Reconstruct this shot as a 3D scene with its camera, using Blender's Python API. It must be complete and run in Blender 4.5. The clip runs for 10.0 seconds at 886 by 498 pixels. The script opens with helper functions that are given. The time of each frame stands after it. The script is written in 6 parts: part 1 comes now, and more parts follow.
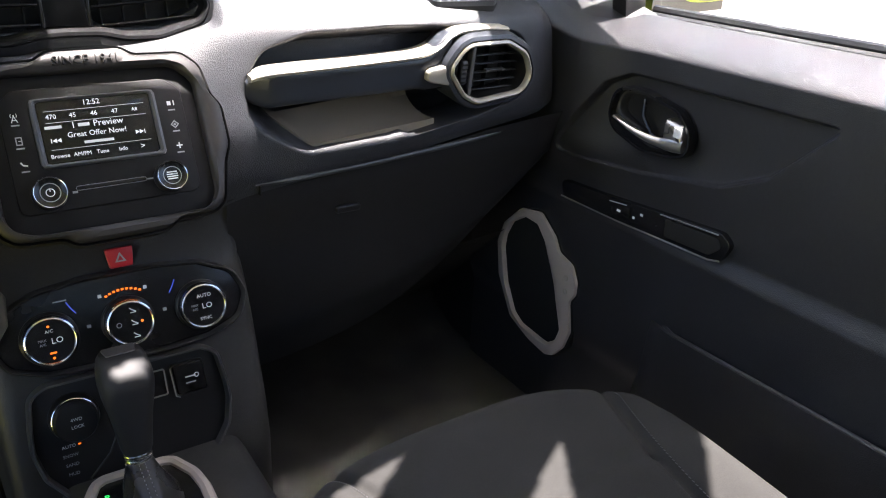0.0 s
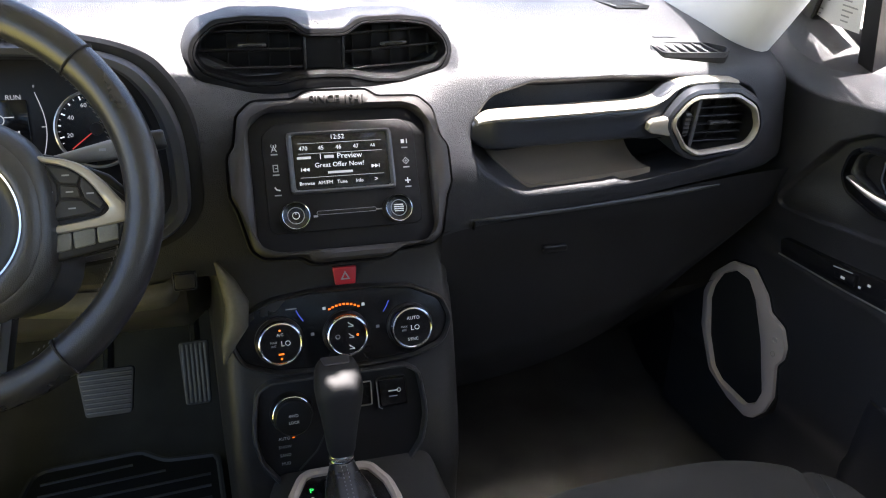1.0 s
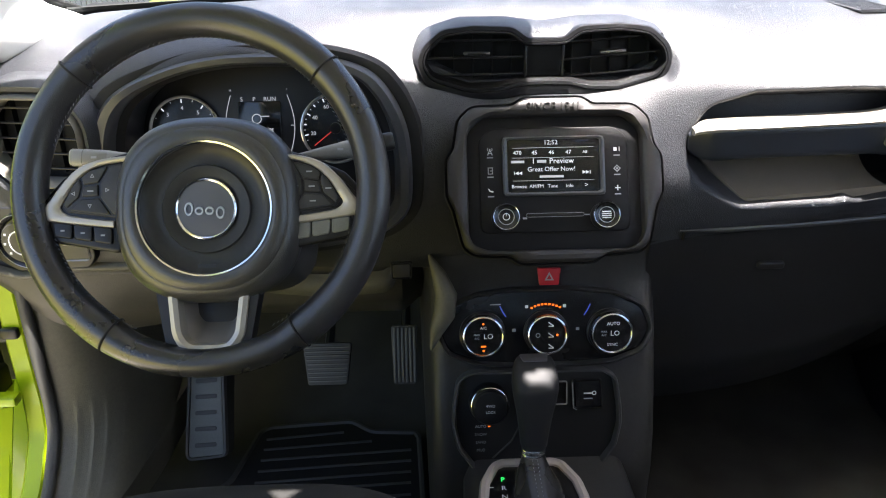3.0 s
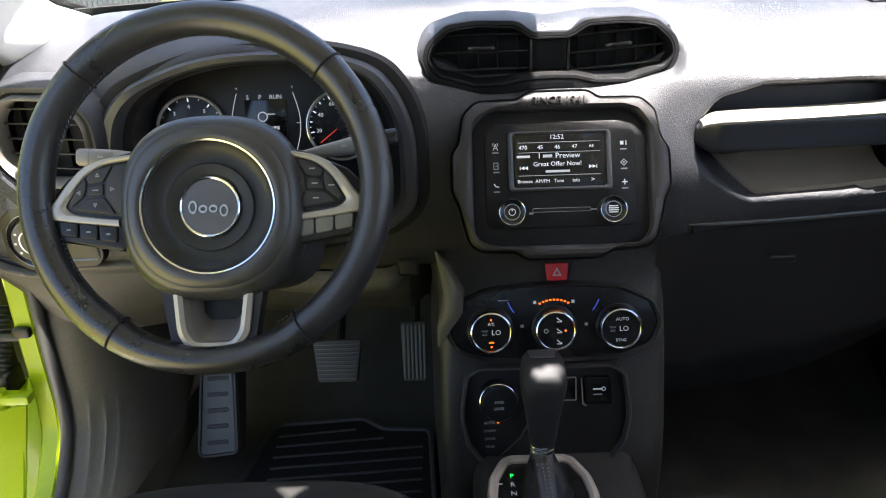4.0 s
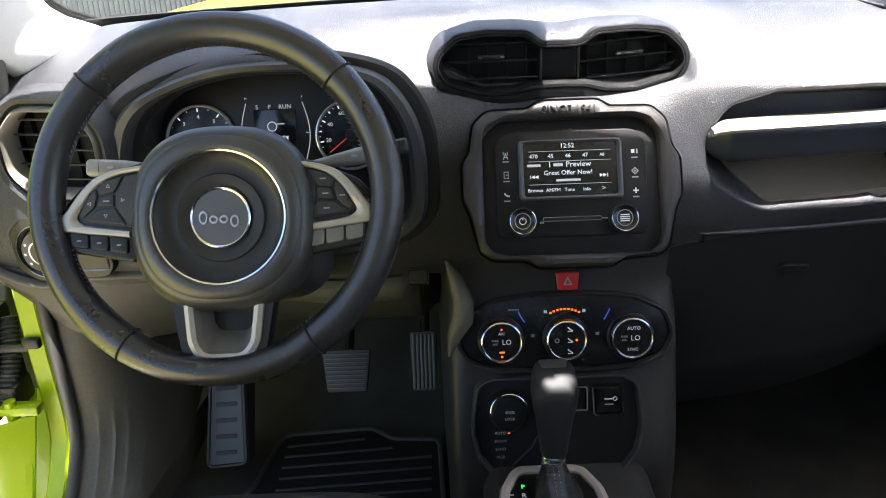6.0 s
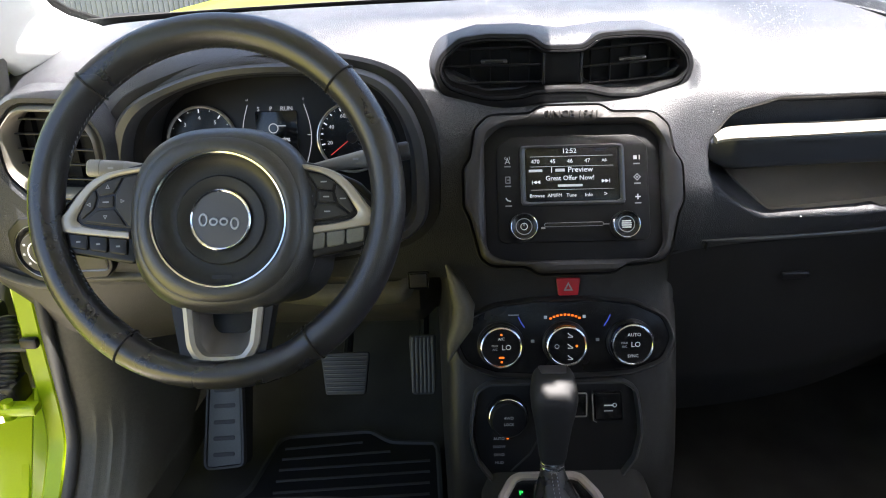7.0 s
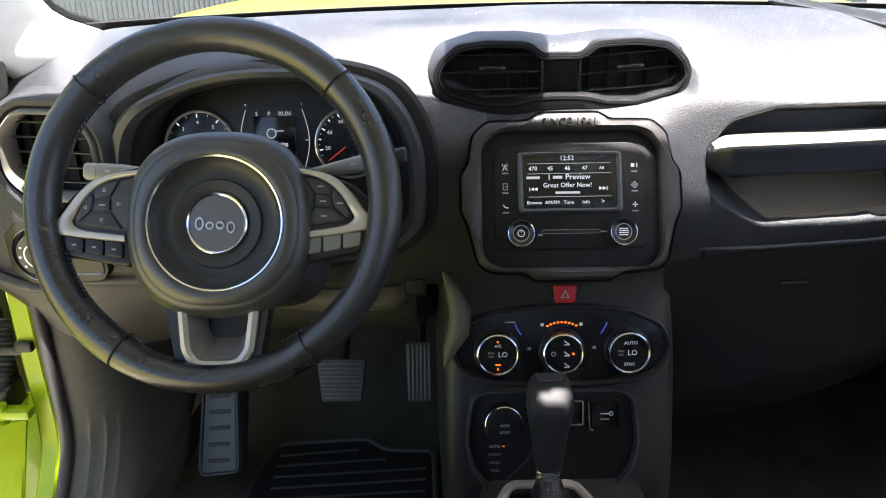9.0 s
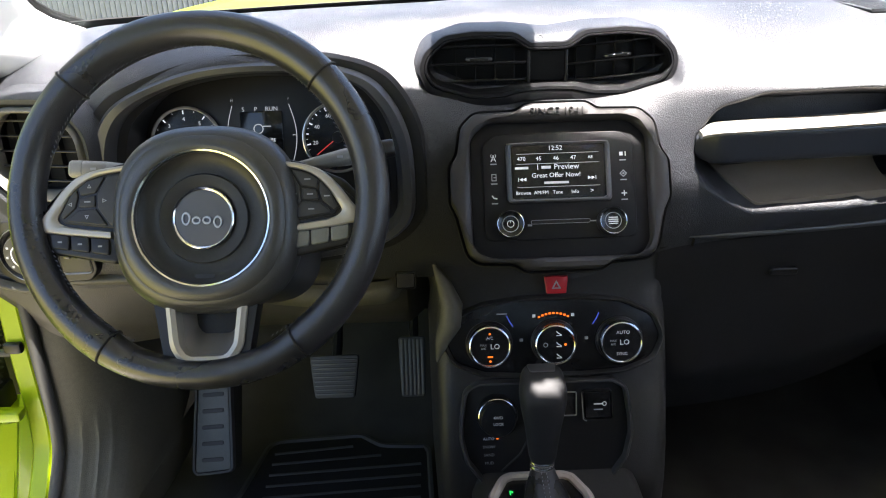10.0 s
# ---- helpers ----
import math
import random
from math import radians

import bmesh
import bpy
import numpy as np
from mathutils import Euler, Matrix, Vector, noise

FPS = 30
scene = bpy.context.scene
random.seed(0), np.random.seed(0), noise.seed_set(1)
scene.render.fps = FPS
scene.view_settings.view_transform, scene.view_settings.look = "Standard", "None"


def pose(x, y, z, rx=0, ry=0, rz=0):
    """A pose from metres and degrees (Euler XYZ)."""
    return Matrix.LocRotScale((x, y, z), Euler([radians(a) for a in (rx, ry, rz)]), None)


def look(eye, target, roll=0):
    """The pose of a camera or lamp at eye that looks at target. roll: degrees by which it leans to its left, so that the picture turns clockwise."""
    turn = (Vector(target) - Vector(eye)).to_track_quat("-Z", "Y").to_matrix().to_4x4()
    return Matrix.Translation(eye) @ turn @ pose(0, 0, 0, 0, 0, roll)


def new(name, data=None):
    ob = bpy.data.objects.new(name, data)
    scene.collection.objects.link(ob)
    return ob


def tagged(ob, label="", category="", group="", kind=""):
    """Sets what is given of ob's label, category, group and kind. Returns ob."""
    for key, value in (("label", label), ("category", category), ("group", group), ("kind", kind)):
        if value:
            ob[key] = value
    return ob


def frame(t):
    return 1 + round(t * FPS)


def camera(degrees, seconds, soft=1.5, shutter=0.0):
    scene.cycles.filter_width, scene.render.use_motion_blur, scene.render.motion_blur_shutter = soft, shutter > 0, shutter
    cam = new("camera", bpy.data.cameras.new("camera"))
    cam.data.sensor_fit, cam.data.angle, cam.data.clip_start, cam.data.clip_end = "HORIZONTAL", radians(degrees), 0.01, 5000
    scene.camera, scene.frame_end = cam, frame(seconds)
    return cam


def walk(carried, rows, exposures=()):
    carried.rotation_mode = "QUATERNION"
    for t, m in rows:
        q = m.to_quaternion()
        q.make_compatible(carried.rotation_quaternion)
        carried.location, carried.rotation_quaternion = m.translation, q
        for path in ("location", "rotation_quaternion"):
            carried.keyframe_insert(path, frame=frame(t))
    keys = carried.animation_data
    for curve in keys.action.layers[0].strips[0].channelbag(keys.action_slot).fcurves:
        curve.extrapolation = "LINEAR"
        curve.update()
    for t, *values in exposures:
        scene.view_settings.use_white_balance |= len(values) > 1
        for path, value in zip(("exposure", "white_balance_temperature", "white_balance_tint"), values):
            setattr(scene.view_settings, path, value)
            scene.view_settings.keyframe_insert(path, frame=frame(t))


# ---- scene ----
cam = camera(59.45, 10.0, soft=1.05)
# seconds, x, y, z, yaw, pitch, roll
ROWS = [
    (0, -0.1372, -0.8497, 0.8533, -33.003, -24.482, -2.280),
    (0.5, -0.1466, -0.8469, 0.8728, -24.398, -23.931, -1.912),
    (1, -0.1546, -0.8582, 0.8935, -17.334, -23.867, -1.832),
    (1.5, -0.1598, -0.8817, 0.9147, -10.592, -24.126, 0.495),
    (2, -0.1729, -0.8924, 0.9219, -6.446, -23.850, 0.876),
    (2.5, -0.1692, -0.8879, 0.9213, -3.495, -24.160, 0.906),
    (3, -0.1582, -0.8831, 0.9133, -1.847, -24.345, 0.705),
    (3.2, -0.1560, -0.8826, 0.9122, -1.790, -24.560, 0.760),
    (4.3, -0.1413, -0.8808, 0.9096, -0.530, -24.500, 1.960),
    (4.5, -0.1404, -0.8804, 0.9089, -0.420, -24.422, 2.021),
    (5, -0.1439, -0.8780, 0.9111, -0.592, -24.506, 2.151),
    (5.5, -0.1489, -0.8778, 0.9111, -0.647, -24.228, 2.171),
    (5.7, -0.1495, -0.8776, 0.9111, -0.640, -24.110, 2.150),
    (6.8, -0.1511, -0.8720, 0.9129, -0.330, -23.840, 1.470),
    (7, -0.1509, -0.8717, 0.9129, -0.324, -23.850, 1.425),
    (7.5, -0.1485, -0.8730, 0.9116, -0.255, -23.623, 1.340),
    (8, -0.1490, -0.8716, 0.9135, -0.220, -23.566, 1.197),
    (8.5, -0.1488, -0.8712, 0.9114, -0.192, -23.322, 0.944),
    (9, -0.1489, -0.8719, 0.9093, -0.232, -23.182, 0.968),
    (9.5, -0.1466, -0.8694, 0.9090, -0.231, -23.357, 1.009),
    (10, -0.1432, -0.8723, 0.9005, -1.009, -23.272, 1.786),
]
walk(cam, [(t, pose(x, y, z, 90 + pitch, roll, yaw)) for t, x, y, z, yaw, pitch, roll in ROWS], exposures=((0.0, 3.14, 6500, 17), (1.2, 3.12, 6450, 17), (2.2, 3.02, 6450, 15), (10.0, 3.02, 6450, 14)))

# ---- daylight ----
SUN_WAY = Vector((0.09, -0.18, 1.0)).normalized()      # towards the sun: near noon, a little behind and to the passenger's side
world = bpy.data.worlds.new("sky")
scene.world = world
world.use_nodes = True
sky = world.node_tree.nodes.new("ShaderNodeTexSky")
sky.sky_type, sky.sun_disc = "NISHITA", False
sky.sun_elevation = math.asin(SUN_WAY.z)
sky.sun_rotation = math.atan2(SUN_WAY.x, SUN_WAY.y)
back = world.node_tree.nodes["Background"]
back.inputs["Strength"].default_value = 0.055
world.node_tree.links.new(sky.outputs["Color"], back.inputs["Color"])
sun = new("sun", bpy.data.lights.new("sun", "SUN"))
sun.data.energy, sun.data.angle, sun.data.color = 4.9, radians(0.53), (1.0, 0.95, 0.88)
sun.matrix_basis = look(SUN_WAY * 20, (0, 0, 0))

# ---- materials ----


def mat(name, color, rough=0.5, metal=0.0, bump=0.0, scale=400.0, vary=0.15, spec=0.5, big=9.0, clear=0.0, emit=None, power=0.0):
    """Base colour broken up at two scales, roughness that follows, and a fine relief."""
    m = bpy.data.materials.new(name)
    m.use_nodes = True
    n, l = m.node_tree.nodes, m.node_tree.links
    b = n["Principled BSDF"]
    b.inputs["Roughness"].default_value, b.inputs["Metallic"].default_value = rough, metal
    b.inputs["Specular IOR Level"].default_value, b.inputs["Coat Weight"].default_value = spec, clear
    b.inputs["Coat Roughness"].default_value = 0.05
    co = n.new("ShaderNodeTexCoord")
    small, large = n.new("ShaderNodeTexNoise"), n.new("ShaderNodeTexNoise")
    small.inputs["Scale"].default_value, large.inputs["Scale"].default_value = scale, big
    small.inputs["Detail"].default_value, large.inputs["Detail"].default_value = 3, 5
    for t in (small, large):
        l.new(co.outputs["Object"], t.inputs["Vector"])
    mix = n.new("ShaderNodeMath")
    mix.operation = "ADD"
    l.new(small.outputs["Fac"], mix.inputs[0])
    l.new(large.outputs["Fac"], mix.inputs[1])
    ramp = n.new("ShaderNodeMapRange")
    ramp.inputs["From Min"].default_value, ramp.inputs["From Max"].default_value = 0.6, 1.4
    ramp.inputs["To Min"].default_value, ramp.inputs["To Max"].default_value = 1 - vary, 1 + vary
    l.new(mix.outputs[0], ramp.inputs["Value"])
    tint = n.new("ShaderNodeVectorMath")
    tint.operation = "SCALE"
    tint.inputs[0].default_value = color
    l.new(ramp.outputs["Result"], tint.inputs["Scale"])
    l.new(tint.outputs[0], b.inputs["Base Color"])
    rr = n.new("ShaderNodeMapRange")
    rr.inputs["From Min"].default_value, rr.inputs["From Max"].default_value = 0.3, 0.7
    rr.inputs["To Min"].default_value, rr.inputs["To Max"].default_value = max(0.02, rough - 0.06), min(1, rough + 0.06)
    l.new(large.outputs["Fac"], rr.inputs["Value"])
    l.new(rr.outputs["Result"], b.inputs["Roughness"])
    if bump:
        bp = n.new("ShaderNodeBump")
        bp.inputs["Strength"].default_value, bp.inputs["Distance"].default_value = bump, 0.0006
        l.new(small.outputs["Fac"], bp.inputs["Height"])
        l.new(bp.outputs["Normal"], b.inputs["Normal"])
    if emit:
        b.inputs["Emission Color"].default_value, b.inputs["Emission Strength"].default_value = (*emit, 1), power
    return m


def grained(name, color, rough, depth, cell, spec=0.5):
    """Moulded plastic with a leathery grain of small cells."""
    m = mat(name, color, rough, bump=0.0, scale=220, vary=0.2, spec=spec)
    n, l = m.node_tree.nodes, m.node_tree.links
    co = n.new("ShaderNodeTexCoord")
    v = n.new("ShaderNodeTexVoronoi")
    v.inputs["Scale"].default_value = cell
    l.new(co.outputs["Object"], v.inputs["Vector"])
    bp = n.new("ShaderNodeBump")
    bp.inputs["Strength"].default_value, bp.inputs["Distance"].default_value = depth, 0.001
    l.new(v.outputs["Distance"], bp.inputs["Height"])
    l.new(bp.outputs["Normal"], n["Principled BSDF"].inputs["Normal"])
    return m


def fabric(name, color, rib, depth=0.5):
    m = mat(name, color, 0.9, scale=900, vary=0.35, spec=0.2, big=14)
    n, l = m.node_tree.nodes, m.node_tree.links
    n["Principled BSDF"].inputs["Sheen Weight"].default_value = 0.02
    n["Principled BSDF"].inputs["Sheen Roughness"].default_value = 0.4
    co = n.new("ShaderNodeTexCoord")
    w = n.new("ShaderNodeTexWave")
    w.inputs["Scale"].default_value, w.inputs["Distortion"].default_value = rib, 1.5
    l.new(co.outputs["Object"], w.inputs["Vector"])
    bp = n.new("ShaderNodeBump")
    bp.inputs["Strength"].default_value, bp.inputs["Distance"].default_value = depth, 0.001
    l.new(w.outputs["Fac"], bp.inputs["Height"])
    l.new(bp.outputs["Normal"], n["Principled BSDF"].inputs["Normal"])
    return m


M_DASH = grained("dash_soft_plastic", (0.0240, 0.0254, 0.0295), 0.42, 0.50, 850)
M_PANEL = grained("hard_black_plastic", (0.028, 0.028, 0.028), 0.45, 0.16, 1000, spec=0.38)
M_SATIN = mat("satin_charcoal_plastic", (0.045, 0.046, 0.049), 0.34, bump=0.12, scale=1300)
M_BAR = mat("dark_satin_plastic", (0.026, 0.029, 0.036), 0.36, bump=0.12, scale=1300)
# rubber made paler; light bounced onto the recess floor is in its colour
M_LINER = mat("liner_rubber_bounce_in", (0.15, 0.132, 0.108), 0.55, bump=0.3, scale=700)
# lit copy of M_SILVER; light from the driver's side is in the colour
M_SILVER_LIT = mat("silver_paint_lit_copy", (0.45, 0.395, 0.36), 0.42, metal=0.12, bump=0.05, scale=1500, vary=0.06)
# lighter olive copy of black plastic; the door's lime bounce is painted in
M_OLIVE_LIT = grained("plastic_olive_light_in", (0.080, 0.076, 0.058), 0.5, 0.25, 900)
# brown tint holds the lime light that falls on the knee panel
M_KNEE = grained("knee_plastic_lime_light_in", (0.042, 0.040, 0.034), 0.42, 0.2, 950)
M_TRIM = mat("satin_black_trim", (0.013, 0.013, 0.014), 0.36, spec=0.35, bump=0.1, scale=900)
M_GLOSS = mat("gloss_black", (0.010, 0.010, 0.011), 0.24, scale=300)
M_VENT = mat("black_vent_plastic", (0.006, 0.006, 0.0065), 0.5, spec=0.22)
M_RIM = mat("satin_black_vent_rim", (0.008, 0.008, 0.009), 0.42, spec=0.3)
# darker copy of M_HUB; the dish's shade is in its colour
M_HUB_SHADE = grained("hub_plastic_shade_in", (0.018, 0.018, 0.017), 0.42, 0.12, 900, spec=0.34)
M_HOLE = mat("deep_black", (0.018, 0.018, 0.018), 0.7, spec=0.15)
M_LEATHER = grained("black_leather", (0.019, 0.019, 0.0205), 0.29, 0.12, 900, spec=0.68)
M_HUB = grained("airbag_cover_plastic", (0.030, 0.030, 0.029), 0.34, 0.20, 900, spec=0.72)
M_KNOB = mat("worn_black_knob", (0.023, 0.023, 0.024), 0.58, spec=0.3, bump=0.1, scale=1500)
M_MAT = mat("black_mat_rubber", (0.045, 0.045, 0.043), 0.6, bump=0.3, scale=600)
M_RADIO = mat("matt_radio_black", (0.007, 0.007, 0.008), 0.50, spec=0.18, bump=0.1, scale=900)
M_SILVER = mat("satin_silver_paint", (0.37, 0.345, 0.30), 0.38, metal=0.45, bump=0.05, scale=1500, vary=0.06)
M_SILVER_DARK = mat("dark_silver_paint", (0.30, 0.28, 0.255), 0.45, metal=0.35, bump=0.05, scale=1500, vary=0.08)
M_BEZEL = mat("dark_satin_bezel", (0.026, 0.024, 0.024), 0.50, spec=0.4, metal=0.1, bump=0.08, scale=1500)
# darkened copy of M_PANEL; shade below the dashboard is in the colour
M_LOWER_SHADE = grained("lower_plastic_shade_in", (0.014, 0.014, 0.015), 0.50, 0.2, 900, spec=0.28)
M_DOOR = grained("black_door_plastic", (0.018, 0.0183, 0.0205), 0.42, 0.28, 900, spec=0.48)
# grey raised so that the colour itself holds sunlight on the stalks
M_STALK = mat("stalk_plastic_sun_in", (0.21, 0.205, 0.19), 0.45, bump=0.1, scale=1200)
M_GUNMETAL = mat("gunmetal_paint", (0.10, 0.10, 0.105), 0.42, metal=0.5, bump=0.06, scale=1500)
M_CHROME = mat("chrome", (0.80, 0.81, 0.83), 0.17, metal=1.0, vary=0.04)
M_BRIGHT = mat("bright_satin_chrome", (0.66, 0.65, 0.63), 0.22, metal=0.60, vary=0.04)
M_PLATE = mat("worn_metal_plate", (0.125, 0.13, 0.12), 0.5, metal=0.2, bump=0.1, scale=700, vary=0.2)
M_STEEL = mat("brushed_steel", (0.50, 0.49, 0.47), 0.34, metal=0.9, vary=0.12, scale=700)
M_RUBBER = mat("black_rubber", (0.058, 0.058, 0.056), 0.58, bump=0.3, scale=600)
M_CARPET = mat("black_carpet", (0.055, 0.053, 0.049), 0.95, bump=1.0, scale=1500, vary=0.5, spec=0.1)
M_CLOTH = fabric("charcoal_seat_cloth", (0.026, 0.0255, 0.0245), 420, 0.25)
M_CLOTH_SIDE = fabric("black_bolster_cloth", (0.050, 0.050, 0.050), 420, 0.35)
M_LIME = mat("lime_car_paint", (0.30, 0.42, 0.003), 0.34, clear=0.2, vary=0.05, big=3, spec=0.35)
M_PILLAR = mat("light_grey_pillar_trim", (0.52, 0.53, 0.53), 0.75, bump=0.2, scale=900, vary=0.06)
M_HEAD = mat("grey_headliner", (0.42, 0.41, 0.39), 0.9, bump=0.3, scale=900, vary=0.06)
M_GRASS = mat("sunlit_lawn", (0.27, 0.245, 0.055), 0.9, bump=1.0, scale=90, vary=0.5, big=2.0)
M_WALL = mat("grey_ribbed_metal", (0.10, 0.115, 0.135), 0.6, vary=0.2)
M_WHITE = mat("white_print", (0.75, 0.76, 0.78), 0.6, vary=0.05)
M_GREY = mat("grey_print", (0.32, 0.33, 0.35), 0.6, vary=0.05)
M_RED = mat("red_plastic", (0.45, 0.02, 0.03), 0.35, vary=0.1)
M_LIT = mat("lit_white_segments", (0.1, 0.1, 0.1), 0.5, emit=(0.85, 0.92, 1.0), power=0.11)
M_LIT_DIM = mat("lit_dim_segments", (0.1, 0.1, 0.1), 0.5, emit=(0.85, 0.92, 1.0), power=0.062)
M_AMBER = mat("lit_amber", (0.1, 0.04, 0.0), 0.5, emit=(1.0, 0.16, 0.01), power=0.22)
M_GREEN = mat("lit_green", (0.0, 0.1, 0.02), 0.5, emit=(0.02, 1.0, 0.15), power=0.17)
M_BLUE = mat("lit_blue", (0.0, 0.02, 0.1), 0.5, emit=(0.10, 0.16, 1.0), power=0.06)
M_REDLIT = mat("lit_red", (0.1, 0.0, 0.0), 0.5, emit=(1.0, 0.08, 0.07), power=0.06)
M_SCREEN = mat("display_glass", (0.008, 0.009, 0.011), 0.12, vary=0.05)
M_ASPHALT = mat("sunlit_asphalt", (0.46, 0.41, 0.345), 0.9, bump=1.0, scale=60, vary=0.35, big=1.2)
M_MIRROR = mat("mirror_glass", (0.85, 0.86, 0.87), 0.02, metal=1.0, vary=0.02)


def glass(name, tint):
    m = bpy.data.materials.new(name)
    m.use_nodes = True
    b = m.node_tree.nodes["Principled BSDF"]
    b.inputs["Base Color"].default_value = (*tint, 1)
    b.inputs["Roughness"].default_value, b.inputs["IOR"].default_value = 0.0, 1.05
    b.inputs["Transmission Weight"].default_value = 1.0
    return m


M_GLASS = glass("clear_glass", (0.97, 0.99, 0.98))
M_TINT = glass("dark_privacy_glass", (0.22, 0.25, 0.24))

# ---- building tools ----


def thing(name, label, category, m=None, group="", kind=""):
    """An Empty at the base of a thing; its parts are built in its own frame."""
    ob = new(name)
    ob.empty_display_size = 0.02
    ob.matrix_basis = m or Matrix()
    return tagged(ob, label, category, group, kind)


def tilted(x, y, z, lean):
    """A frame on a face that leans back: x right, y up the face, z towards the cabin."""
    return pose(x, y, z, 90 - lean, 0, 0)


def part(name, bm, material, parent=None, label="", smooth=True, m=None):
    """Links a bmesh as one mesh object under a thing or a part."""
    me = bpy.data.meshes.new(name)
    bmesh.ops.recalc_face_normals(bm, faces=bm.faces[:])
    bm.to_mesh(me)
    bm.free()
    if smooth:
        me.shade_smooth()
        me.set_sharp_from_angle(angle=radians(38))
    me.materials.append(material)
    ob = new(name, me)
    if parent:
        ob.parent = parent
    if m is not None:
        ob.matrix_basis = m
    return tagged(ob, label)


def fillet(pts, r, n=5):
    """A polygon with rounded corners; r is one radius or one for each corner."""
    out, k = [], len(pts)
    rs = r if isinstance(r, (list, tuple)) else [r] * k
    for i in range(k):
        p, a, b = Vector(pts[i]), Vector(pts[i - 1]), Vector(pts[(i + 1) % k])
        da, db = (a - p), (b - p)
        if rs[i] <= 0:
            out.append(tuple(p))
            continue
        ang = da.angle(db)
        d = min(rs[i] / max(math.tan(ang / 2), 0.05), da.length * 0.48, db.length * 0.48)
        q0, q1 = p + da.normalized() * d, p + db.normalized() * d
        for j in range(n + 1):
            t = j / n
            out.append(tuple(q0 * (1 - t) ** 2 + p * (2 * t * (1 - t)) + q1 * t * t))
    return out


def resample(pts, n):
    """n points at even steps round a closed outline."""
    p = np.array(pts + [pts[0]])
    s = np.concatenate([[0], np.cumsum(np.linalg.norm(np.diff(p, axis=0), axis=1))])
    q = np.linspace(0, s[-1], n, endpoint=False)
    return [(float(np.interp(a, s, p[:, 0])), float(np.interp(a, s, p[:, 1]))) for a in q]


def mirrored(half):
    """Closes a right half, listed from the top centre down to the bottom centre."""
    return list(half) + [(-x, y) for x, y in reversed(half) if abs(x) > 1e-6]


def oval(rx, ry, n=48, cx=0.0, cy=0.0, power=2.0):
    out = []
    for i in range(n):
        a = math.pi / 2 - 2 * math.pi * i / n
        c, s = math.cos(a), math.sin(a)
        out.append((cx + rx * math.copysign(abs(c) ** (2 / power), c), cy + ry * math.copysign(abs(s) ** (2 / power), s)))
    return out


def grown(pts, d):
    """An outline moved outwards by d (inwards: minus)."""
    k, out = len(pts), []
    area = sum(pts[i - 1][0] * pts[i][1] - pts[i][0] * pts[i - 1][1] for i in range(k))
    sg = 1 if area > 0 else -1
    for i in range(k):
        a, b = Vector(pts[i - 1]), Vector(pts[(i + 1) % k])
        t = (b - a)
        t = t.normalized() if t.length > 1e-9 else Vector((1, 0))
        out.append((pts[i][0] + t.y * d * sg, pts[i][1] - t.x * d * sg))
    return out


def strip(bm, loops, closed=True, caps=(False, False)):
    """Skins rows of points; rows are closed loops, or open ones."""
    vs = [[bm.verts.new(p) for p in lp] for lp in loops]
    n = len(vs[0])
    for a, b in zip(vs, vs[1:]):
        for i in range(n if closed else n - 1):
            j = (i + 1) % n
            bm.faces.new((a[i], a[j], b[j], b[i]))
    if caps[0]:
        bm.faces.new(vs[0])
    if caps[1]:
        bm.faces.new(vs[-1])
    return bm


def slab(pts, z0, z1, edge=0.001, bm=None):
    """A plate with the outline pts from z0 to z1, its front edge rounded off."""
    bm = bm or bmesh.new()
    s = 1 if z1 > z0 else -1
    e = min(edge, abs(z1 - z0) * 0.9)
    rows = [[(x, y, z0) for x, y in pts]]
    for k in range(4):
        a = math.pi / 2 * k / 3
        rows.append([(x, y, z1 - s * e * (1 - math.sin(a))) for x, y in grown(pts, -e * (1 - math.cos(a)))])
    return strip(bm, rows, caps=(True, True))


def hoop(outer, inner, prof, n=96, bm=None):
    """A frame between two outlines; prof is rows of (share of the way in, z)."""
    bm = bm or bmesh.new()
    o, i = resample(outer, n), resample(inner, n)
    rows = [[(a[0] + (b[0] - a[0]) * f, a[1] + (b[1] - a[1]) * f, z) for a, b in zip(o, i)] for f, z in prof]
    return strip(bm, rows)


def lathe(prof, n=32, bm=None, m=None):
    """Turns rows of (radius, z) about z; ends of zero radius close."""
    bm = bm or bmesh.new()
    m = m or Matrix()
    rings = []
    for r, z in prof:
        if r < 1e-6:
            rings.append([bm.verts.new(m @ Vector((0, 0, z)))])
        else:
            rings.append([bm.verts.new(m @ Vector((r * math.cos(2 * math.pi * i / n), r * math.sin(2 * math.pi * i / n), z))) for i in range(n)])
    for a, b in zip(rings, rings[1:]):
        for i in range(n):
            j = (i + 1) % n
            q = [a[i % len(a)], a[j % len(a)], b[j % len(b)], b[i % len(b)]]
            q = [v for k, v in enumerate(q) if v not in q[:k]]
            if len(q) > 2:
                bm.faces.new(q)
    return bm


def knurled(prof, teeth=60, depth=0.0003):
    """A turned ring with fine notches round its edge."""
    n = 2 * teeth
    rows = [[((r - depth * (i % 2)) * math.cos(2 * math.pi * i / n), (r - depth * (i % 2)) * math.sin(2 * math.pi * i / n), z) for i in range(n)] for r, z in prof]
    return strip(bmesh.new(), rows)


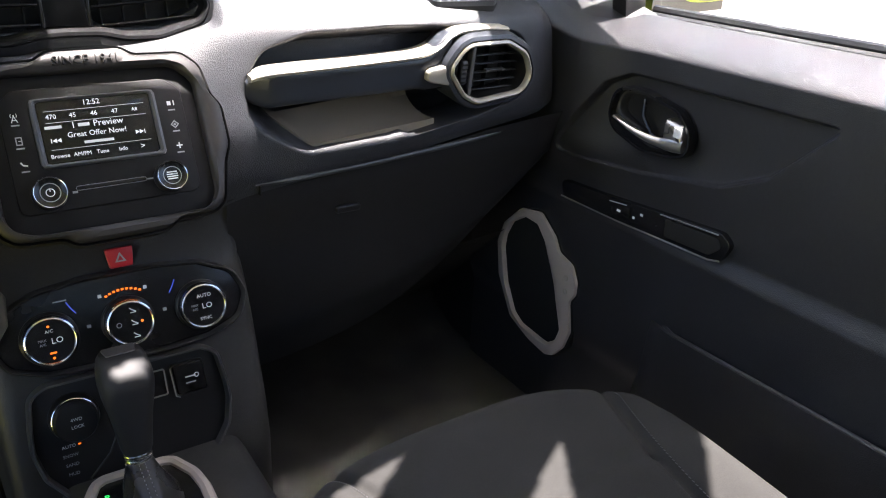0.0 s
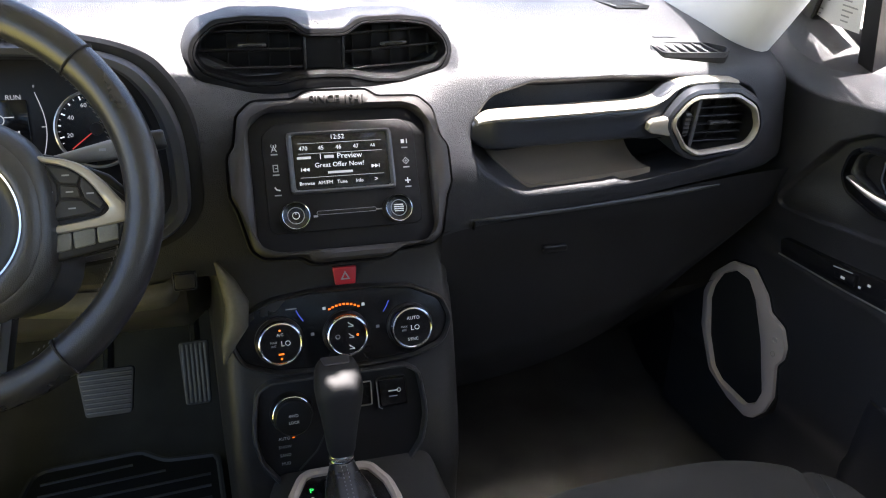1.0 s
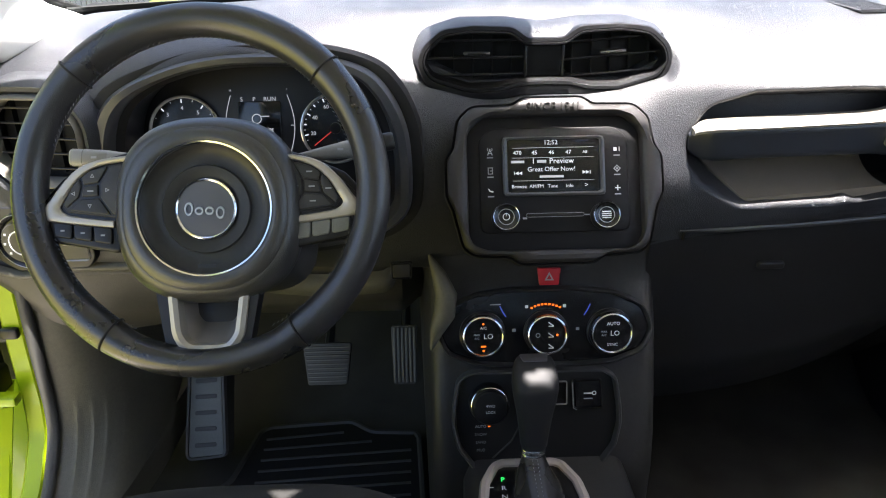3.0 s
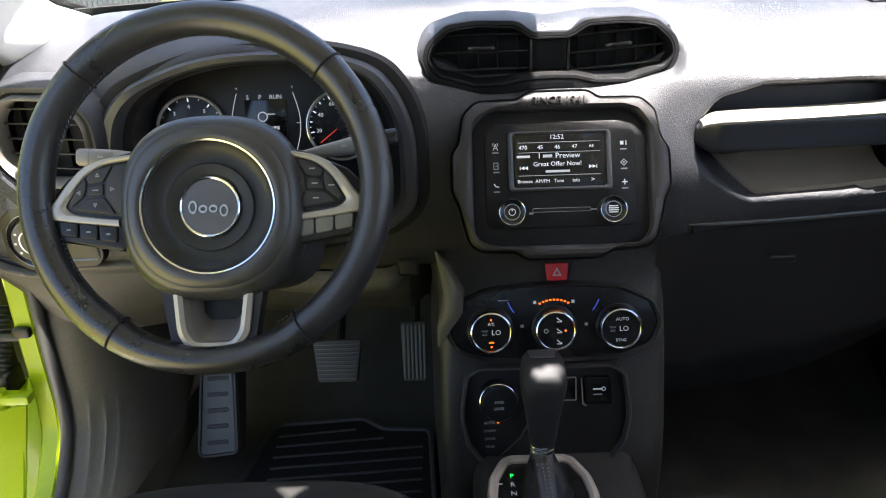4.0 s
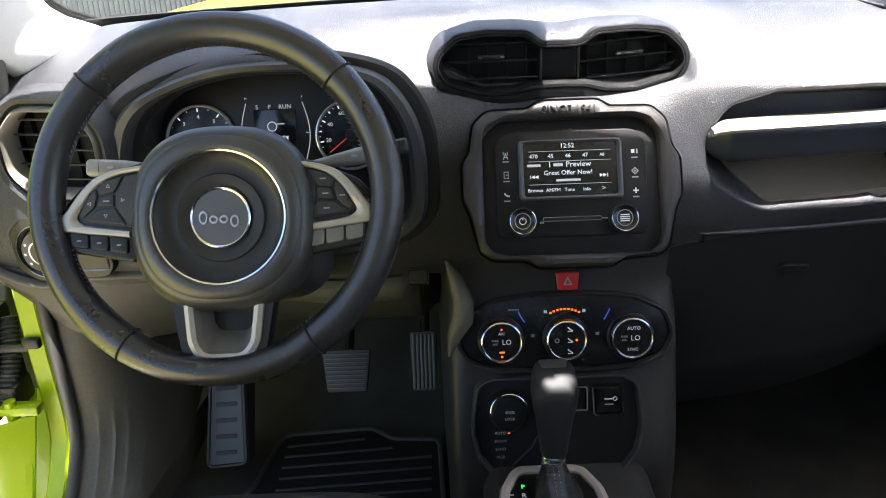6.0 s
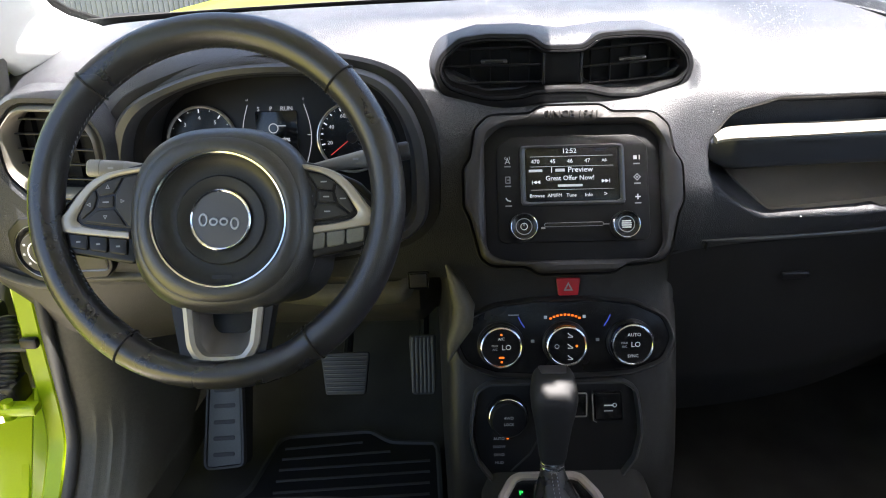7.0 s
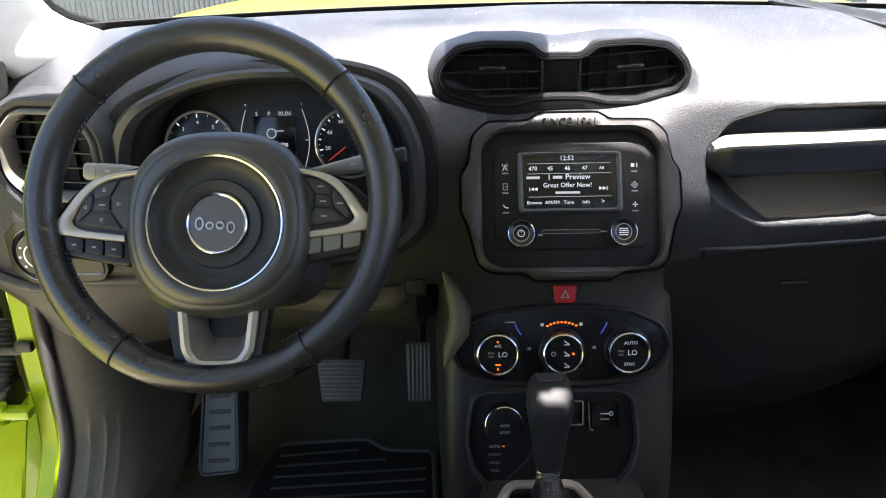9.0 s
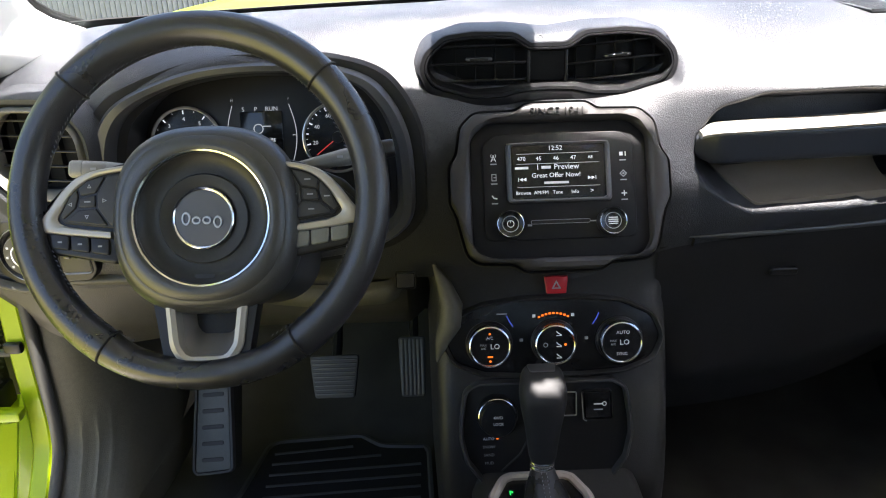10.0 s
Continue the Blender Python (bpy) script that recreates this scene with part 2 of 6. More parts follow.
def tube(path, radius, n=12, closed=False, bm=None, flat=1.0, caps=True):
    """A round bar along a path; radius is a number or a function of the share along it."""
    bm = bm or bmesh.new()
    p = [Vector(q) for q in path]
    k, rows, up = len(p), [], None
    for i in range(k):
        t = (p[(i + 1) % k] - p[i - 1]) if closed else (p[min(i + 1, k - 1)] - p[max(i - 1, 0)])
        t.normalize()
        if up is None:
            up = t.orthogonal().normalized()
        up = (up - t * up.dot(t)).normalized()
        side = t.cross(up)
        r = radius(i / (k - 1)) if callable(radius) else radius
        rows.append([p[i] + (up * math.cos(a) * flat + side * math.sin(a)) * r for a in (2 * math.pi * j / n for j in range(n))])
    if closed:
        rows.append(rows[0])
    strip(bm, rows, caps=(caps and not closed, caps and not closed))
    if closed:
        bmesh.ops.remove_doubles(bm, verts=bm.verts[:], dist=1e-6)
    return bm


def box(bm, c, size, edge=0.0, m=None):
    made = bmesh.ops.create_cube(bm, size=1.0, matrix=(m or Matrix()) @ Matrix.Translation(c) @ Matrix.Diagonal((*size, 1)))
    if edge:
        es = {e for v in made["verts"] for e in v.link_edges}
        bmesh.ops.bevel(bm, geom=list(es), offset=edge, segments=2, profile=0.5, affect="EDGES")
    return bm


def boxed(c, size, edge=0.0):
    return box(bmesh.new(), c, size, edge)


def grid(fn, us, vs, bm=None, thick=0.0):
    """A sheet of fn(u, v) points; thick gives it a back."""
    bm = bm or bmesh.new()
    rows = [[fn(u, v) for v in vs] for u in us]
    strip(bm, rows, closed=False)
    if thick:
        bmesh.ops.recalc_face_normals(bm, faces=bm.faces[:])
        bmesh.ops.solidify(bm, geom=bm.faces[:], thickness=thick)
    return bm


def spline(xs, ys, x):
    """A smooth curve through points, that does not overshoot (monotone cubic)."""
    xs, ys = np.asarray(xs, float), np.asarray(ys, float)
    h, d = np.diff(xs), np.diff(ys) / np.diff(xs)
    mm = np.zeros(len(xs))
    for i in range(1, len(xs) - 1):
        mm[i] = 0 if d[i - 1] * d[i] <= 0 else 2 * d[i - 1] * d[i] / (d[i - 1] + d[i])
    mm[0], mm[-1] = d[0], d[-1]
    i = np.clip(np.searchsorted(xs, x) - 1, 0, len(h) - 1)
    t = np.clip((x - xs[i]) / h[i], 0, 1)
    return (2 * t**3 - 3 * t**2 + 1) * ys[i] + (t**3 - 2 * t**2 + t) * h[i] * mm[i] + (3 * t**2 - 2 * t**3) * ys[i + 1] + (t**3 - t**2) * h[i] * mm[i + 1]


def smooth01(a):
    a = np.clip(a, 0, 1)
    return a * a * (3 - 2 * a)


def inside(px, py, poly):
    """Signed distance to an outline, positive within."""
    q = np.array(poly)
    d = np.full(px.shape, 1e9)
    odd = np.zeros(px.shape, bool)
    for a, b in zip(q, np.roll(q, -1, 0)):
        e = b - a
        t = np.clip(((px - a[0]) * e[0] + (py - a[1]) * e[1]) / max(e @ e, 1e-12), 0, 1)
        d = np.minimum(d, np.hypot(px - a[0] - t * e[0], py - a[1] - t * e[1]))
        cross = (a[1] > py) != (b[1] > py)
        odd ^= cross & (px < (b[0] - a[0]) * (py - a[1]) / (b[1] - a[1] if b[1] != a[1] else 1e-12) + a[0])
    return np.where(odd, d, -d)


def sheet(name, X, material, parent=None, label=""):
    """A mesh from an array of points, rows by columns."""
    r, c = X.shape[:2]
    i = np.arange(r * c).reshape(r, c)
    f = np.stack([i[:-1, :-1], i[:-1, 1:], i[1:, 1:], i[1:, :-1]], -1).reshape(-1, 4)
    me = bpy.data.meshes.new(name)
    me.from_pydata(X.reshape(-1, 3).tolist(), [], f.tolist())
    me.shade_smooth()
    me.set_sharp_from_angle(angle=radians(60))
    me.materials.append(material)
    ob = new(name, me)
    if parent:
        ob.parent = parent
    return tagged(ob, label)


def letters(body, size, material, parent, x, y, z, name="lettering", turn=None, deep=0.0002, wide=1.0):
    """Writing in the built-in font, centred on a place of its parent's face."""
    cu = bpy.data.curves.new(name, "FONT")
    cu.body, cu.size, cu.align_x, cu.align_y, cu.extrude, cu.resolution_u = body, size, "CENTER", "CENTER", deep, 2
    tmp = bpy.data.objects.new(name, cu)
    me = bpy.data.meshes.new_from_object(tmp)
    bpy.data.objects.remove(tmp)
    me.materials.clear()
    me.materials.append(material)
    ob = new(name, me)
    ob.parent = parent
    ob.matrix_basis = (turn or Matrix()) @ Matrix.Translation((x, y, z)) @ Matrix.Diagonal((wide, 1, 1, 1))
    return ob

# ---- the car's shell ----
# x: to the passenger's side, y: ahead, z: up from the cabin floor; the middle of the dashboard is at x = 0

# profiles of the pad at places across the car, from the glass down to the lower edge: (y, z) in millimetres
STATIONS = {
    -0.71: ((240, 742), (200, 740), (150, 730), (100, 712), (60, 695), (40, 668), (35, 620), (30, 560), (35, 510), (50, 470)),
    -0.60: ((310, 768), (230, 775), (160, 766), (90, 748), (48, 722), (32, 680), (25, 620), (20, 560), (25, 510), (40, 470)),
    -0.37: ((400, 772), (300, 780), (200, 784), (120, 780), (70, 770), (30, 752), (25, 660), (20, 560), (30, 510), (50, 470)),
    -0.17: ((420, 774), (300, 784), (200, 782), (150, 766), (95, 728), (55, 690), (32, 630), (25, 560), (30, 510), (40, 470)),
    0.00: ((430, 775), (320, 787), (220, 788), (160, 776), (120, 735), (85, 693), (48, 684), (40, 620), (40, 530), (35, 460)),
    0.17: ((420, 775), (300, 786), (200, 781), (130, 766), (80, 737), (42, 702), (27, 640), (20, 580), (20, 535), (26, 508)),
    0.35: ((400, 774), (280, 780), (170, 767), (95, 744), (42, 718), (20, 697), (12, 632), (9, 568), (14, 545), (24, 526)),
    0.55: ((330, 770), (240, 775), (150, 760), (85, 741), (42, 718), (26, 697), (20, 637), (14, 584), (20, 566), (28, 553)),
    0.65: ((250, 764), (200, 765), (140, 750), (85, 731), (52, 712), (40, 691), (35, 638), (30, 595), (30, 572), (36, 560)),
    0.71: ((200, 742), (170, 737), (130, 724), (95, 707), (72, 692), (62, 676), (56, 640), (50, 605), (48, 580), (52, 568)),
}
def octagon(cx, cz, w, h, cut):
    return [(cx - w + cut, cz + h), (cx + w - cut, cz + h), (cx + w, cz + h - cut), (cx + w, cz - h + cut), (cx + w - cut, cz - h), (cx - w + cut, cz - h), (cx - w, cz - h + cut), (cx - w, cz + h - cut)]


def rounder(pts, times=3):
    """Cut the corners of a closed outline until it is smooth."""
    for _ in range(times):
        pts = [tuple(p * k + q * (1 - k) for p, q in zip(a, b)) for a, b in zip(pts, pts[1:] + pts[:1]) for k in (0.75, 0.25)]
    return pts


RECESS = fillet([(0.160, 0.640), (0.174, 0.586), (0.238, 0.550), (0.355, 0.554), (0.490, 0.575), (0.578, 0.595), (0.606, 0.638), (0.570, 0.684), (0.508, 0.699), (0.353, 0.704), (0.247, 0.700), (0.190, 0.682)], 0.04)
CLUSTER = rounder([(-0.535, 0.520), (-0.535, 0.560), (-0.532, 0.664), (-0.500, 0.712), (-0.414, 0.741), (-0.323, 0.744), (-0.238, 0.734), (-0.203, 0.696), (-0.186, 0.640), (-0.192, 0.520)])


def build_dash():
    xs = np.linspace(-0.71, 0.71, 569)
    keys = sorted(STATIONS)
    rows = np.array([STATIONS[k] for k in keys]) / 1000.0
    prof = np.array([[spline(keys, rows[:, j, c], xs) for c in (0, 1)] for j in range(rows.shape[1])])   # points, y/z, x
    s = np.linspace(0, rows.shape[1] - 1, 330)
    Y = np.array([spline(range(rows.shape[1]), prof[:, 0, i], s) for i in range(len(xs))])
    Z = np.array([spline(range(rows.shape[1]), prof[:, 1, i], s) for i in range(len(xs))])
    X = np.repeat(np.where(xs > 0.55, 0.55 + (xs - 0.55) * 0.68, np.where(xs < -0.66, -0.66 + (xs + 0.66) * 1.5, xs))[:, None], len(s), 1)
    front = s[None, :] > 2.5
    soft = 0.009 + 0.016 * smooth01((0.205 - X) / 0.03) + 0.014 * smooth01((Z - 0.66) / 0.03) + 0.036 * smooth01((0.615 - Z) / 0.02) * smooth01((0.39 - X) / 0.02)
    tray = smooth01(inside(X, Z, RECESS) / soft) * front
    low = smooth01((0.632 - Z) / 0.03)
    Y += (0.058 + 0.045 * low) * tray
    Z = Z - 0.016 * low * smooth01(tray * 2 - 1) * smooth01((X - 0.37) / 0.02)
    Y += 0.125 * smooth01(inside(X, Z, CLUSTER) / 0.006) * front
    vent = fillet(octagon(-0.616, 0.656, 0.062, 0.055, 0.027), 0.012)
    Y += 0.06 * smooth01(inside(X, Z, vent) / 0.005) * front
    for sg in (-1, 1):
        pod = fillet([(sg * 0.022, 0.757), (sg * 0.135, 0.757), (sg * 0.150, 0.728), (sg * 0.10, 0.703), (sg * 0.022, 0.706)], 0.015)
        Y += 0.05 * smooth01(inside(X, Z, pod) / 0.006) * front
    seat_y = 0.083 + (Z - 0.730) * 0.07 + 0.010                                                 # the vents' pod sits on this plane
    bay = fillet([(-0.140, 0.768), (0.135, 0.768), (0.170, 0.735), (0.152, 0.700), (0.090, 0.688), (-0.10, 0.688), (-0.158, 0.700), (-0.176, 0.735)], 0.03)
    Y += smooth01(inside(X, Z, bay) / 0.022) * np.clip(seat_y - Y, 0, None) * front
    return sheet("dashboard_pad", np.stack([X, Y, Z], -1), M_DASH)


dashboard = thing("dashboard", "charcoal grained soft plastic dashboard with a storage recess", "dashboard", kind="structure")
build_dash().parent = dashboard


def center_column():
    """The upright of the dashboard below the radio, running down to the tunnel."""
    rows = []
    for z, w, y in ((0.535, 0.160, 0.040), (0.495, 0.166, 0.036), (0.46, 0.152, 0.034), (0.43, 0.146, 0.026), (0.395, 0.148, 0.014), (0.355, 0.150, 0.004), (0.325, 0.150, -0.006), (0.28, 0.150, -0.020), (0.235, 0.150, -0.033), (0.19, 0.148, -0.046), (0.10, 0.145, -0.05), (0.0, 0.145, -0.05)):
        o = fillet([(-w, y), (w, y), (w + 0.012, y + 0.06), (w + 0.02, 0.45), (-w - 0.02, 0.45), (-w - 0.012, y + 0.06)], 0.03, 6)
        rows.append([(a, b, z) for a, b in o])
    part("center_column", strip(bmesh.new(), rows, caps=(True, True)), M_PANEL, dashboard)


center_column()
fairing = [(-0.152, 0.030, 0.492), (-0.140, 0.016, 0.470), (-0.131, 0.006, 0.445), (-0.134, 0.000, 0.420), (-0.145, -0.004, 0.398), (-0.152, -0.004, 0.370)]
# olive colour holds the glow on the column's side
part("column_fairing", tube(fairing, lambda t: 0.002 + 0.013 * math.sin(math.pi * t), 16), M_OLIVE_LIT, dashboard, "swept side fairing")


def lower_passenger():
    """Glove box lid and the panel below the crease on the passenger's side; shade is in their colour."""
    def f(u, v):
        x = 0.135 + 0.53 * u
        top = float(spline([0.135, 0.35, 0.55, 0.70], [0.506, 0.524, 0.550, 0.562], x))
        y = float(spline([0, 0.06, 0.2, 0.4, 0.63, 1.0], [0.026, 0.030, 0.036, 0.042, 0.047, 0.10], v))
        return (x, y, top - v * (0.30 - 0.20 * u ** 3))
    part("glove_box_lid", grid(f, np.linspace(0, 1, 30), np.linspace(0, 1, 24)), M_LOWER_SHADE, dashboard)
    part("panel_gap", boxed((0.176, 0.024, 0.513), (0.0022, 0.008, 0.012), 0.0006), M_HOLE, dashboard, smooth=False)
    part("glove_box_latch", slab(fillet([(-0.018, -0.005), (0.018, -0.005), (0.018, 0.005), (-0.018, 0.005)], 0.004), 0, 0.006, 0.002), M_TRIM, dashboard, m=tilted(0.30, 0.034, 0.465, -6))
    def g(u, v):
        x = 0.15 + 0.57 * u
        return (x, 0.15 + 0.30 * v, 0.27 - 0.27 * v + 0.05 * u)
    part("footwell_side", boxed((0.728, 0.30, 0.24), (0.05, 0.62, 0.60), 0.01), M_LOWER_SHADE, dashboard)
    part("footwell_bulkhead", grid(g, np.linspace(0, 1, 6), np.linspace(0, 1, 6)), M_CARPET, dashboard)


lower_passenger()


def lower_driver():
    """Knee panel under the wheel, with the rounded ledge along its top."""
    def f(u, v):
        x = -0.737 + 0.577 * u
        top = float(spline([-0.737, -0.70, -0.67, -0.617, -0.552, -0.478, -0.36, -0.16], [0.515, 0.498, 0.490, 0.500, 0.502, 0.500, 0.50, 0.50], x))
        low = float(spline([-0.737, -0.70, -0.685, -0.654, -0.596, -0.50, -0.30, -0.16], [0.474, 0.440, 0.422, 0.394, 0.366, 0.350, 0.346, 0.345], x))
        deep = smooth01((u - 0.10) / 0.40)
        y = float(spline([0, 0.25, 0.6, 1.0], [0.036, 0.034, 0.036, 0.046], v)) * (1 - deep) + float(spline([0, 0.25, 0.6, 1.0], [0.055, 0.056, 0.075, 0.15], v)) * deep
        return (x, y + 0.05 * smooth01((u - 0.94) / 0.06), top + (low - top) * v)
    part("knee_panel", grid(f, np.linspace(0, 1, 60), np.linspace(0, 1, 20)), M_KNEE, dashboard)
    def ledge(u, v):
        x = -0.735 + 0.550 * u
        top = float(spline([-0.735, -0.70, -0.67, -0.617, -0.552, -0.478, -0.36, -0.29, -0.217, -0.18], [0.512, 0.493, 0.485, 0.495, 0.494, 0.486, 0.464, 0.458, 0.461, 0.480], x))
        back = 0.034 + 0.022 * smooth01((x + 0.62) / 0.2)
        return (x, back - 0.013 * math.sin(math.pi * (0.12 + 0.88 * v)) + 0.02 * smooth01((u - 0.95) / 0.05), top - (0.016 + 0.020 * smooth01((u - 0.2) / 0.5)) * v)
    # ledge colour carries the olive light from the open door
    part("knee_ledge", grid(ledge, np.linspace(0, 1, 60), np.linspace(0, 1, 12), thick=0.004), M_OLIVE_LIT, dashboard, "rounded ledge of the knee panel")


lower_driver()

floor = tagged(part("floor", grid(lambda u, v: (-0.74 + 1.48 * u, -1.9 + 2.5 * v, 0.16 * smooth01((-1.9 + 2.5 * v - 0.32) / 0.28)), np.linspace(0, 1, 10), np.linspace(0, 1, 60)), M_CARPET), "black cut-pile carpet on the cabin floor", "floor", kind="structure")


def tunnel():
    o = fillet([(-0.115, 0.0), (-0.112, 0.19), (-0.10, 0.215), (0.10, 0.215), (0.112, 0.19), (0.115, 0.0)], [0, 0.02, 0.02, 0.02, 0.02, 0])
    rows = [[(x, y, z) for x, z in o] for y in np.linspace(-0.02, -1.1, 10)]
    return tagged(part("center_console", strip(bmesh.new(), rows, caps=(True, True)), M_PANEL), "black plastic centre console between the seats", "console", kind="structure")


tunnel()


def pillar(sg):
    """Windscreen pillar trim, broad at the dashboard and narrower upwards; a black glass edge runs along it."""
    if sg < 0:
        foot = [(0.600, 0.275, 0.757), (0.618, 0.215, 0.750), (0.650, 0.140, 0.738), (0.690, 0.095, 0.730), (0.712, 0.150, 0.735), (0.70, 0.25, 0.76), (0.67, 0.32, 0.765)]
        way = ([-0.14, 0.0, 0.10, 0.25, 1.0], [0.655, 0.655, 0.700, 0.708, 0.650], [0.24, 0.19, 0.105, 0.030, -0.22], [0.68, 0.75, 0.797, 0.88, 1.26])
    else:
        foot = [(0.548, 0.360, 0.765), (0.532, 0.235, 0.757), (0.537, 0.140, 0.746), (0.556, 0.060, 0.732), (0.610, 0.035, 0.730), (0.66, 0.10, 0.74), (0.66, 0.34, 0.77)]
        way = ([-0.14, 0.0, 0.10, 0.25, 1.0], [0.655, 0.655, 0.655, 0.654, 0.645], [0.25, 0.19, 0.149, 0.0875, -0.22], [0.68, 0.75, 0.80, 0.878, 1.26])
    foot = rounder(foot, 2)
    rows = []
    for t in np.concatenate([np.linspace(-0.14, 0.26, 14), np.linspace(0.34, 1, 9)]):
        k = 1 - 0.12 * smooth01(t)
        cx, cy, cz = (float(spline(way[0], q, t)) for q in way[1:])
        rows.append([(sg * (cx + (x - 0.655) * k), cy + (y - 0.19) * k, cz + (z - 0.75) * k * 0.6) for x, y, z in foot])
    tip = min(range(len(foot)), key=lambda i: foot[i][0] - foot[i][1])
    edge = [Vector(r[tip]) + Vector((-sg * 0.003, 0.005, 0.004)) for r in rows[4:]]
    ob = part("pillar_trim", strip(bmesh.new(), rows, caps=(True, True)), M_PILLAR)
    part("glass_edge", tube(edge, 0.0055, 8), M_HOLE, ob, "black edge of the windscreen")
    part("painted_pillar", tube([(sg * (0.745 - 0.085 * t), 0.245 - 0.42 * t, 0.70 + 0.56 * t) for t in (0, 0.5, 1)], 0.020, 12), M_LIME, ob, "lime painted outer pillar")
    return tagged(ob, "pale grey fabric-grained windscreen pillar trim", "pillar", "windscreen pillars", "structure")


for side in (-1, 1):
    pillar(side)


def windscreen():
    def f(u, v):
        x = (2 * u - 1) * (0.66 - 0.09 * v)
        y = 0.44 - 0.55 * v - 0.20 * (x / 0.66) ** 2 * (1 - 0.4 * v)
        return (x, y, 0.768 + 0.53 * v + 0.04 * math.sin(math.pi * v))
    ob = part("windscreen", grid(f, np.linspace(0, 1, 24), np.linspace(0, 1, 12), thick=0.004), M_GLASS)
    ob.visible_shadow = False
    tagged(ob, "clear glass windscreen above the dashboard", "windscreen", kind="structure")
    bm = grid(lambda u, v: tuple(Vector(f(u, -0.006 + 0.021 * v)) + Vector((0, 0.006, 0.004))), np.linspace(0, 1, 24), (0, 1), thick=0.002)
    part("edge_band", bm, M_VENT, ob, "black ceramic edge of the glass")
    return ob


windscreen()


def roof():
    """Unseen headliner; its bowed front edge and cut gaps place shade and sun patches."""
    # openings cut where sun must land on both seats and the gear knob
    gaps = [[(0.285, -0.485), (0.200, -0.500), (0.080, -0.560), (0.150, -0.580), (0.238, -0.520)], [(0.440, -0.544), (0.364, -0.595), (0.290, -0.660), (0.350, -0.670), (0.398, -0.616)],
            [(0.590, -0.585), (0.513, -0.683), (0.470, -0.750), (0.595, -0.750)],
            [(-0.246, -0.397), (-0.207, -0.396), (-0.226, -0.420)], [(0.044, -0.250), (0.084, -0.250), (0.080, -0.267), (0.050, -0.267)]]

    # edge line chosen for where the roof's shadow must end on the dashboard
    def front(x):
        if x > 0:
            return -0.088 - 0.0325 * smooth01(x / 0.35)
        return -0.088 + 0.050 * smooth01((-x - 0.04) / 0.05) + 0.030 * smooth01((-x - 0.17) / 0.12) * smooth01((0.50 + x) / 0.10) - 0.040 * smooth01((-x - 0.45) / 0.08)
    xs = sorted(set(np.round(np.concatenate([np.linspace(-0.60, -0.28, 12), np.arange(-0.28, 0.60, 0.005), [0.60]]), 4)))
    ws = sorted(set(np.round(np.concatenate([np.linspace(0, 0.18, 45), np.arange(0.18, 0.54, 0.0025), np.linspace(0.54, 1, 10)]), 4)))
    verts, faces, n = [], [], len(ws)
    for x in xs:
        for w in ws:
            t = min(w / 0.18, 1.0) if w < 0.18 else 1.0
            y = front(x) * (1 - t) - 0.30 * t if w < 0.18 else (-0.30 - (w - 0.18) * 1.25 if w < 0.54 else -0.75 - (w - 0.54) * 2.7)
            verts.append((x, y, 1.31 + 0.03 * smooth01(-y) - 0.05 * (x / 0.6) ** 4))
    V = np.array(verts).reshape(len(xs), n, 3)
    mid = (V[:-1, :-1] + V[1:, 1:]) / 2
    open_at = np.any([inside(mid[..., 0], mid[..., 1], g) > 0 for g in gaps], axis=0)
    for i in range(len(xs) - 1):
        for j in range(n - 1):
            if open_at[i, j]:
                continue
            faces.append((i * n + j, (i + 1) * n + j, (i + 1) * n + j + 1, i * n + j + 1))
    me = bpy.data.meshes.new("ceiling")
    me.from_pydata(verts, [], faces)
    me.materials.append(M_HEAD)
    ob = new("ceiling", me)
    so = ob.modifiers.new("thickness", "SOLIDIFY")
    so.thickness = 0.010
    tagged(ob, "pale grey fabric headliner, cut open to throw sun patches", "ceiling", kind="structure")
    tagged(part("wall_rear", boxed((0, -2.05, 0.28), (1.46, 0.06, 0.86), 0.02), M_PANEL), "dark rear end of the cabin below the window", "wall", kind="structure")
    for sg in (-1, 1):
        tagged(part("wall_side", boxed((sg * 0.72, -1.65, 0.27), (0.06, 0.8, 0.86), 0.02), M_PANEL), "dark rear side panel of the cabin", "wall", kind="structure")
        # out of view; added to stop sun slipping past the roof's edge
        tagged(part("roof_rail", tube([(sg * 0.640, -0.20, 1.265), (sg * 0.655, -0.60, 1.29), (sg * 0.655, -1.20, 1.30), (sg * 0.63, -1.98, 1.29)], 0.040, 12), M_PILLAR), "pale grey roof side trim out of view, added to block sun", "roof rail", "roof rails", "structure")
        for y in (-1.20, -1.95):
            tagged(part("roof_post", tube([(sg * 0.70, y, 0.66), (sg * 0.66, y, 1.0), (sg * 0.60, y, 1.31)], 0.045, 10), M_PILLAR), "pale grey roof post", "pillar", "roof posts", "structure")
    # unseen dark panes, added to cut the light from behind the seats
    for sg in (-1, 1):
        pane = part("rear_side_window", grid(lambda u, v: (sg * (0.715 - 0.10 * v), -1.21 - 0.73 * u, 0.70 + 0.60 * v), (0, 1), (0, 1), thick=0.004), M_TINT)
        tagged(pane, "dark privacy glass of the rear side window", "window", "rear windows", "structure")
    tagged(part("tailgate_window", grid(lambda u, v: (-0.66 + 1.32 * u, -2.05 + 0.08 * v, 0.70 + 0.60 * v), (0, 1), (0, 1), thick=0.004), M_TINT), "dark privacy glass of the tailgate", "window", "rear windows", "structure")
    tagged(part("firewall", boxed((0, 0.58, 0.30), (1.5, 0.04, 0.9), 0.01), M_HOLE), "black bulkhead ahead of the footwells", "wall", kind="structure")


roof()


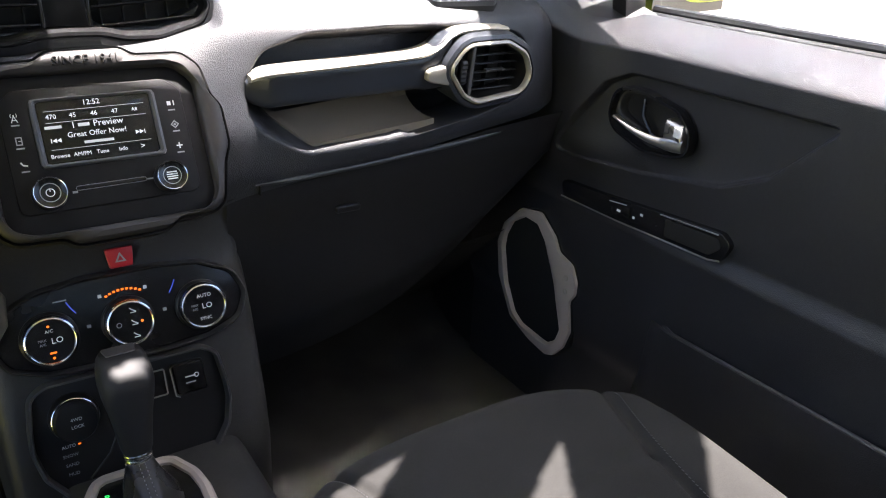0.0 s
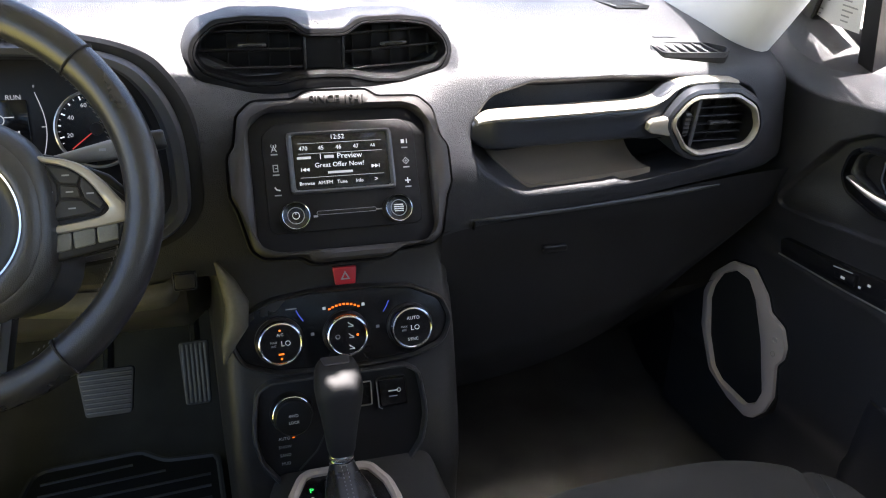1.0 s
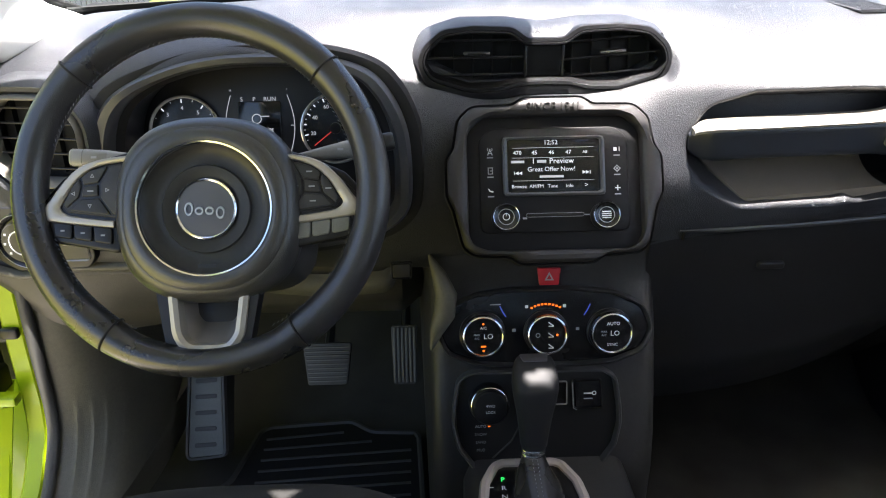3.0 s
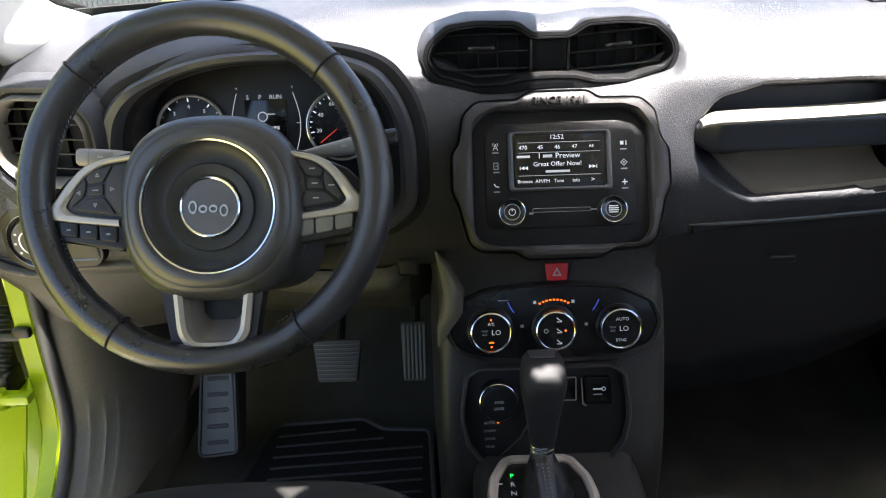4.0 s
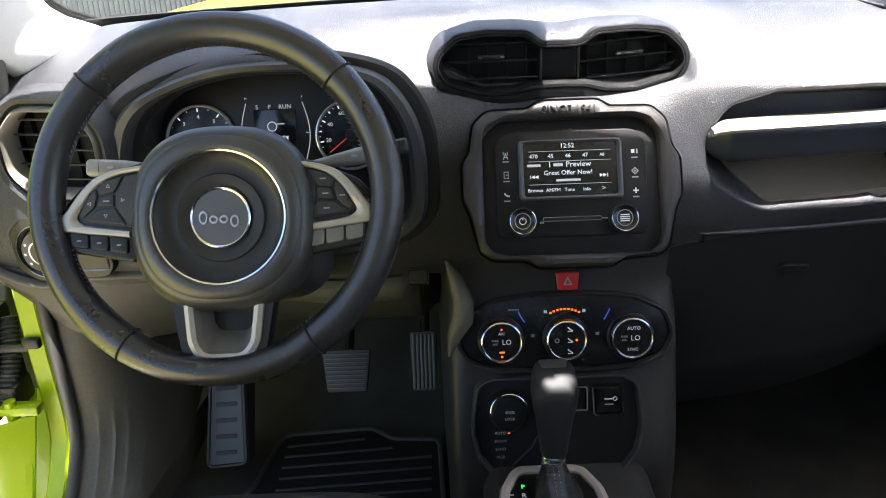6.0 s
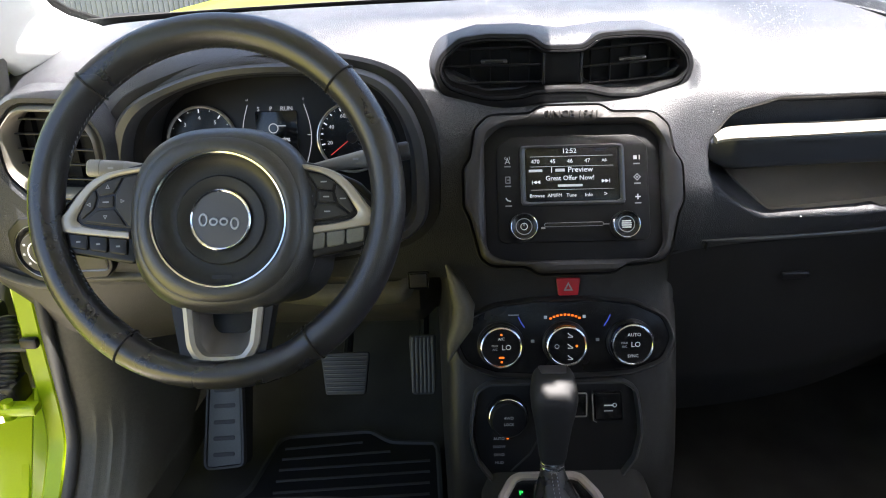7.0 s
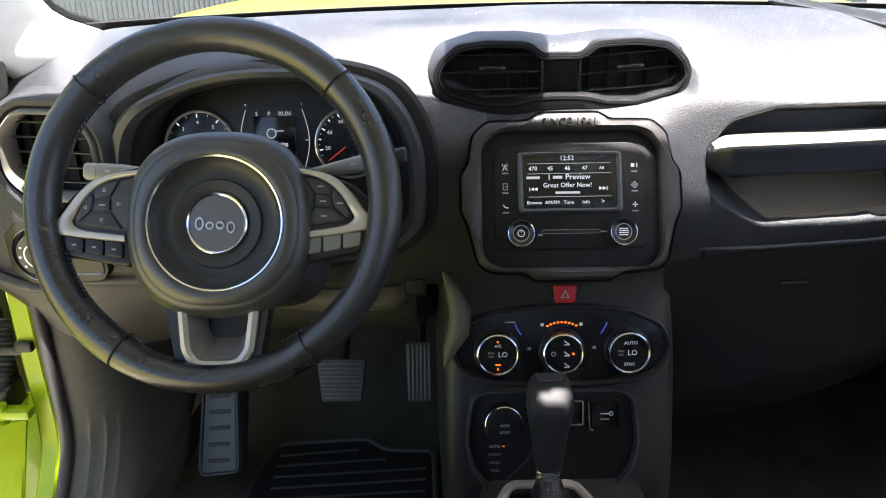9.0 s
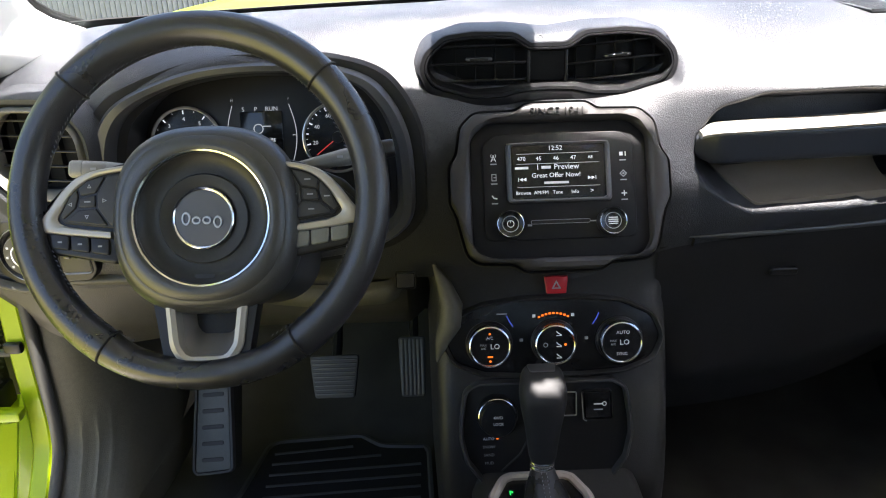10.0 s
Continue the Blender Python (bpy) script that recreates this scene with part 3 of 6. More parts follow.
def car_hood():
    """The lime bonnet beyond the glass."""
    def f(u, v):
        x = (2 * u - 1) * 0.72
        y = 0.52 + 1.0 * v - 0.16 * (2 * u - 1) ** 2
        return (x, y, 0.727 + 0.038 * smooth01(v / 0.35) - 0.05 * v * v - 0.05 * (2 * u - 1) ** 4 + 0.018 * smooth01((abs(2 * u - 1) - 0.55) / 0.2))
    ob = part("car_hood", grid(f, np.linspace(0, 1, 30), np.linspace(0, 1, 20), thick=0.01), M_LIME)
    tagged(ob, "glossy lime green bonnet beyond the windscreen", "car hood", kind="structure")
    bm = grid(lambda u, v: ((2 * u - 1) * 0.70, 0.40 + 0.14 * v - 0.18 * (2 * u - 1) ** 2, 0.735 - 0.02 * v), np.linspace(0, 1, 20), (0, 0.5, 1), thick=0.01)
    tagged(part("wiper_cowl", bm, M_TRIM), "black plastic cowl under the wipers", "cowl", kind="structure")


car_hood()


def far_wall():
    """Ribbed grey wall on the far side of the lot, seen past the bonnet."""
    bm = grid(lambda u, v: (-9 + 13 * u, 7.0 - 0.04 * (int(u * 520) % 2), -0.55 + 2.6 * v), np.linspace(0, 1, 521), np.linspace(0, 1, 4), thick=0.05)
    tagged(part("far_wall", bm, M_WALL), "grey ribbed metal wall across the lot", "wall", kind="structure")


far_wall()

ground = tagged(part("ground", grid(lambda u, v: (-400 + 800 * u, -400 + 800 * v, -0.55), np.linspace(0, 1, 3), np.linspace(0, 1, 3)), M_ASPHALT), "pale sunlit asphalt of the parking lot", "ground", kind="structure")
tagged(part("lawn", grid(lambda u, v: (-1.6 - 24 * u, -20 + 40 * v, -0.530 + 0.012 * math.sin(40 * u) * math.sin(50 * v)), np.linspace(0, 1, 60), np.linspace(0, 1, 60), thick=0.02), M_GRASS), "sunlit yellow-green lawn beside the car", "lawn", kind="structure")


# ---- passenger's door ----

def passenger_door():
    door = thing("passenger_door", "closed front door with black trim, speaker and window", "car door")
    # trim skin: x as a function of y and z
    ys = np.concatenate([np.linspace(0.26, -0.50, 330), np.linspace(-0.51, -1.15, 50)])
    zs = np.concatenate([np.linspace(0.0, 0.40, 50), np.linspace(0.402, 0.706, 140)])
    Yg, Zg = np.meshgrid(ys, zs, indexing="ij")
    X = 0.690 + 0.0 * Yg
    rise = smooth01((Yg + 0.02) / 0.26)                                                          # the belt climbs to the sail
    X = X + (0.088 - 0.040 * rise) * np.clip((Zg - 0.668) / 0.038, 0, 1) ** 1.5                                  # rolls outwards to the sill
    X = X - 0.012 * smooth01((0.44 - Zg) / 0.03) * smooth01((Zg - 0.16) / 0.05)                   # armrest swell
    hollow = fillet([(0.064, 0.488), (-0.040, 0.618), (-0.080, 0.637), (-0.216, 0.637), (-0.402, 0.637), (-0.321, 0.554), (-0.255, 0.522), (-0.12, 0.500)], [0.02, 0.02, 0.02, 0.0, 0.006, 0.02, 0.03, 0.03])
    X = X + 0.015 * smooth01(inside(Yg, Zg, hollow) / 0.0035) * (0.35 + 0.65 * smooth01((Zg - 0.50) / 0.06))
    cup = fillet([(-0.054, 0.575), (-0.062, 0.606), (-0.115, 0.610), (-0.180, 0.594), (-0.194, 0.568), (-0.184, 0.551), (-0.120, 0.548)], 0.02)
    X = X + 0.028 * smooth01(inside(Yg, Zg, cup) / 0.006)
    X = X - 0.021 * smooth01((Yg + 0.10) / 0.12) * smooth01((Zg - 0.45) / 0.08)
    Z2 = Zg + 0.062 * rise * np.clip((Zg - 0.60) / 0.106, 0, 1) ** 1.5
    sheet("trim_panel", np.stack([X, Yg, Z2], -1), M_DOOR, door)
    part("shell", boxed((0.790, -0.42, 0.28), (0.05, 1.46, 0.84), 0.01), M_LIME, door, "lime painted outer shell")
    # sill with the glass seal
    part("window_sill", grid(lambda u, v: (0.774 + 0.010 * v, 0.03 - 1.16 * u, 0.7055 + 0.004 * math.sin(math.pi * v)), np.linspace(0, 1, 20), np.linspace(0, 1, 4), thick=0.004), M_DOOR, door)
    part("glass_seal", tube([(0.786, -0.02 - 1.1 * t, 0.712) for t in (0, 0.5, 1)], 0.007, 8), M_TRIM, door)
    g = part("window_glass", grid(lambda u, v: (0.788 - 0.11 * v, -0.03 - 1.07 * u, 0.70 + 0.53 * v), (0, 1), (0, 1), thick=0.004), M_GLASS, door)
    g.visible_shadow = False
    # unseen; routed to keep sun off the footwell and the door's front top
    part("window_frame", tube([(0.705, 0.070, 0.89), (0.700, 0.004, 0.97), (0.697, -0.050, 1.06), (0.694, -0.100, 1.13), (0.688, -0.16, 1.18), (0.672, -0.26, 1.23), (0.670, -0.60, 1.25), (0.670, -1.12, 1.24)], lambda t: 0.030 + 0.010 * smooth01(t * 3), 12), M_TRIM, door, "black upper window frame out of view, placed to block sun")
    return door


pdoor = passenger_door()

# ---- radio ----

def radio():
    r = thing("radio", "black touchscreen radio in a notched dark silver bezel", "radio", tilted(0, 0, 0.62, 27.4))
    half = [(0, 0.0815), (0.036, 0.0815), (0.047, 0.0725), (0.098, 0.0715), (0.114, 0.056), (0.1195, 0.022), (0.1285, 0.010), (0.1285, -0.034), (0.121, -0.050), (0.110, -0.096), (0.098, -0.105), (0.055, -0.107), (0.044, -0.116), (0, -0.116)]
    outer = fillet(mirrored(half), 0.016, 5)
    inner = fillet(mirrored([(0, 0.060), (0.084, 0.060), (0.104, 0.042), (0.104, -0.084), (0.094, -0.101), (0, -0.101)]), 0.020, 6)
    gap = grown(resample(outer, 120), 0.0032)
    part("bezel_gap", hoop(gap, resample(outer, 120), [(0, -0.03), (0, -0.001), (0.5, -0.003), (1, -0.006), (1, -0.03)], 200), M_HOLE, r)
    part("bezel", hoop(outer, inner, [(0, -0.02), (0, 0.001), (0.05, 0.0045), (0.25, 0.0075), (0.6, 0.008), (0.88, 0.005), (0.97, 0.002), (1, -0.004), (1, -0.014)], 200), M_BEZEL, r, "dark silver satin bezel")
    part("panel", slab(grown(resample(inner, 100), 0.001), -0.014, -0.006, 0.001), M_RADIO, r, "black front panel")
    lip = fillet(mirrored([(0, 0.047), (0.074, 0.047), (0.090, 0.034), (0.090, -0.080), (0, -0.080)]), 0.01)
    part("inner_panel", slab(resample(lip, 90), -0.008, -0.0045, 0.0015), M_RADIO, r)
    frame_o = fillet([(-0.062, 0.036), (0.062, 0.036), (0.062, -0.036), (-0.062, -0.036)], 0.005)
    frame_i = fillet([(-0.0555, 0.0325), (0.0555, 0.0325), (0.0555, -0.0315), (-0.0555, -0.0315)], 0.002)
    part("screen_frame", hoop(frame_o, frame_i, [(0, -0.005), (0.1, -0.0015), (0.5, -0.0005), (0.9, -0.0015), (1, -0.004)], 80), M_SATIN, r)
    scr = part("screen", slab(frame_i, -0.006, -0.0035, 0.0005), M_SCREEN, r, "lit black and white display")

    def bar(x, y, w, h, material=M_LIT, under=scr, z=-0.0033, name="printed_bar"):
        return part(name, boxed((x, y, z), (w, h, 0.0003)), material, under, smooth=False)
    top = -0.0032
    letters("12:52", 0.0078, M_LIT, scr, -0.003, 0.0283, top)
    for x, w in ((-0.0005, 0.098),):
        bar(x, 0.0222, w, 0.0004, M_LIT_DIM)
        bar(x, 0.0102, w, 0.0004, M_LIT_DIM)
        bar(x, -0.0175, w, 0.0004, M_LIT_DIM)
    for word, x in (("470", -0.0435), ("45", -0.023), ("46", -0.0025), ("47", 0.018), ("A8", 0.038)):
        letters(word, 0.0068 if word != "A8" else 0.005, M_LIT, scr, x, 0.0162, top)
    bar(-0.0435, 0.0055, 0.016, 0.0030, M_LIT_DIM)
    letters("1", 0.0092, M_LIT, scr, -0.0245, 0.0058, top)
    bar(-0.0145, 0.0057, 0.011, 0.0034, M_LIT_DIM)
    letters("Preview", 0.0092, M_LIT, scr, 0.0095, 0.0058, top)
    letters("Great Offer Now!", 0.0078, M_LIT, scr, -0.003, -0.0040, top)
    bar(-0.003, -0.0128, 0.029, 0.0028, M_LIT_DIM)
    for word, x in (("Browse", -0.0425), ("AM/FM", -0.0215), ("Tune", -0.0020), ("Info", 0.0185)):
        letters(word, 0.0058, M_LIT, scr, x, -0.0244, top)
    for sg, x in ((-1, -0.0425), (1, 0.0385)):
        bm = bmesh.new()
        for k in (0, 1):
            c = x + sg * (k - 0.5) * 0.0042
            slab([(c - sg * 0.002, 0.0022 - 0.0082), (c + sg * 0.0022, -0.0082), (c - sg * 0.002, -0.0022 - 0.0082)], -0.0034, top, 0.0001, bm)
        box(bm, (x + sg * 0.0052, -0.0082, top - 0.0001), (0.0008, 0.0044, 0.0003))
        part("skip_arrow", bm, M_LIT, scr, smooth=False)
    letters(">", 0.008, M_LIT, scr, 0.0385, -0.0240, top)

    for x in (-0.0605, 0.0585):
        m = Matrix.Translation((x, -0.0615, -0.0045))
        k = part("knob", lathe([(0.0165, 0), (0.0165, 0.004), (0.0155, 0.0055), (0.0155, 0.017), (0.0145, 0.0185)], 48), M_TRIM, r, m=m)
        part("knob_ring", lathe([(0.0155, 0.0140), (0.0160, 0.0150), (0.0160, 0.0174), (0.0154, 0.0185), (0.0148, 0.0182), (0.0145, 0.0172)], 48), M_CHROME, k, "satin chrome ring")
        part("knob_face", lathe([(0.0148, 0.0174), (0.0100, 0.0152), (0.0, 0.0150)], 40), M_GLOSS, k)
        part("knob_arc", lathe([(0.0088, 0.0152), (0.0092, 0.0156), (0.0097, 0.0152)], 40), M_GREY, k)
        if x < 0:
            part("knob_mark", lathe([(0.0034, 0.0151), (0.0038, 0.0154), (0.0043, 0.0151)], 24), M_WHITE, k)
            part("knob_mark", boxed((0, 0.0025, 0.0153), (0.0008, 0.0032, 0.0003)), M_WHITE, k)
        else:
            for q in range(4):
                part("knob_mark", boxed((0, 0.0036 - 0.0024 * q, 0.0153), (0.012 - 0.001 * abs(q - 1.5), 0.0013, 0.0003)), M_WHITE, k)
    slot = fillet([(-0.0345, 0.0018), (0.0345, 0.0018), (0.0345, -0.0018), (-0.0345, -0.0018)], 0.0017)
    part("card_slot", slab(slot, -0.005, -0.0036, 0.0005), M_HOLE, r, m=Matrix.Translation((0.0, -0.0590, 0)))
    part("slot_lip", hoop(grown(slot, 0.0008), slot, [(0, -0.0046), (0.5, -0.0034), (1, -0.0046)], 60), M_GREY, r, m=Matrix.Translation((0.0, -0.0590, 0)))
    # keys down both sides: a small sign and a bar of print
    for x, signs in ((-0.0765, "antenna door phone"), (0.0765, "screen compass plus")):
        for j, sign in enumerate(signs.split()):
            y = 0.019 - 0.0235 * j
            bm = bmesh.new()
            if sign == "plus":
                box(bm, (x, y, -0.0043), (0.0065, 0.0013, 0.0004)); box(bm, (x, y, -0.0042), (0.0013, 0.0065, 0.0004))
            elif sign == "antenna":
                for sd in (-1, 1):
                    tube([(x, y + 0.0020, -0.0043), (x + sd * 0.0028, y - 0.0045, -0.0043)], 0.0005, 6, bm=bm)
                    tube([(x + sd * 0.0022, y + 0.0042, -0.0043), (x + sd * 0.0030, y + 0.0024, -0.0043), (x + sd * 0.0022, y + 0.0006, -0.0043)], 0.0004, 6, bm=bm)
                box(bm, (x, y - 0.0022, -0.0043), (0.0034, 0.0007, 0.0004)); box(bm, (x, y + 0.0024, -0.0043), (0.0014, 0.0014, 0.0004))
            elif sign == "door":
                hoop([(x - 0.0030, y + 0.0042), (x + 0.0030, y + 0.0042), (x + 0.0030, y - 0.0042), (x - 0.0030, y - 0.0042)], [(x - 0.0020, y + 0.0032), (x + 0.0020, y + 0.0032), (x + 0.0020, y - 0.0032), (x - 0.0020, y - 0.0032)], [(0, -0.0046), (0, -0.0041), (1, -0.0041), (1, -0.0046)], 40, bm)
                box(bm, (x + 0.0008, y, -0.0043), (0.0028, 0.0010, 0.0004))
            elif sign == "phone":
                tube([(x - 0.003, y + 0.002, -0.0042), (x - 0.001, y - 0.001, -0.0042), (x + 0.003, y - 0.002, -0.0042)], 0.0009, 6, bm=bm)
            elif sign == "screen":
                box(bm, (x - 0.0016, y, -0.0043), (0.0040, 0.0044, 0.0004)); box(bm, (x + 0.0034, y, -0.0043), (0.0012, 0.0054, 0.0004))
            else:
                hoop([(x, y + 0.0045), (x + 0.0045, y), (x, y - 0.0045), (x - 0.0045, y)], [(x, y + 0.0030), (x + 0.0030, y), (x, y - 0.0030), (x - 0.0030, y)], [(0, -0.0046), (0, -0.0041), (1, -0.0041), (1, -0.0046)], 40, bm)
                slab([(x, y + 0.0016), (x + 0.0016, y), (x, y - 0.0016), (x - 0.0016, y)], -0.0046, -0.0042, 0.0001, bm)
            part("key_sign", bm, M_GREY if sign in ("door", "compass") else M_WHITE, r, smooth=False)
            part("key_print", boxed((x, y - 0.0075, -0.0043), (0.0075, 0.0014, 0.0004)), M_GREY, r, smooth=False)
    part("mute_sign", boxed((-0.0365, -0.0625, -0.0043), (0.0050, 0.0022, 0.0004)), M_GREY, r, smooth=False)
    part("key_print", boxed((0.0385, -0.0595, -0.0043), (0.0065, 0.0014, 0.0004)), M_GREY, r, smooth=False)
    letters("SINCE 1941", 0.0135, M_BEZEL, r, 0, 0.0695, 0.0088, "raised_lettering", deep=0.0012, wide=0.98)
    return r


radio()

# ---- controls below the radio ----
LOW = 16.0


def on_column(x, v, w=0.0):
    """A frame on the sloping front of the column; v runs up from the middle of the climate dials."""
    return tilted(0, 0.010, 0.395, LOW) @ Matrix.Translation((x, v, w))


def hazard_switch():
    h = thing("hazard_switch", "red square hazard warning switch on the column", "switch", on_column(0.0045, 0.066))
    o = fillet([(-0.0155, 0.0115), (0.0155, 0.0115), (0.0128, -0.0115), (-0.0128, -0.0115)], 0.002)
    part("key", slab(o, 0, 0.006, 0.0015), M_RED, h)
    tri = [(0, 0.0065), (0.0062, -0.005), (-0.0062, -0.005)]
    part("warning_triangle", hoop(tri, [(0, 0.0028), (0.0032, -0.0033), (-0.0032, -0.0033)], [(0, 0.006), (0.0, 0.0064), (1, 0.0064), (1, 0.006)], 60), M_GREY, h)


hazard_switch()


def climate():
    c = thing("climate_control", "black climate control panel with three chrome-ringed dials", "climate control", on_column(0, 0))
    half = [(0, 0.046), (0.04, 0.046), (0.09, 0.040), (0.128, 0.022), (0.140, -0.006), (0.128, -0.034), (0.09, -0.048), (0.04, -0.051), (0, -0.051)]
    o = fillet(mirrored(half), 0.02, 4)
    part("panel_edge", hoop(grown(resample(o, 120), 0.006), resample(o, 120), [(0, -0.012), (0.1, 0.004), (0.5, 0.007), (0.9, 0.004), (1, -0.004)], 160), M_PANEL, c)
    part("panel", slab(resample(o, 100), -0.012, -0.001, 0.001), M_GLOSS, c, "gloss black panel")
    for x, rr in ((-0.0835, 0.0283), (0.001, 0.0275), (0.0860, 0.0283)):
        d = part("dial", lathe([(rr + 0.0025, -0.002), (rr + 0.0025, 0.003), (rr, 0.005), (rr - 0.001, 0.015)], 56), M_TRIM, c, m=Matrix.Translation((x, -0.010, 0)))
        part("dial_ring", knurled([(rr - 0.0012, 0.0080), (rr, 0.0100), (rr - 0.0002, 0.0150), (rr - 0.0012, 0.0176), (rr - 0.0026, 0.0182), (rr - 0.0034, 0.0176), (rr - 0.0042, 0.0160)]), M_CHROME, d, "bright chrome ring")
        part("dial_face", lathe([(rr - 0.0038, 0.0162), (0.0, 0.0164)], 40), M_GLOSS, d)
        z = 0.0166
        if x < -0.01:
            letters("LO", 0.0096, M_WHITE, d, 0.0065, 0.0, z)
            letters("MAX", 0.0040, M_GREY, d, -0.0085, 0.0024, z)
            letters("A/C", 0.0040, M_GREY, d, -0.0085, -0.0022, z)
            for y in (0.0170, -0.0190):
                part("amber_light", lathe([(0, 0.0172), (0.0013, 0.0170), (0.0015, 0.0162)], 10), M_AMBER, d, m=Matrix.Translation((0, y, 0)))
            letters("A/C", 0.0052, M_WHITE, d, 0, 0.0115, z)
            part("car_sign", slab(fillet([(-0.0035, -0.0120), (0.0035, -0.0120), (0.0035, -0.0142), (-0.0035, -0.0142)], 0.001), 0.0162, z, 0.0001), M_AMBER, d)
        elif x < 0.05:
            for y in (0.0145, 0.0, -0.0150):
                bm = bmesh.new()
                tube([(0.001, y + 0.003, z), (0.003, y + 0.001, z), (0.0075, y - 0.002, z)], 0.0007, 6, bm=bm)
                tube([(0.001, y - 0.0025, z), (0.0075, y - 0.0025, z)], 0.0006, 6, bm=bm)
                part("vent_sign", bm, M_WHITE, d)
            part("power_sign", lathe([(0.0022, 0.0164), (0.0026, 0.0167), (0.0030, 0.0164)], 20), M_GREY, d, m=Matrix.Translation((-0.013, 0.0, 0)))
            part("amber_light", lathe([(0, 0.0172), (0.0015, 0.0170), (0.0017, 0.0162)], 10), M_AMBER, d, m=Matrix.Translation((0.0125, 0.0, 0)))
        else:
            letters("LO", 0.0096, M_WHITE, d, 0.0035, 0.0, z)
            letters("MAX", 0.0040, M_GREY, d, -0.0110, 0.0024, z)
            letters("A/C", 0.0040, M_GREY, d, -0.0110, -0.0022, z)
            letters("AUTO", 0.0062, M_WHITE, d, 0.0015, 0.0130, z)
            letters("SYNC", 0.0056, M_WHITE, d, 0.0, -0.0150, z)
    for j in range(9):
        a = radians(118 - 56 * j / 8)
        part("fan_light", boxed((0.001 + 0.040 * math.cos(a), -0.012 + 0.040 * math.sin(a), -0.0005), (0.0030, 0.0024, 0.0006)), M_AMBER, c, smooth=False)
    for x in (-0.0245, 0.0260):
        part("fan_sign", boxed((x, 0.0250, -0.0006), (0.0040, 0.0040, 0.0006)), M_WHITE, c, smooth=False)
    for sg in (-1, 1):
        part("blue_mark", tube([(sg * 0.052, 0.012, -0.0005), (sg * 0.0565, 0.019, -0.0005), (sg * 0.060, 0.0265, -0.0005)], 0.0008, 6), M_BLUE, c)
        part("seat_sign", boxed((sg * 0.0425 + 0.001, -0.0065, -0.0006), (0.0045, 0.0038, 0.0006)), M_GREY, c, smooth=False)
    part("printed_bar", boxed((-0.066, 0.0290, -0.0006), (0.014, 0.0014, 0.0006)), M_GREY, c, smooth=False)


climate()


def lower_controls():
    """The panel behind the shift lever: drive selector, key symbol switch, sockets."""
    c = thing("drive_selector_panel", "black lower panel with drive selector dial and switches", "control panel", on_column(-0.012, -0.125))
    half = [(0, 0.062), (0.088, 0.062), (0.104, 0.052), (0.110, 0.012), (0.111, -0.010), (0.104, -0.042), (0.080, -0.075), (0, -0.085)]
    o = fillet(mirrored(half), 0.012, 4)
    part("frame", hoop(grown(resample(o, 120), 0.004), grown(resample(o, 120), -0.002), [(0, -0.02), (0, 0.006), (0.3, 0.0100), (0.7, 0.0100), (1, 0.003), (1, -0.01)], 180), M_SATIN, c)
    part("panel", slab(grown(resample(o, 100), -0.001), -0.02, -0.002, 0.001), M_TRIM, c, "satin black panel")
    d = part("selector_dial", lathe([(0.0275, -0.002), (0.0270, 0.006), (0.0245, 0.011), (0.0240, 0.022)], 48), M_TRIM, c, m=Matrix.Translation((-0.064, 0.020, 0)))
    part("dial_ring", knurled([(0.0246, 0.0100), (0.0256, 0.0112), (0.0252, 0.0140), (0.0240, 0.0150)]), M_CHROME, d, "chrome ring")
    part("dial_cap", lathe([(0.0240, 0.022), (0.0215, 0.0255), (0.012, 0.0268), (0, 0.027)], 48), M_TRIM, d)
    letters("4WD", 0.0054, M_WHITE, d, 0.0, 0.0040, 0.0272)
    letters("LOCK", 0.0050, M_WHITE, d, 0.0, -0.0045, 0.0272)
    for j, word in enumerate(("AUTO", "SNOW", "SAND", "MUD")):
        letters(word, 0.0054, M_WHITE if j == 0 else M_GREY, c, -0.0755, -0.0145 - 0.0112 * j, -0.0015)
    part("amber_light", boxed((-0.0640, -0.0145, -0.0015), (0.0028, 0.0014, 0.0006)), M_AMBER, c, smooth=False)
    part("panel_crease", tube([(-0.06, -0.060, -0.001), (-0.034, -0.036, -0.001), (-0.020, -0.010, -0.001), (-0.018, 0.01, -0.001)], 0.0012, 6), M_PANEL, c)
    key = fillet([(0.050, 0.047), (0.086, 0.047), (0.088, 0.010), (0.052, 0.010)], 0.003)
    part("key_switch", slab(key, -0.004, 0.003, 0.0015), M_GLOSS, c, "gloss black key symbol switch")
    part("switch_frame", hoop(grown(key, 0.0025), grown(key, 0.0004), [(0, -0.003), (0.2, 0.004), (0.8, 0.004), (1, -0.003)], 80), M_TRIM, c)
    part("switch_edge", tube([(0.0475, 0.046, 0.0042), (0.0495, 0.010, 0.0042), (0.054, 0.0075, 0.0042)], 0.0008, 8), M_BRIGHT, c, "thin bright edge")
    bm = tube([(0.0635, 0.030, 0.0032), (0.0760, 0.030, 0.0032)], 0.0009, 6)
    lathe([(0.0016, -0.0002), (0.0028, 0.0006), (0.0032, -0.0002)], 14, bm, Matrix.Translation((0.0775, 0.030, 0.0030)))
    part("key_sign", bm, M_WHITE, c)
    part("key_print", boxed((0.0695, 0.0225, 0.0031), (0.012, 0.0016, 0.0004)), M_GREY, c, smooth=False)
    sock = fillet([(0.010, 0.048), (0.042, 0.048), (0.042, 0.014), (0.010, 0.014)], 0.003)
    part("socket_door", slab(sock, -0.004, 0.001, 0.001), M_GLOSS, c)
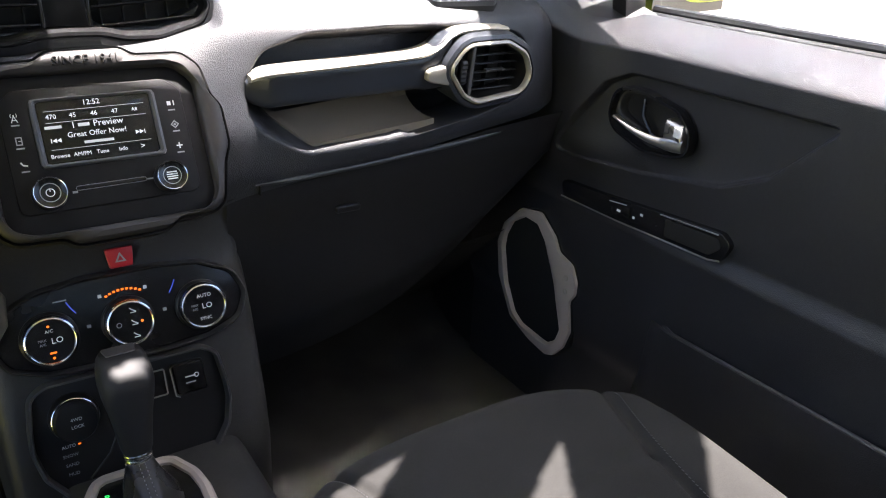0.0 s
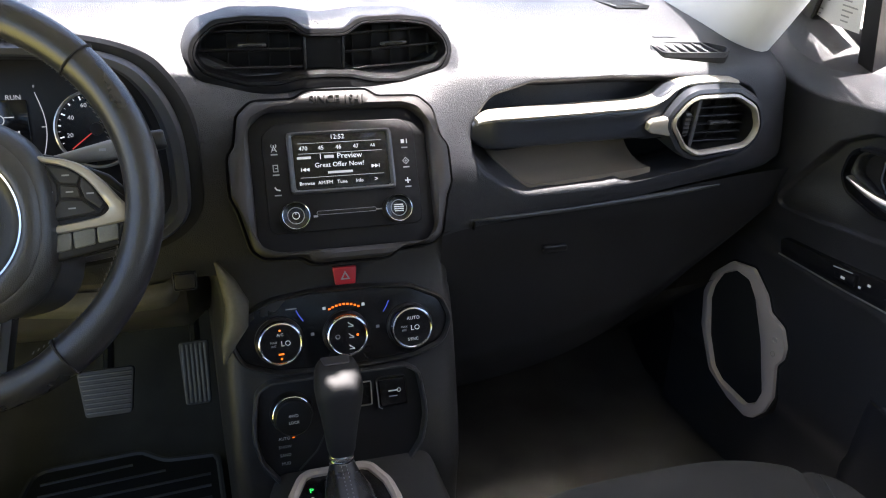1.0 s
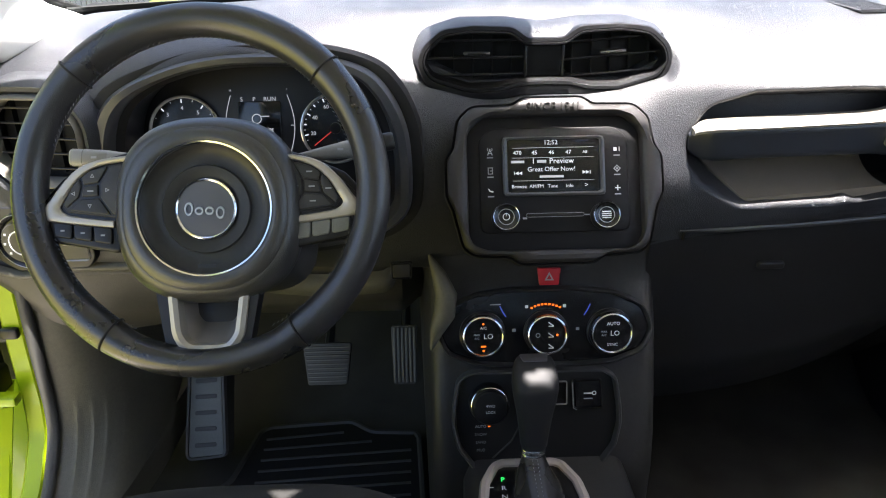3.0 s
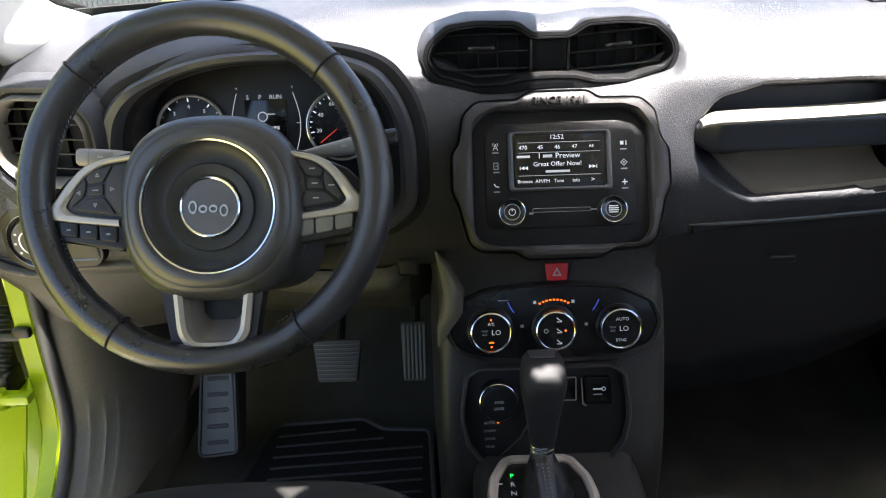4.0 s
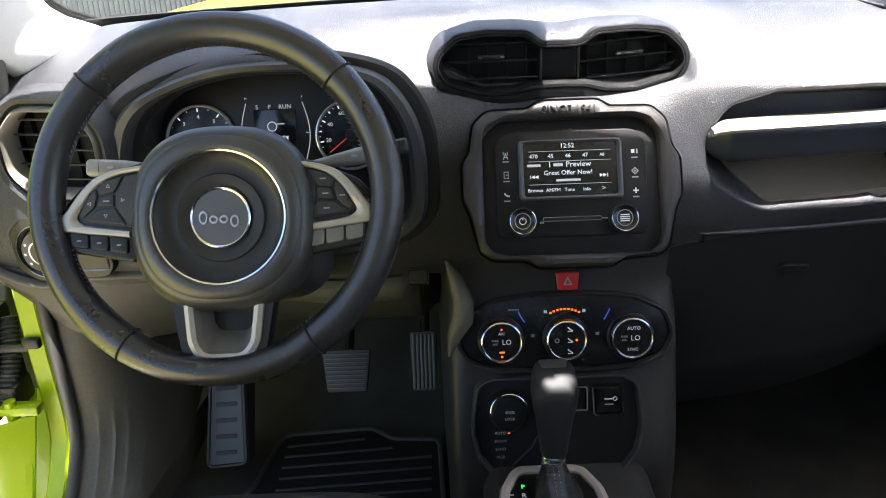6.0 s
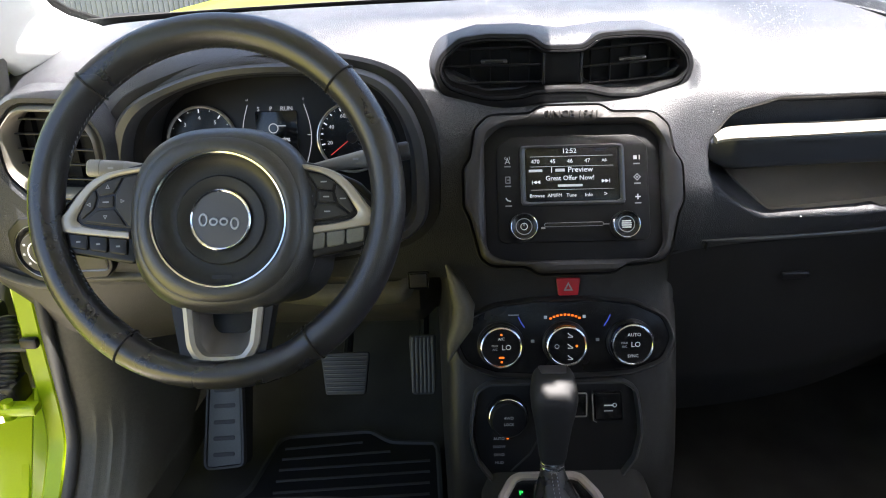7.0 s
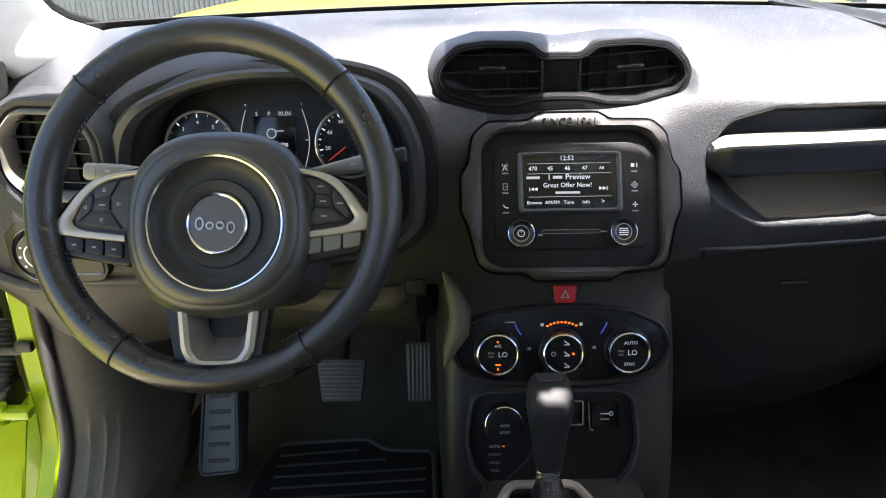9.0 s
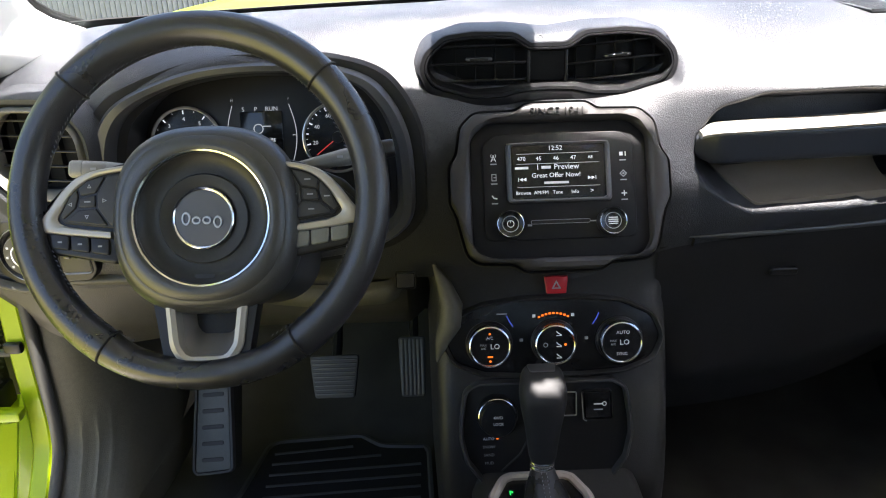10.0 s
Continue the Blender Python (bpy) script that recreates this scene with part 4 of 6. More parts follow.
    part("socket_frame", hoop(sock, grown(sock, -0.0022), [(0, -0.002), (0.2, 0.003), (0.8, 0.003), (1, -0.002)], 80), M_SILVER_DARK, c, "silver edge")


lower_controls()


def shifter():
    s = thing("shift_lever", "automatic shift lever with black knob and leather boot", "gear lever", pose(-0.028, -0.128, 0.222))
    gate_o = resample(fillet(mirrored([(0, 0.072), (0.036, 0.072), (0.050, 0.064), (0.066, 0.030), (0.070, 0.0), (0.068, -0.050), (0.056, -0.072), (0, -0.072)]), 0.012, 5), 90)
    gate_i = grown(gate_o, -0.014)
    part("gate_surround", hoop(gate_o, gate_i, [(0, -0.012), (0, 0.004), (0.2, 0.009), (0.6, 0.010), (0.9, 0.007), (1, 0.0)], 120), M_SILVER_LIT, s, "silver surround")
    part("gate_plate", slab(grown(gate_o, -0.013), -0.01, 0.004, 0.001), M_GLOSS, s)
    for j, ch in enumerate("PRND"):
        letters(ch, 0.0110, M_GREEN if ch == "P" else M_WHITE, s, -0.036, 0.034 - 0.016 * j, 0.0046)
    part("lock_mark", boxed((-0.052, 0.020, 0.0046), (0.006, 0.0012, 0.0004)), M_WHITE, s, smooth=False)
    # gathered leather boot rising to the collar
    top = Vector((0.004, 0.046, 0.040))
    rows = []
    for t in np.linspace(0, 1, 16):
        c = Vector((0.006, -0.010, 0.004)).lerp(top, t)
        w, d = 0.018 * (1 - t) ** 1.2 + 0.0135, 0.062 * (1 - t) ** 1.3 + 0.0135
        rows.append([(c.x + math.copysign(abs(math.cos(a)) ** 0.7, math.cos(a)) * w * (1 + 0.17 * math.copysign(abs(math.sin(4 * a + 4 * t)) ** 0.6, math.sin(4 * a + 4 * t)) * math.sin(math.pi * min(1, 0.15 + t))), c.y + math.sin(a) * d * (1 + 0.05 * math.sin(5 * a - 7 * t) * math.sin(math.pi * t)), c.z) for a in (2 * math.pi * i / 40 for i in range(40))])
    b = part("boot", strip(bmesh.new(), rows), M_LEATHER, s, "black gathered leather boot")
    bm = bmesh.new()
    for i in range(22):
        t = i / 21
        c = Vector((0.006, -0.010 - 0.062 * (1 - t) ** 1.3 - 0.0140, 0.004)).lerp(Vector((top.x, top.y - 0.0140, top.z)), t)
        c.y = -0.010 + (top.y + 0.010) * t - (0.062 * (1 - t) ** 1.3 + 0.0145)
        for sg in (-1, 1):
            box(bm, (c.x + sg * 0.0032, c.y, 0.004 + 0.036 * t), (0.0007, 0.0008, 0.0024))
    tagged(part("stitching", bm, M_GREY, b), kind="stuff")
    lean = Matrix.Translation(top) @ Matrix.Rotation(radians(-3), 4, "X")
    part("collar", lathe([(0.0140, -0.008), (0.0160, -0.006), (0.0166, -0.001), (0.0156, 0.0010), (0.0166, 0.003), (0.0164, 0.007), (0.0140, 0.010)], 32), M_CHROME, s, "chrome collar", m=lean)
    rows = []
    for z, w, d, back in ((0.008, 0.0150, 0.0150, 0), (0.014, 0.0172, 0.0172, 0), (0.035, 0.0196, 0.0196, 0.001), (0.060, 0.0232, 0.0225, 0.002), (0.082, 0.0274, 0.0252, 0.002), (0.096, 0.0290, 0.0268, 0.002), (0.105, 0.0288, 0.0262, 0.003), (0.114, 0.0276, 0.0228, 0.007), (0.122, 0.0250, 0.0172, 0.012), (0.1265, 0.0215, 0.0110, 0.016)):
        rows.append([(x, y + back, z) for x, y in oval(w, d, 32, power=2.8)])
    k = part("knob", strip(bmesh.new(), rows, caps=(True, True)), M_KNOB, s, "smooth black knob", m=lean)
    part("knob_cap", slab(fillet([(-0.018, 0.026), (0.018, 0.026), (0.015, 0.007), (-0.015, 0.007)], 0.003), 0.1262, 0.1280, 0.001), M_GUNMETAL, k, "grey inlay")


shifter()

# ---- steering wheel ----
WHEEL = tilted(-0.376, -0.151, 0.653, 25.2)


def spoke_outline(sg, pts):
    return fillet([(sg * x, y) for x, y in pts], 0.008, 4)


def steering_wheel():
    w = thing("steering_wheel", "black leather steering wheel with round hub and silver spokes", "steering wheel", WHEEL)
    R, r = 0.1690, 0.0170
    bm, N, n = bmesh.new(), 144, 18
    rows = []
    for i in range(N):
        a = 2 * math.pi * i / N
        grip = 1.0 + 0.06 * smooth01((math.cos(2 * (a - radians(30))) - 0.6) / 0.4) + 0.06 * smooth01((math.cos(2 * (a - radians(150))) - 0.6) / 0.4)
        low = smooth01((-math.cos(a) - 0.80) / 0.12)
        grip *= 1 - 0.13 * low
        rows.append([((R + 0.002 * low + r * grip * math.cos(b)) * math.sin(a), (R + 0.002 * low + r * grip * math.cos(b)) * math.cos(a), r * 1.08 * math.sin(b)) for b in (2 * math.pi * j / n for j in range(n))])
    strip(bm, rows + [rows[0]])
    bmesh.ops.remove_doubles(bm, verts=bm.verts[:], dist=1e-6)
    rim = part("rim", bm, M_LEATHER, w, "smooth black leather rim")
    for a in (46.5, -46.5, 147, -147):
        a = radians(a)
        path = [((R + r * 1.075 * math.cos(b)) * math.sin(a), (R + r * 1.075 * math.cos(b)) * math.cos(a), r * 1.15 * math.sin(b)) for b in (2 * math.pi * j / 24 for j in range(24))]
        part("seam", tube(path, 0.0011, 6, closed=True), M_HOLE, rim)
    bm = bmesh.new()
    for i in range(190):
        a = 2 * math.pi * i / 190
        if abs(math.cos(a)) < 0.30 or (math.cos(a) < -0.9):
            continue
        b = radians(172)
        c = Vector(((R + r * 1.07 * math.cos(b)) * math.sin(a), (R + r * 1.07 * math.cos(b)) * math.cos(a), r * 1.12 * math.sin(b)))
        box(bm, (0, 0, 0), (0.0028, 0.0008, 0.0008), m=Matrix.Translation(c) @ Matrix.Rotation(-a + 0.5, 4, "Z"))
    tagged(part("stitching", bm, M_GUNMETAL, rim), kind="stuff")

    # back body that carries the spokes
    body = fillet([(-0.140, 0.016), (-0.100, 0.034), (-0.07, 0.042), (0.07, 0.042), (0.100, 0.034), (0.140, 0.016), (0.166, -0.012), (0.150, -0.050), (0.085, -0.060), (0.050, -0.082), (-0.050, -0.082), (-0.085, -0.060), (-0.150, -0.050), (-0.166, -0.012)], 0.012)
    part("spoke_body", slab(resample(body, 160), -0.022, -0.008, 0.004), M_TRIM, w)

    hub = Matrix.Translation((0.006, -0.020, 0))
    prof = [(0.086, -0.036), (0.0920, -0.018), (0.0928, -0.008), (0.0915, 0.000), (0.0880, 0.0085), (0.0840, 0.0140), (0.0805, 0.0165), (0.0796, 0.0166), (0.0788, 0.0178), (0.0745, 0.0204), (0.0700, 0.0212), (0.0665, 0.0202), (0.0645, 0.0180)]
    rows = []
    for r0, z in prof + [(0.0635, 0.0120)]:
        sq = 2 + 0.55 * smooth01((r0 - 0.068) / 0.022)
        rows.append([(x, y, z) for x, y in oval(r0, r0, 96, power=sq)])
    hubp = part("hub_cover", strip(bmesh.new(), rows, caps=(False, False)), M_HUB, w, "round grained airbag cover", m=hub)
    part("hub_dish", lathe([(0.0640, 0.0165), (0.0610, 0.0125), (0.0540, 0.0080), (0.0450, 0.0082), (0.0, 0.0085)], 96), M_HUB_SHADE, hubp, "dished centre of the airbag cover, shade in its colour")
    part("hub_ring", lathe([(0.0670, 0.0165), (0.0667, 0.0196), (0.0656, 0.0208), (0.0640, 0.0200), (0.0630, 0.0150)], 96), M_CHROME, hubp, "chrome ring")
    part("hub_step", lathe([(0.0440, 0.0080), (0.0432, 0.0106), (0.0424, 0.0112), (0.0340, 0.0100), (0.0310, 0.0088)], 80), M_HUB_SHADE, hubp)
    part("medallion_ring", lathe([(0.0302, 0.0088), (0.0298, 0.0122), (0.0287, 0.0130), (0.0274, 0.0120)], 64), M_CHROME, hubp)
    med = part("medallion", lathe([(0.0278, 0.0112), (0.0, 0.0112)], 48), M_GUNMETAL, hubp, "satin grey medallion")
    # the maker's mark, as plain raised shapes
    for x, h, y in ((-0.0165, 0.0135, 0.0), (-0.0065, 0.0085, -0.002), (0.0035, 0.0085, -0.002), (0.0140, 0.0125, -0.004)):
        part("mark_ring", hoop(oval(0.0046, h / 2, 28, x, y), oval(0.0024, h / 2 - 0.0024, 28, x, y), [(0, 0.0110), (0.2, 0.0128), (0.8, 0.0128), (1, 0.0110)], 28), M_STEEL, med)
    part("airbag_print", boxed((0.0, -0.0565, 0.0103), (0.019, 0.0055, 0.0003)), M_TRIM, hubp, smooth=False)

    for sg in (-1, 1):
        plate = spoke_outline(sg, [(0.060, 0.036), (0.100, 0.031), (0.128, 0.017), (0.152, -0.006), (0.158, -0.020), (0.150, -0.042), (0.142, -0.050), (0.080, -0.062)])
        if sg < 0:
            plate = plate[::-1]
        sp = part("spoke", slab(plate, -0.012, 0.001, 0.003), M_TRIM, w)
        outer = [(0.062, 0.0362), (0.098, 0.0315), (0.118, 0.0250), (0.134, 0.0110), (0.147, -0.0060), (0.1560, -0.0190), (0.1535, -0.0270), (0.140, -0.0300), (0.112, -0.0335), (0.086, -0.0365)]
        inner = [(0.062, 0.0310), (0.098, 0.0255), (0.113, 0.0185), (0.125, 0.0070), (0.134, -0.0070), (0.1385, -0.0155), (0.1330, -0.0215), (0.126, -0.0235), (0.106, -0.0265), (0.086, -0.0290)]
        k = np.linspace(0, len(outer) - 1, 40)
        ax, ay, bx, by = (spline(range(len(outer)), [p[c] for p in q], k) for q in (outer, inner) for c in (0, 1))
        rows = []
        for x0, y0, x1, y1 in zip(ax, ay, bx, by):
            rows.append([(sg * (x0 + (x1 - x0) * f), y0 + (y1 - y0) * f, z) for f, z in ((0, -0.006), (0, 0.0030), (0.15, 0.0050), (0.5, 0.0058), (0.85, 0.0050), (1, 0.0030), (1, -0.006))])
        part("spoke_trim", strip(bmesh.new(), rows, caps=(True, True)), M_SILVER, sp, "satin silver trim")
        pad = fillet([(sg * x, y) for x, y in [(0.064, 0.030), (0.108, 0.022), (0.125, 0.009), (0.137, -0.013), (0.131, -0.020), (0.078, -0.027), (0.070, -0.024)]], 0.003, 3)
        part("key_pad", slab(pad, -0.004, 0.0030, 0.001), M_TRIM, sp)
        keys = {"up": [(0.090, 0.0255), (0.108, 0.0215), (0.1175, 0.0145), (0.115, 0.006), (0.100, 0.0085)], "out": [(0.1185, 0.0140), (0.1265, 0.005), (0.1355, -0.0120), (0.1315, -0.0165), (0.1195, -0.006), (0.1165, 0.005)],
                "down": [(0.088, -0.0245), (0.130, -0.0185), (0.1180, -0.0070), (0.100, -0.0060)], "in": [(0.070, 0.0282), (0.089, 0.0255), (0.0990, 0.0080), (0.0990, -0.006), (0.0865, -0.0235), (0.070, -0.025)],
                "middle": [(0.1002, 0.0075), (0.1150, 0.0050), (0.1175, -0.0055), (0.1002, -0.0050)]}
        for word, pts in keys.items():
            q = [(sg * x, y) for x, y in pts]
            key = part("key", slab(fillet(grown(q, -0.0006), 0.0015, 2), 0.001, 0.0048, 0.0012), M_PANEL, sp)
            mx, my = (sg * 0.092 if word == "in" else sum(p[0] for p in q) / len(q)), sum(p[1] for p in q) / len(q)
            if sg > 0 or word == "middle":
                part("key_print", boxed((mx, my, 0.0049), (0.006, 0.0013, 0.0003)), M_GREY, key, smooth=False)
            else:
                a = {"up": 90, "down": -90, "out": 180, "in": 0}[word]
                tri = [tuple(Vector((mx, my)) + 0.0026 * Vector((math.cos(radians(a + d)), math.sin(radians(a + d))))) for d in (0, -125, 125)]
                tip = [tuple(Vector((mx, my)) + 0.0013 * Vector((math.cos(radians(a + d)), math.sin(radians(a + d))))) for d in (0, -125, 125)]
                part("key_sign", hoop(tri, tip, [(0, 0.0046), (0, 0.0051), (1, 0.0051), (1, 0.0046)], 30), M_GREY, key, smooth=False)
        for j in range(3):
            x0 = 0.088 + 0.0195 * j
            q = [(sg * x, y) for x, y in [(x0, -0.0365 + 0.0024 * j), (x0 + 0.0185, -0.0342 + 0.0024 * j), (x0 + 0.0175, -0.0495 + 0.003 * j), (x0, -0.0525 + 0.003 * j)]]
            key = part("lower_key", slab(fillet(q, 0.0025, 2), -0.002, 0.0042, 0.0015), M_TRIM if sg < 0 else M_PLATE, sp)
            if sg < 0:
                part("key_print", boxed((sum(p[0] for p in q) / 4, sum(p[1] for p in q) / 4, 0.0043), (0.0040, 0.0016, 0.0003)), M_GREY, key, smooth=False)
    # lower spoke: dark fork with a silver U inside it
    fork_o = fillet([(-0.052, -0.085), (0.058, -0.085), (0.045, -0.154), (0.034, -0.173), (-0.030, -0.173), (-0.040, -0.154)], 0.014)
    u_i = fillet([(-0.027, -0.080), (0.037, -0.080), (0.029, -0.141), (0.021, -0.1525), (-0.015, -0.1525), (-0.022, -0.141)], 0.012)
    sp = part("lower_spoke", hoop(fork_o, grown(u_i, 0.002), [(0, -0.020), (0, -0.004), (0.06, 0.0), (0.9, 0.0), (1, -0.004), (1, -0.030)], 120), M_TRIM, w)
    part("lower_trim", hoop(grown(resample(u_i, 120), 0.0112), resample(u_i, 120), [(0, -0.004), (0.1, 0.004), (0.5, 0.006), (0.9, 0.004), (1, -0.014)], 120), M_SILVER, sp, "satin silver U-shaped trim")
    part("hollow_wall", hoop(grown(u_i, 0.001), [(x * 0.80 + 0.002, -0.080 + (y + 0.080) * 0.74) for x, y in u_i], [(0, -0.010), (0.5, -0.022), (1, -0.034)], 120), M_SILVER_DARK, sp, "grey sloping wall of the hollow")
    part("hollow_floor", slab(grown(u_i, -0.002), -0.040, -0.034, 0.001), M_PANEL, sp)


steering_wheel()


def column_shroud():
    c = thing("steering_column", "black plastic steering column shroud behind the wheel", "steering column", WHEEL)
    rows = []
    for z, k in ((-0.030, 0.75), (-0.036, 1.0), (-0.11, 1.1), (-0.20, 1.2)):
        rows.append([(x * k, y * k, z) for x, y in oval(0.072, 0.062, 40, 0, -0.03, 3)])
    part("shroud", strip(bmesh.new(), rows, caps=(True, True)), M_PANEL, c)
    for sg in (-1, 1):
        st = thing("control_stalk", "control stalk with printed symbols, sunlight in its pale colour" if sg < 0 else "dark control stalk for the wipers", "stalk", WHEEL @ Matrix.Translation((sg * 0.06, 0.042 if sg < 0 else 0.033, -0.10 if sg < 0 else -0.060)), "stalks")
        ln = 0.112 if sg < 0 else 0.130
        dirv = Vector((sg * 1.0, 0.06 if sg < 0 else 0.16, 0.02)).normalized()
        q = Vector((sg, 0, 0)).rotation_difference(dirv).to_matrix().to_4x4()
        rows = []
        for t, h, d in ((0, 0.0045, 0.006), (0.25, 0.0065, 0.007), (0.50, 0.0100, 0.009), (0.62, 0.0116, 0.0105), (0.63, 0.0112, 0.010), (0.64, 0.0118, 0.0105), (0.86, 0.0122, 0.011), (0.865, 0.0116, 0.0104), (0.87, 0.0122, 0.011), (0.98, 0.0120, 0.0105), (1.0, 0.0105, 0.008)):
            rows.append([q @ Vector((sg * t * ln, y, z)) for y, z in oval(h * 0.80, d * 0.85, 24, power=2.8)])
        part("stalk_arm", strip(bmesh.new(), rows if sg < 0 else rows[:7], caps=(True, True)), M_STALK, st)
        if sg > 0:
            part("stalk_end", strip(bmesh.new(), rows[6:], caps=(True, True)), M_TRIM, st, "black twist end")
        for t in (0.56, 0.75):
            part("symbol", boxed(q @ Vector((sg * t * ln, 0, 0.0094)), (0.006, 0.0024, 0.0006)), M_GREY, st, smooth=False)


column_shroud()

# ---- instruments ----

def instruments():
    c = thing("instrument_cluster", "dark instrument cluster with two round dials and a screen", "instrument cluster", tilted(-0.365, 0.098, 0.640, 14))
    face = resample(fillet([(-0.150, 0.108), (0.150, 0.108), (0.176, 0.03), (0.170, -0.075), (-0.170, -0.075), (-0.176, 0.03)], 0.03), 80)
    part("face", slab(face, -0.012, -0.002, 0.001), M_TRIM, c)
    for x in (-0.0965, 0.0965):
        d = part("dial", lathe([(0.0, 0.0004), (0.042, 0.0004), (0.0432, 0.003), (0.0426, 0.004)], 72), M_GLOSS, c, m=Matrix.Translation((x, 0.004, 0)))
        part("dial_ring", lathe([(0.0418, 0.0006), (0.0424, 0.0044), (0.0436, 0.0056), (0.0450, 0.0050), (0.0458, 0.003), (0.0458, 0)], 72), M_BRIGHT, d, "bright ring")
        labels = ["1", "2", "3", "4", "5", "6", "7"] if x < 0 else ["20", "40", "60", "80", "100", "120"]
        for j, word in enumerate(labels):
            a = radians(216 - 41 * j) if x < 0 else radians(192 - 40 * j)
            letters(word, 0.0070, M_LIT_DIM, d, 0.0295 * math.cos(a), 0.0295 * math.sin(a), 0.0012, "numeral")
        bm = bmesh.new()
        parts = 2 if x < 0 else 4
        for j in range(-1, 6 * parts + 2):
            a = radians(216 - 41 * j / parts) if x < 0 else radians(192 - 40 * j / parts)
            long = j % parts == 0 or (x > 0 and j % 2 == 0)
            L = 0.0046 if j % parts == 0 else (0.0030 if long else 0.0018)
            box(bm, (0, 0, 0), (L, 0.0016 if long else 0.0007, 0.0003), m=Matrix.Translation(((0.0405 - L / 2) * math.cos(a), (0.0405 - L / 2) * math.sin(a), 0.0012)) @ Matrix.Rotation(a, 4, "Z"))
        tagged(part("dial_ticks", bm, M_LIT, d, smooth=False), kind="stuff")
        a = radians(232 if x < 0 else 218)
        bm = box(bmesh.new(), (0.016, 0, 0), (0.038, 0.0012, 0.0008), m=Matrix.Translation((0, 0, 0.004)) @ Matrix.Rotation(a, 4, "Z"))
        part("needle", bm, M_REDLIT, d, "red needle")
        part("needle_hub", lathe([(0.0075, 0.001), (0.0070, 0.0065), (0, 0.007)], 24), M_TRIM, d)
    s = part("center_display", slab(fillet([(-0.027, 0.040), (0.027, 0.040), (0.027, -0.030), (-0.027, -0.030)], 0.003), -0.002, 0.001, 0.0005), M_SCREEN, c)
    for word, x in (("S", -0.022), ("P", -0.006), ("RUN", 0.014)):
        letters(word, 0.0078, M_LIT_DIM, s, x, 0.0425, 0.0012)
    part("gauge_ring", lathe([(0.0052, 0.0012), (0.0058, 0.0014), (0.0064, 0.0012)], 24), M_LIT_DIM, s, m=Matrix.Translation((-0.004, 0.018, 0)))
    part("printed_bar", boxed((0.007, 0.021, 0.0013), (0.010, 0.0012, 0.0003)), M_LIT_DIM, s, smooth=False)
    letters("Running", 0.0066, M_LIT, s, 0.006, 0.0045, 0.0012)
    for sg in (-1, 1):
        path = [(sg * (0.036 + 0.008 * math.sin(math.pi * t)), -0.030 + 0.078 * t, 0.0) for t in np.linspace(0, 1, 14)]
        for word, t in ((("H", 1.08), ("C", -0.08)) if sg < 0 else (("F", 1.08), ("E", -0.08))):
            letters(word, 0.0042, M_LIT_DIM, c, sg * 0.036, -0.030 + 0.078 * t, 0.0004)
        part("side_gauge", tube(path, 0.0005, 6), M_LIT_DIM, c)
        part("gauge_tick", boxed((sg * 0.041, 0.009, 0.0), (0.004, 0.0010, 0.0006)), M_LIT_DIM, c, smooth=False)
    return c


instruments()


def hood_ring():
    """The lip round the instruments."""
    o = CLUSTER
    bm, n = bmesh.new(), 160
    a, b = resample(grown(resample(o, n), 0.018), n), resample(grown(resample(o, n), -0.004), n)
    a = [(x + math.copysign(0.013 * smooth01((abs(x + 0.365) - 0.10) / 0.06), x + 0.365), z) for x, z in a]
    def dash_y(z):
        return float(np.interp(z, [0.56, 0.66, 0.72, 0.752], [0.018, 0.022, 0.026, 0.034]))
    def rim_row(f, dy):
        return [(p[0] + (q[0] - p[0]) * f, dash_y(p[1]) + dy, p[1] + (q[1] - p[1]) * f) for p, q in zip(a, b)]
    h = thing("instrument_hood", "black hood and lip round the instruments", "instrument hood")
    part("hood_groove", strip(bm, [rim_row(f, dy) for f, dy in ((-0.1, 0.020), (0.0, 0.004), (0.2, 0.003), (0.5, 0.004))]), M_HOLE, h, "black groove round the hood")
    part("hood_lip", strip(bmesh.new(), [rim_row(f, dy) for f, dy in ((0.36, 0.012), (0.38, -0.004), (0.50, -0.010), (0.78, -0.010), (0.92, -0.004), (1.0, 0.012))]), M_SATIN, h, "satin grey lip")
    part("hood_wall", strip(bmesh.new(), [rim_row(f, dy) for f, dy in ((1.0, 0.011), (1.25, 0.018), (1.40, 0.130))]), M_TRIM, h, "dark inner wall")


hood_ring()

# ---- air vents ----

def louvres(v, x0, x1, z0, z1, rows, upright, lever=None, deep=-0.014, slope=0.0):
    """Slats across, thin vanes behind them, and the little grip."""
    for j in range(rows):
        z = z0 + (z1 - z0) * (j + 0.5) / rows
        part("slat", boxed((0, 0, 0), (x1 - x0, 0.0022, 0.010), 0.0008), M_TRIM, v, m=pose((x0 + x1) / 2, z, deep, -12, 0, slope))
    for j in range(upright):
        x = x0 + (x1 - x0) * (j + 0.5) / upright
        part("vane", boxed((x, (z0 + z1) / 2, deep - 0.016), (0.0012, z1 - z0, 0.010)), M_HOLE, v)
    if lever:
        g = part("grip", boxed((0, 0, 0), (0.032, 0.0040, 0.008), 0.0014), M_GUNMETAL, v, "silver-edged grip", m=pose(lever[0], lever[1], deep + 0.009, 0, 0, slope))
        part("grip_face", boxed((0, -0.0003, 0.0039), (0.022, 0.0024, 0.0010), 0.0003), M_HOLE, g)


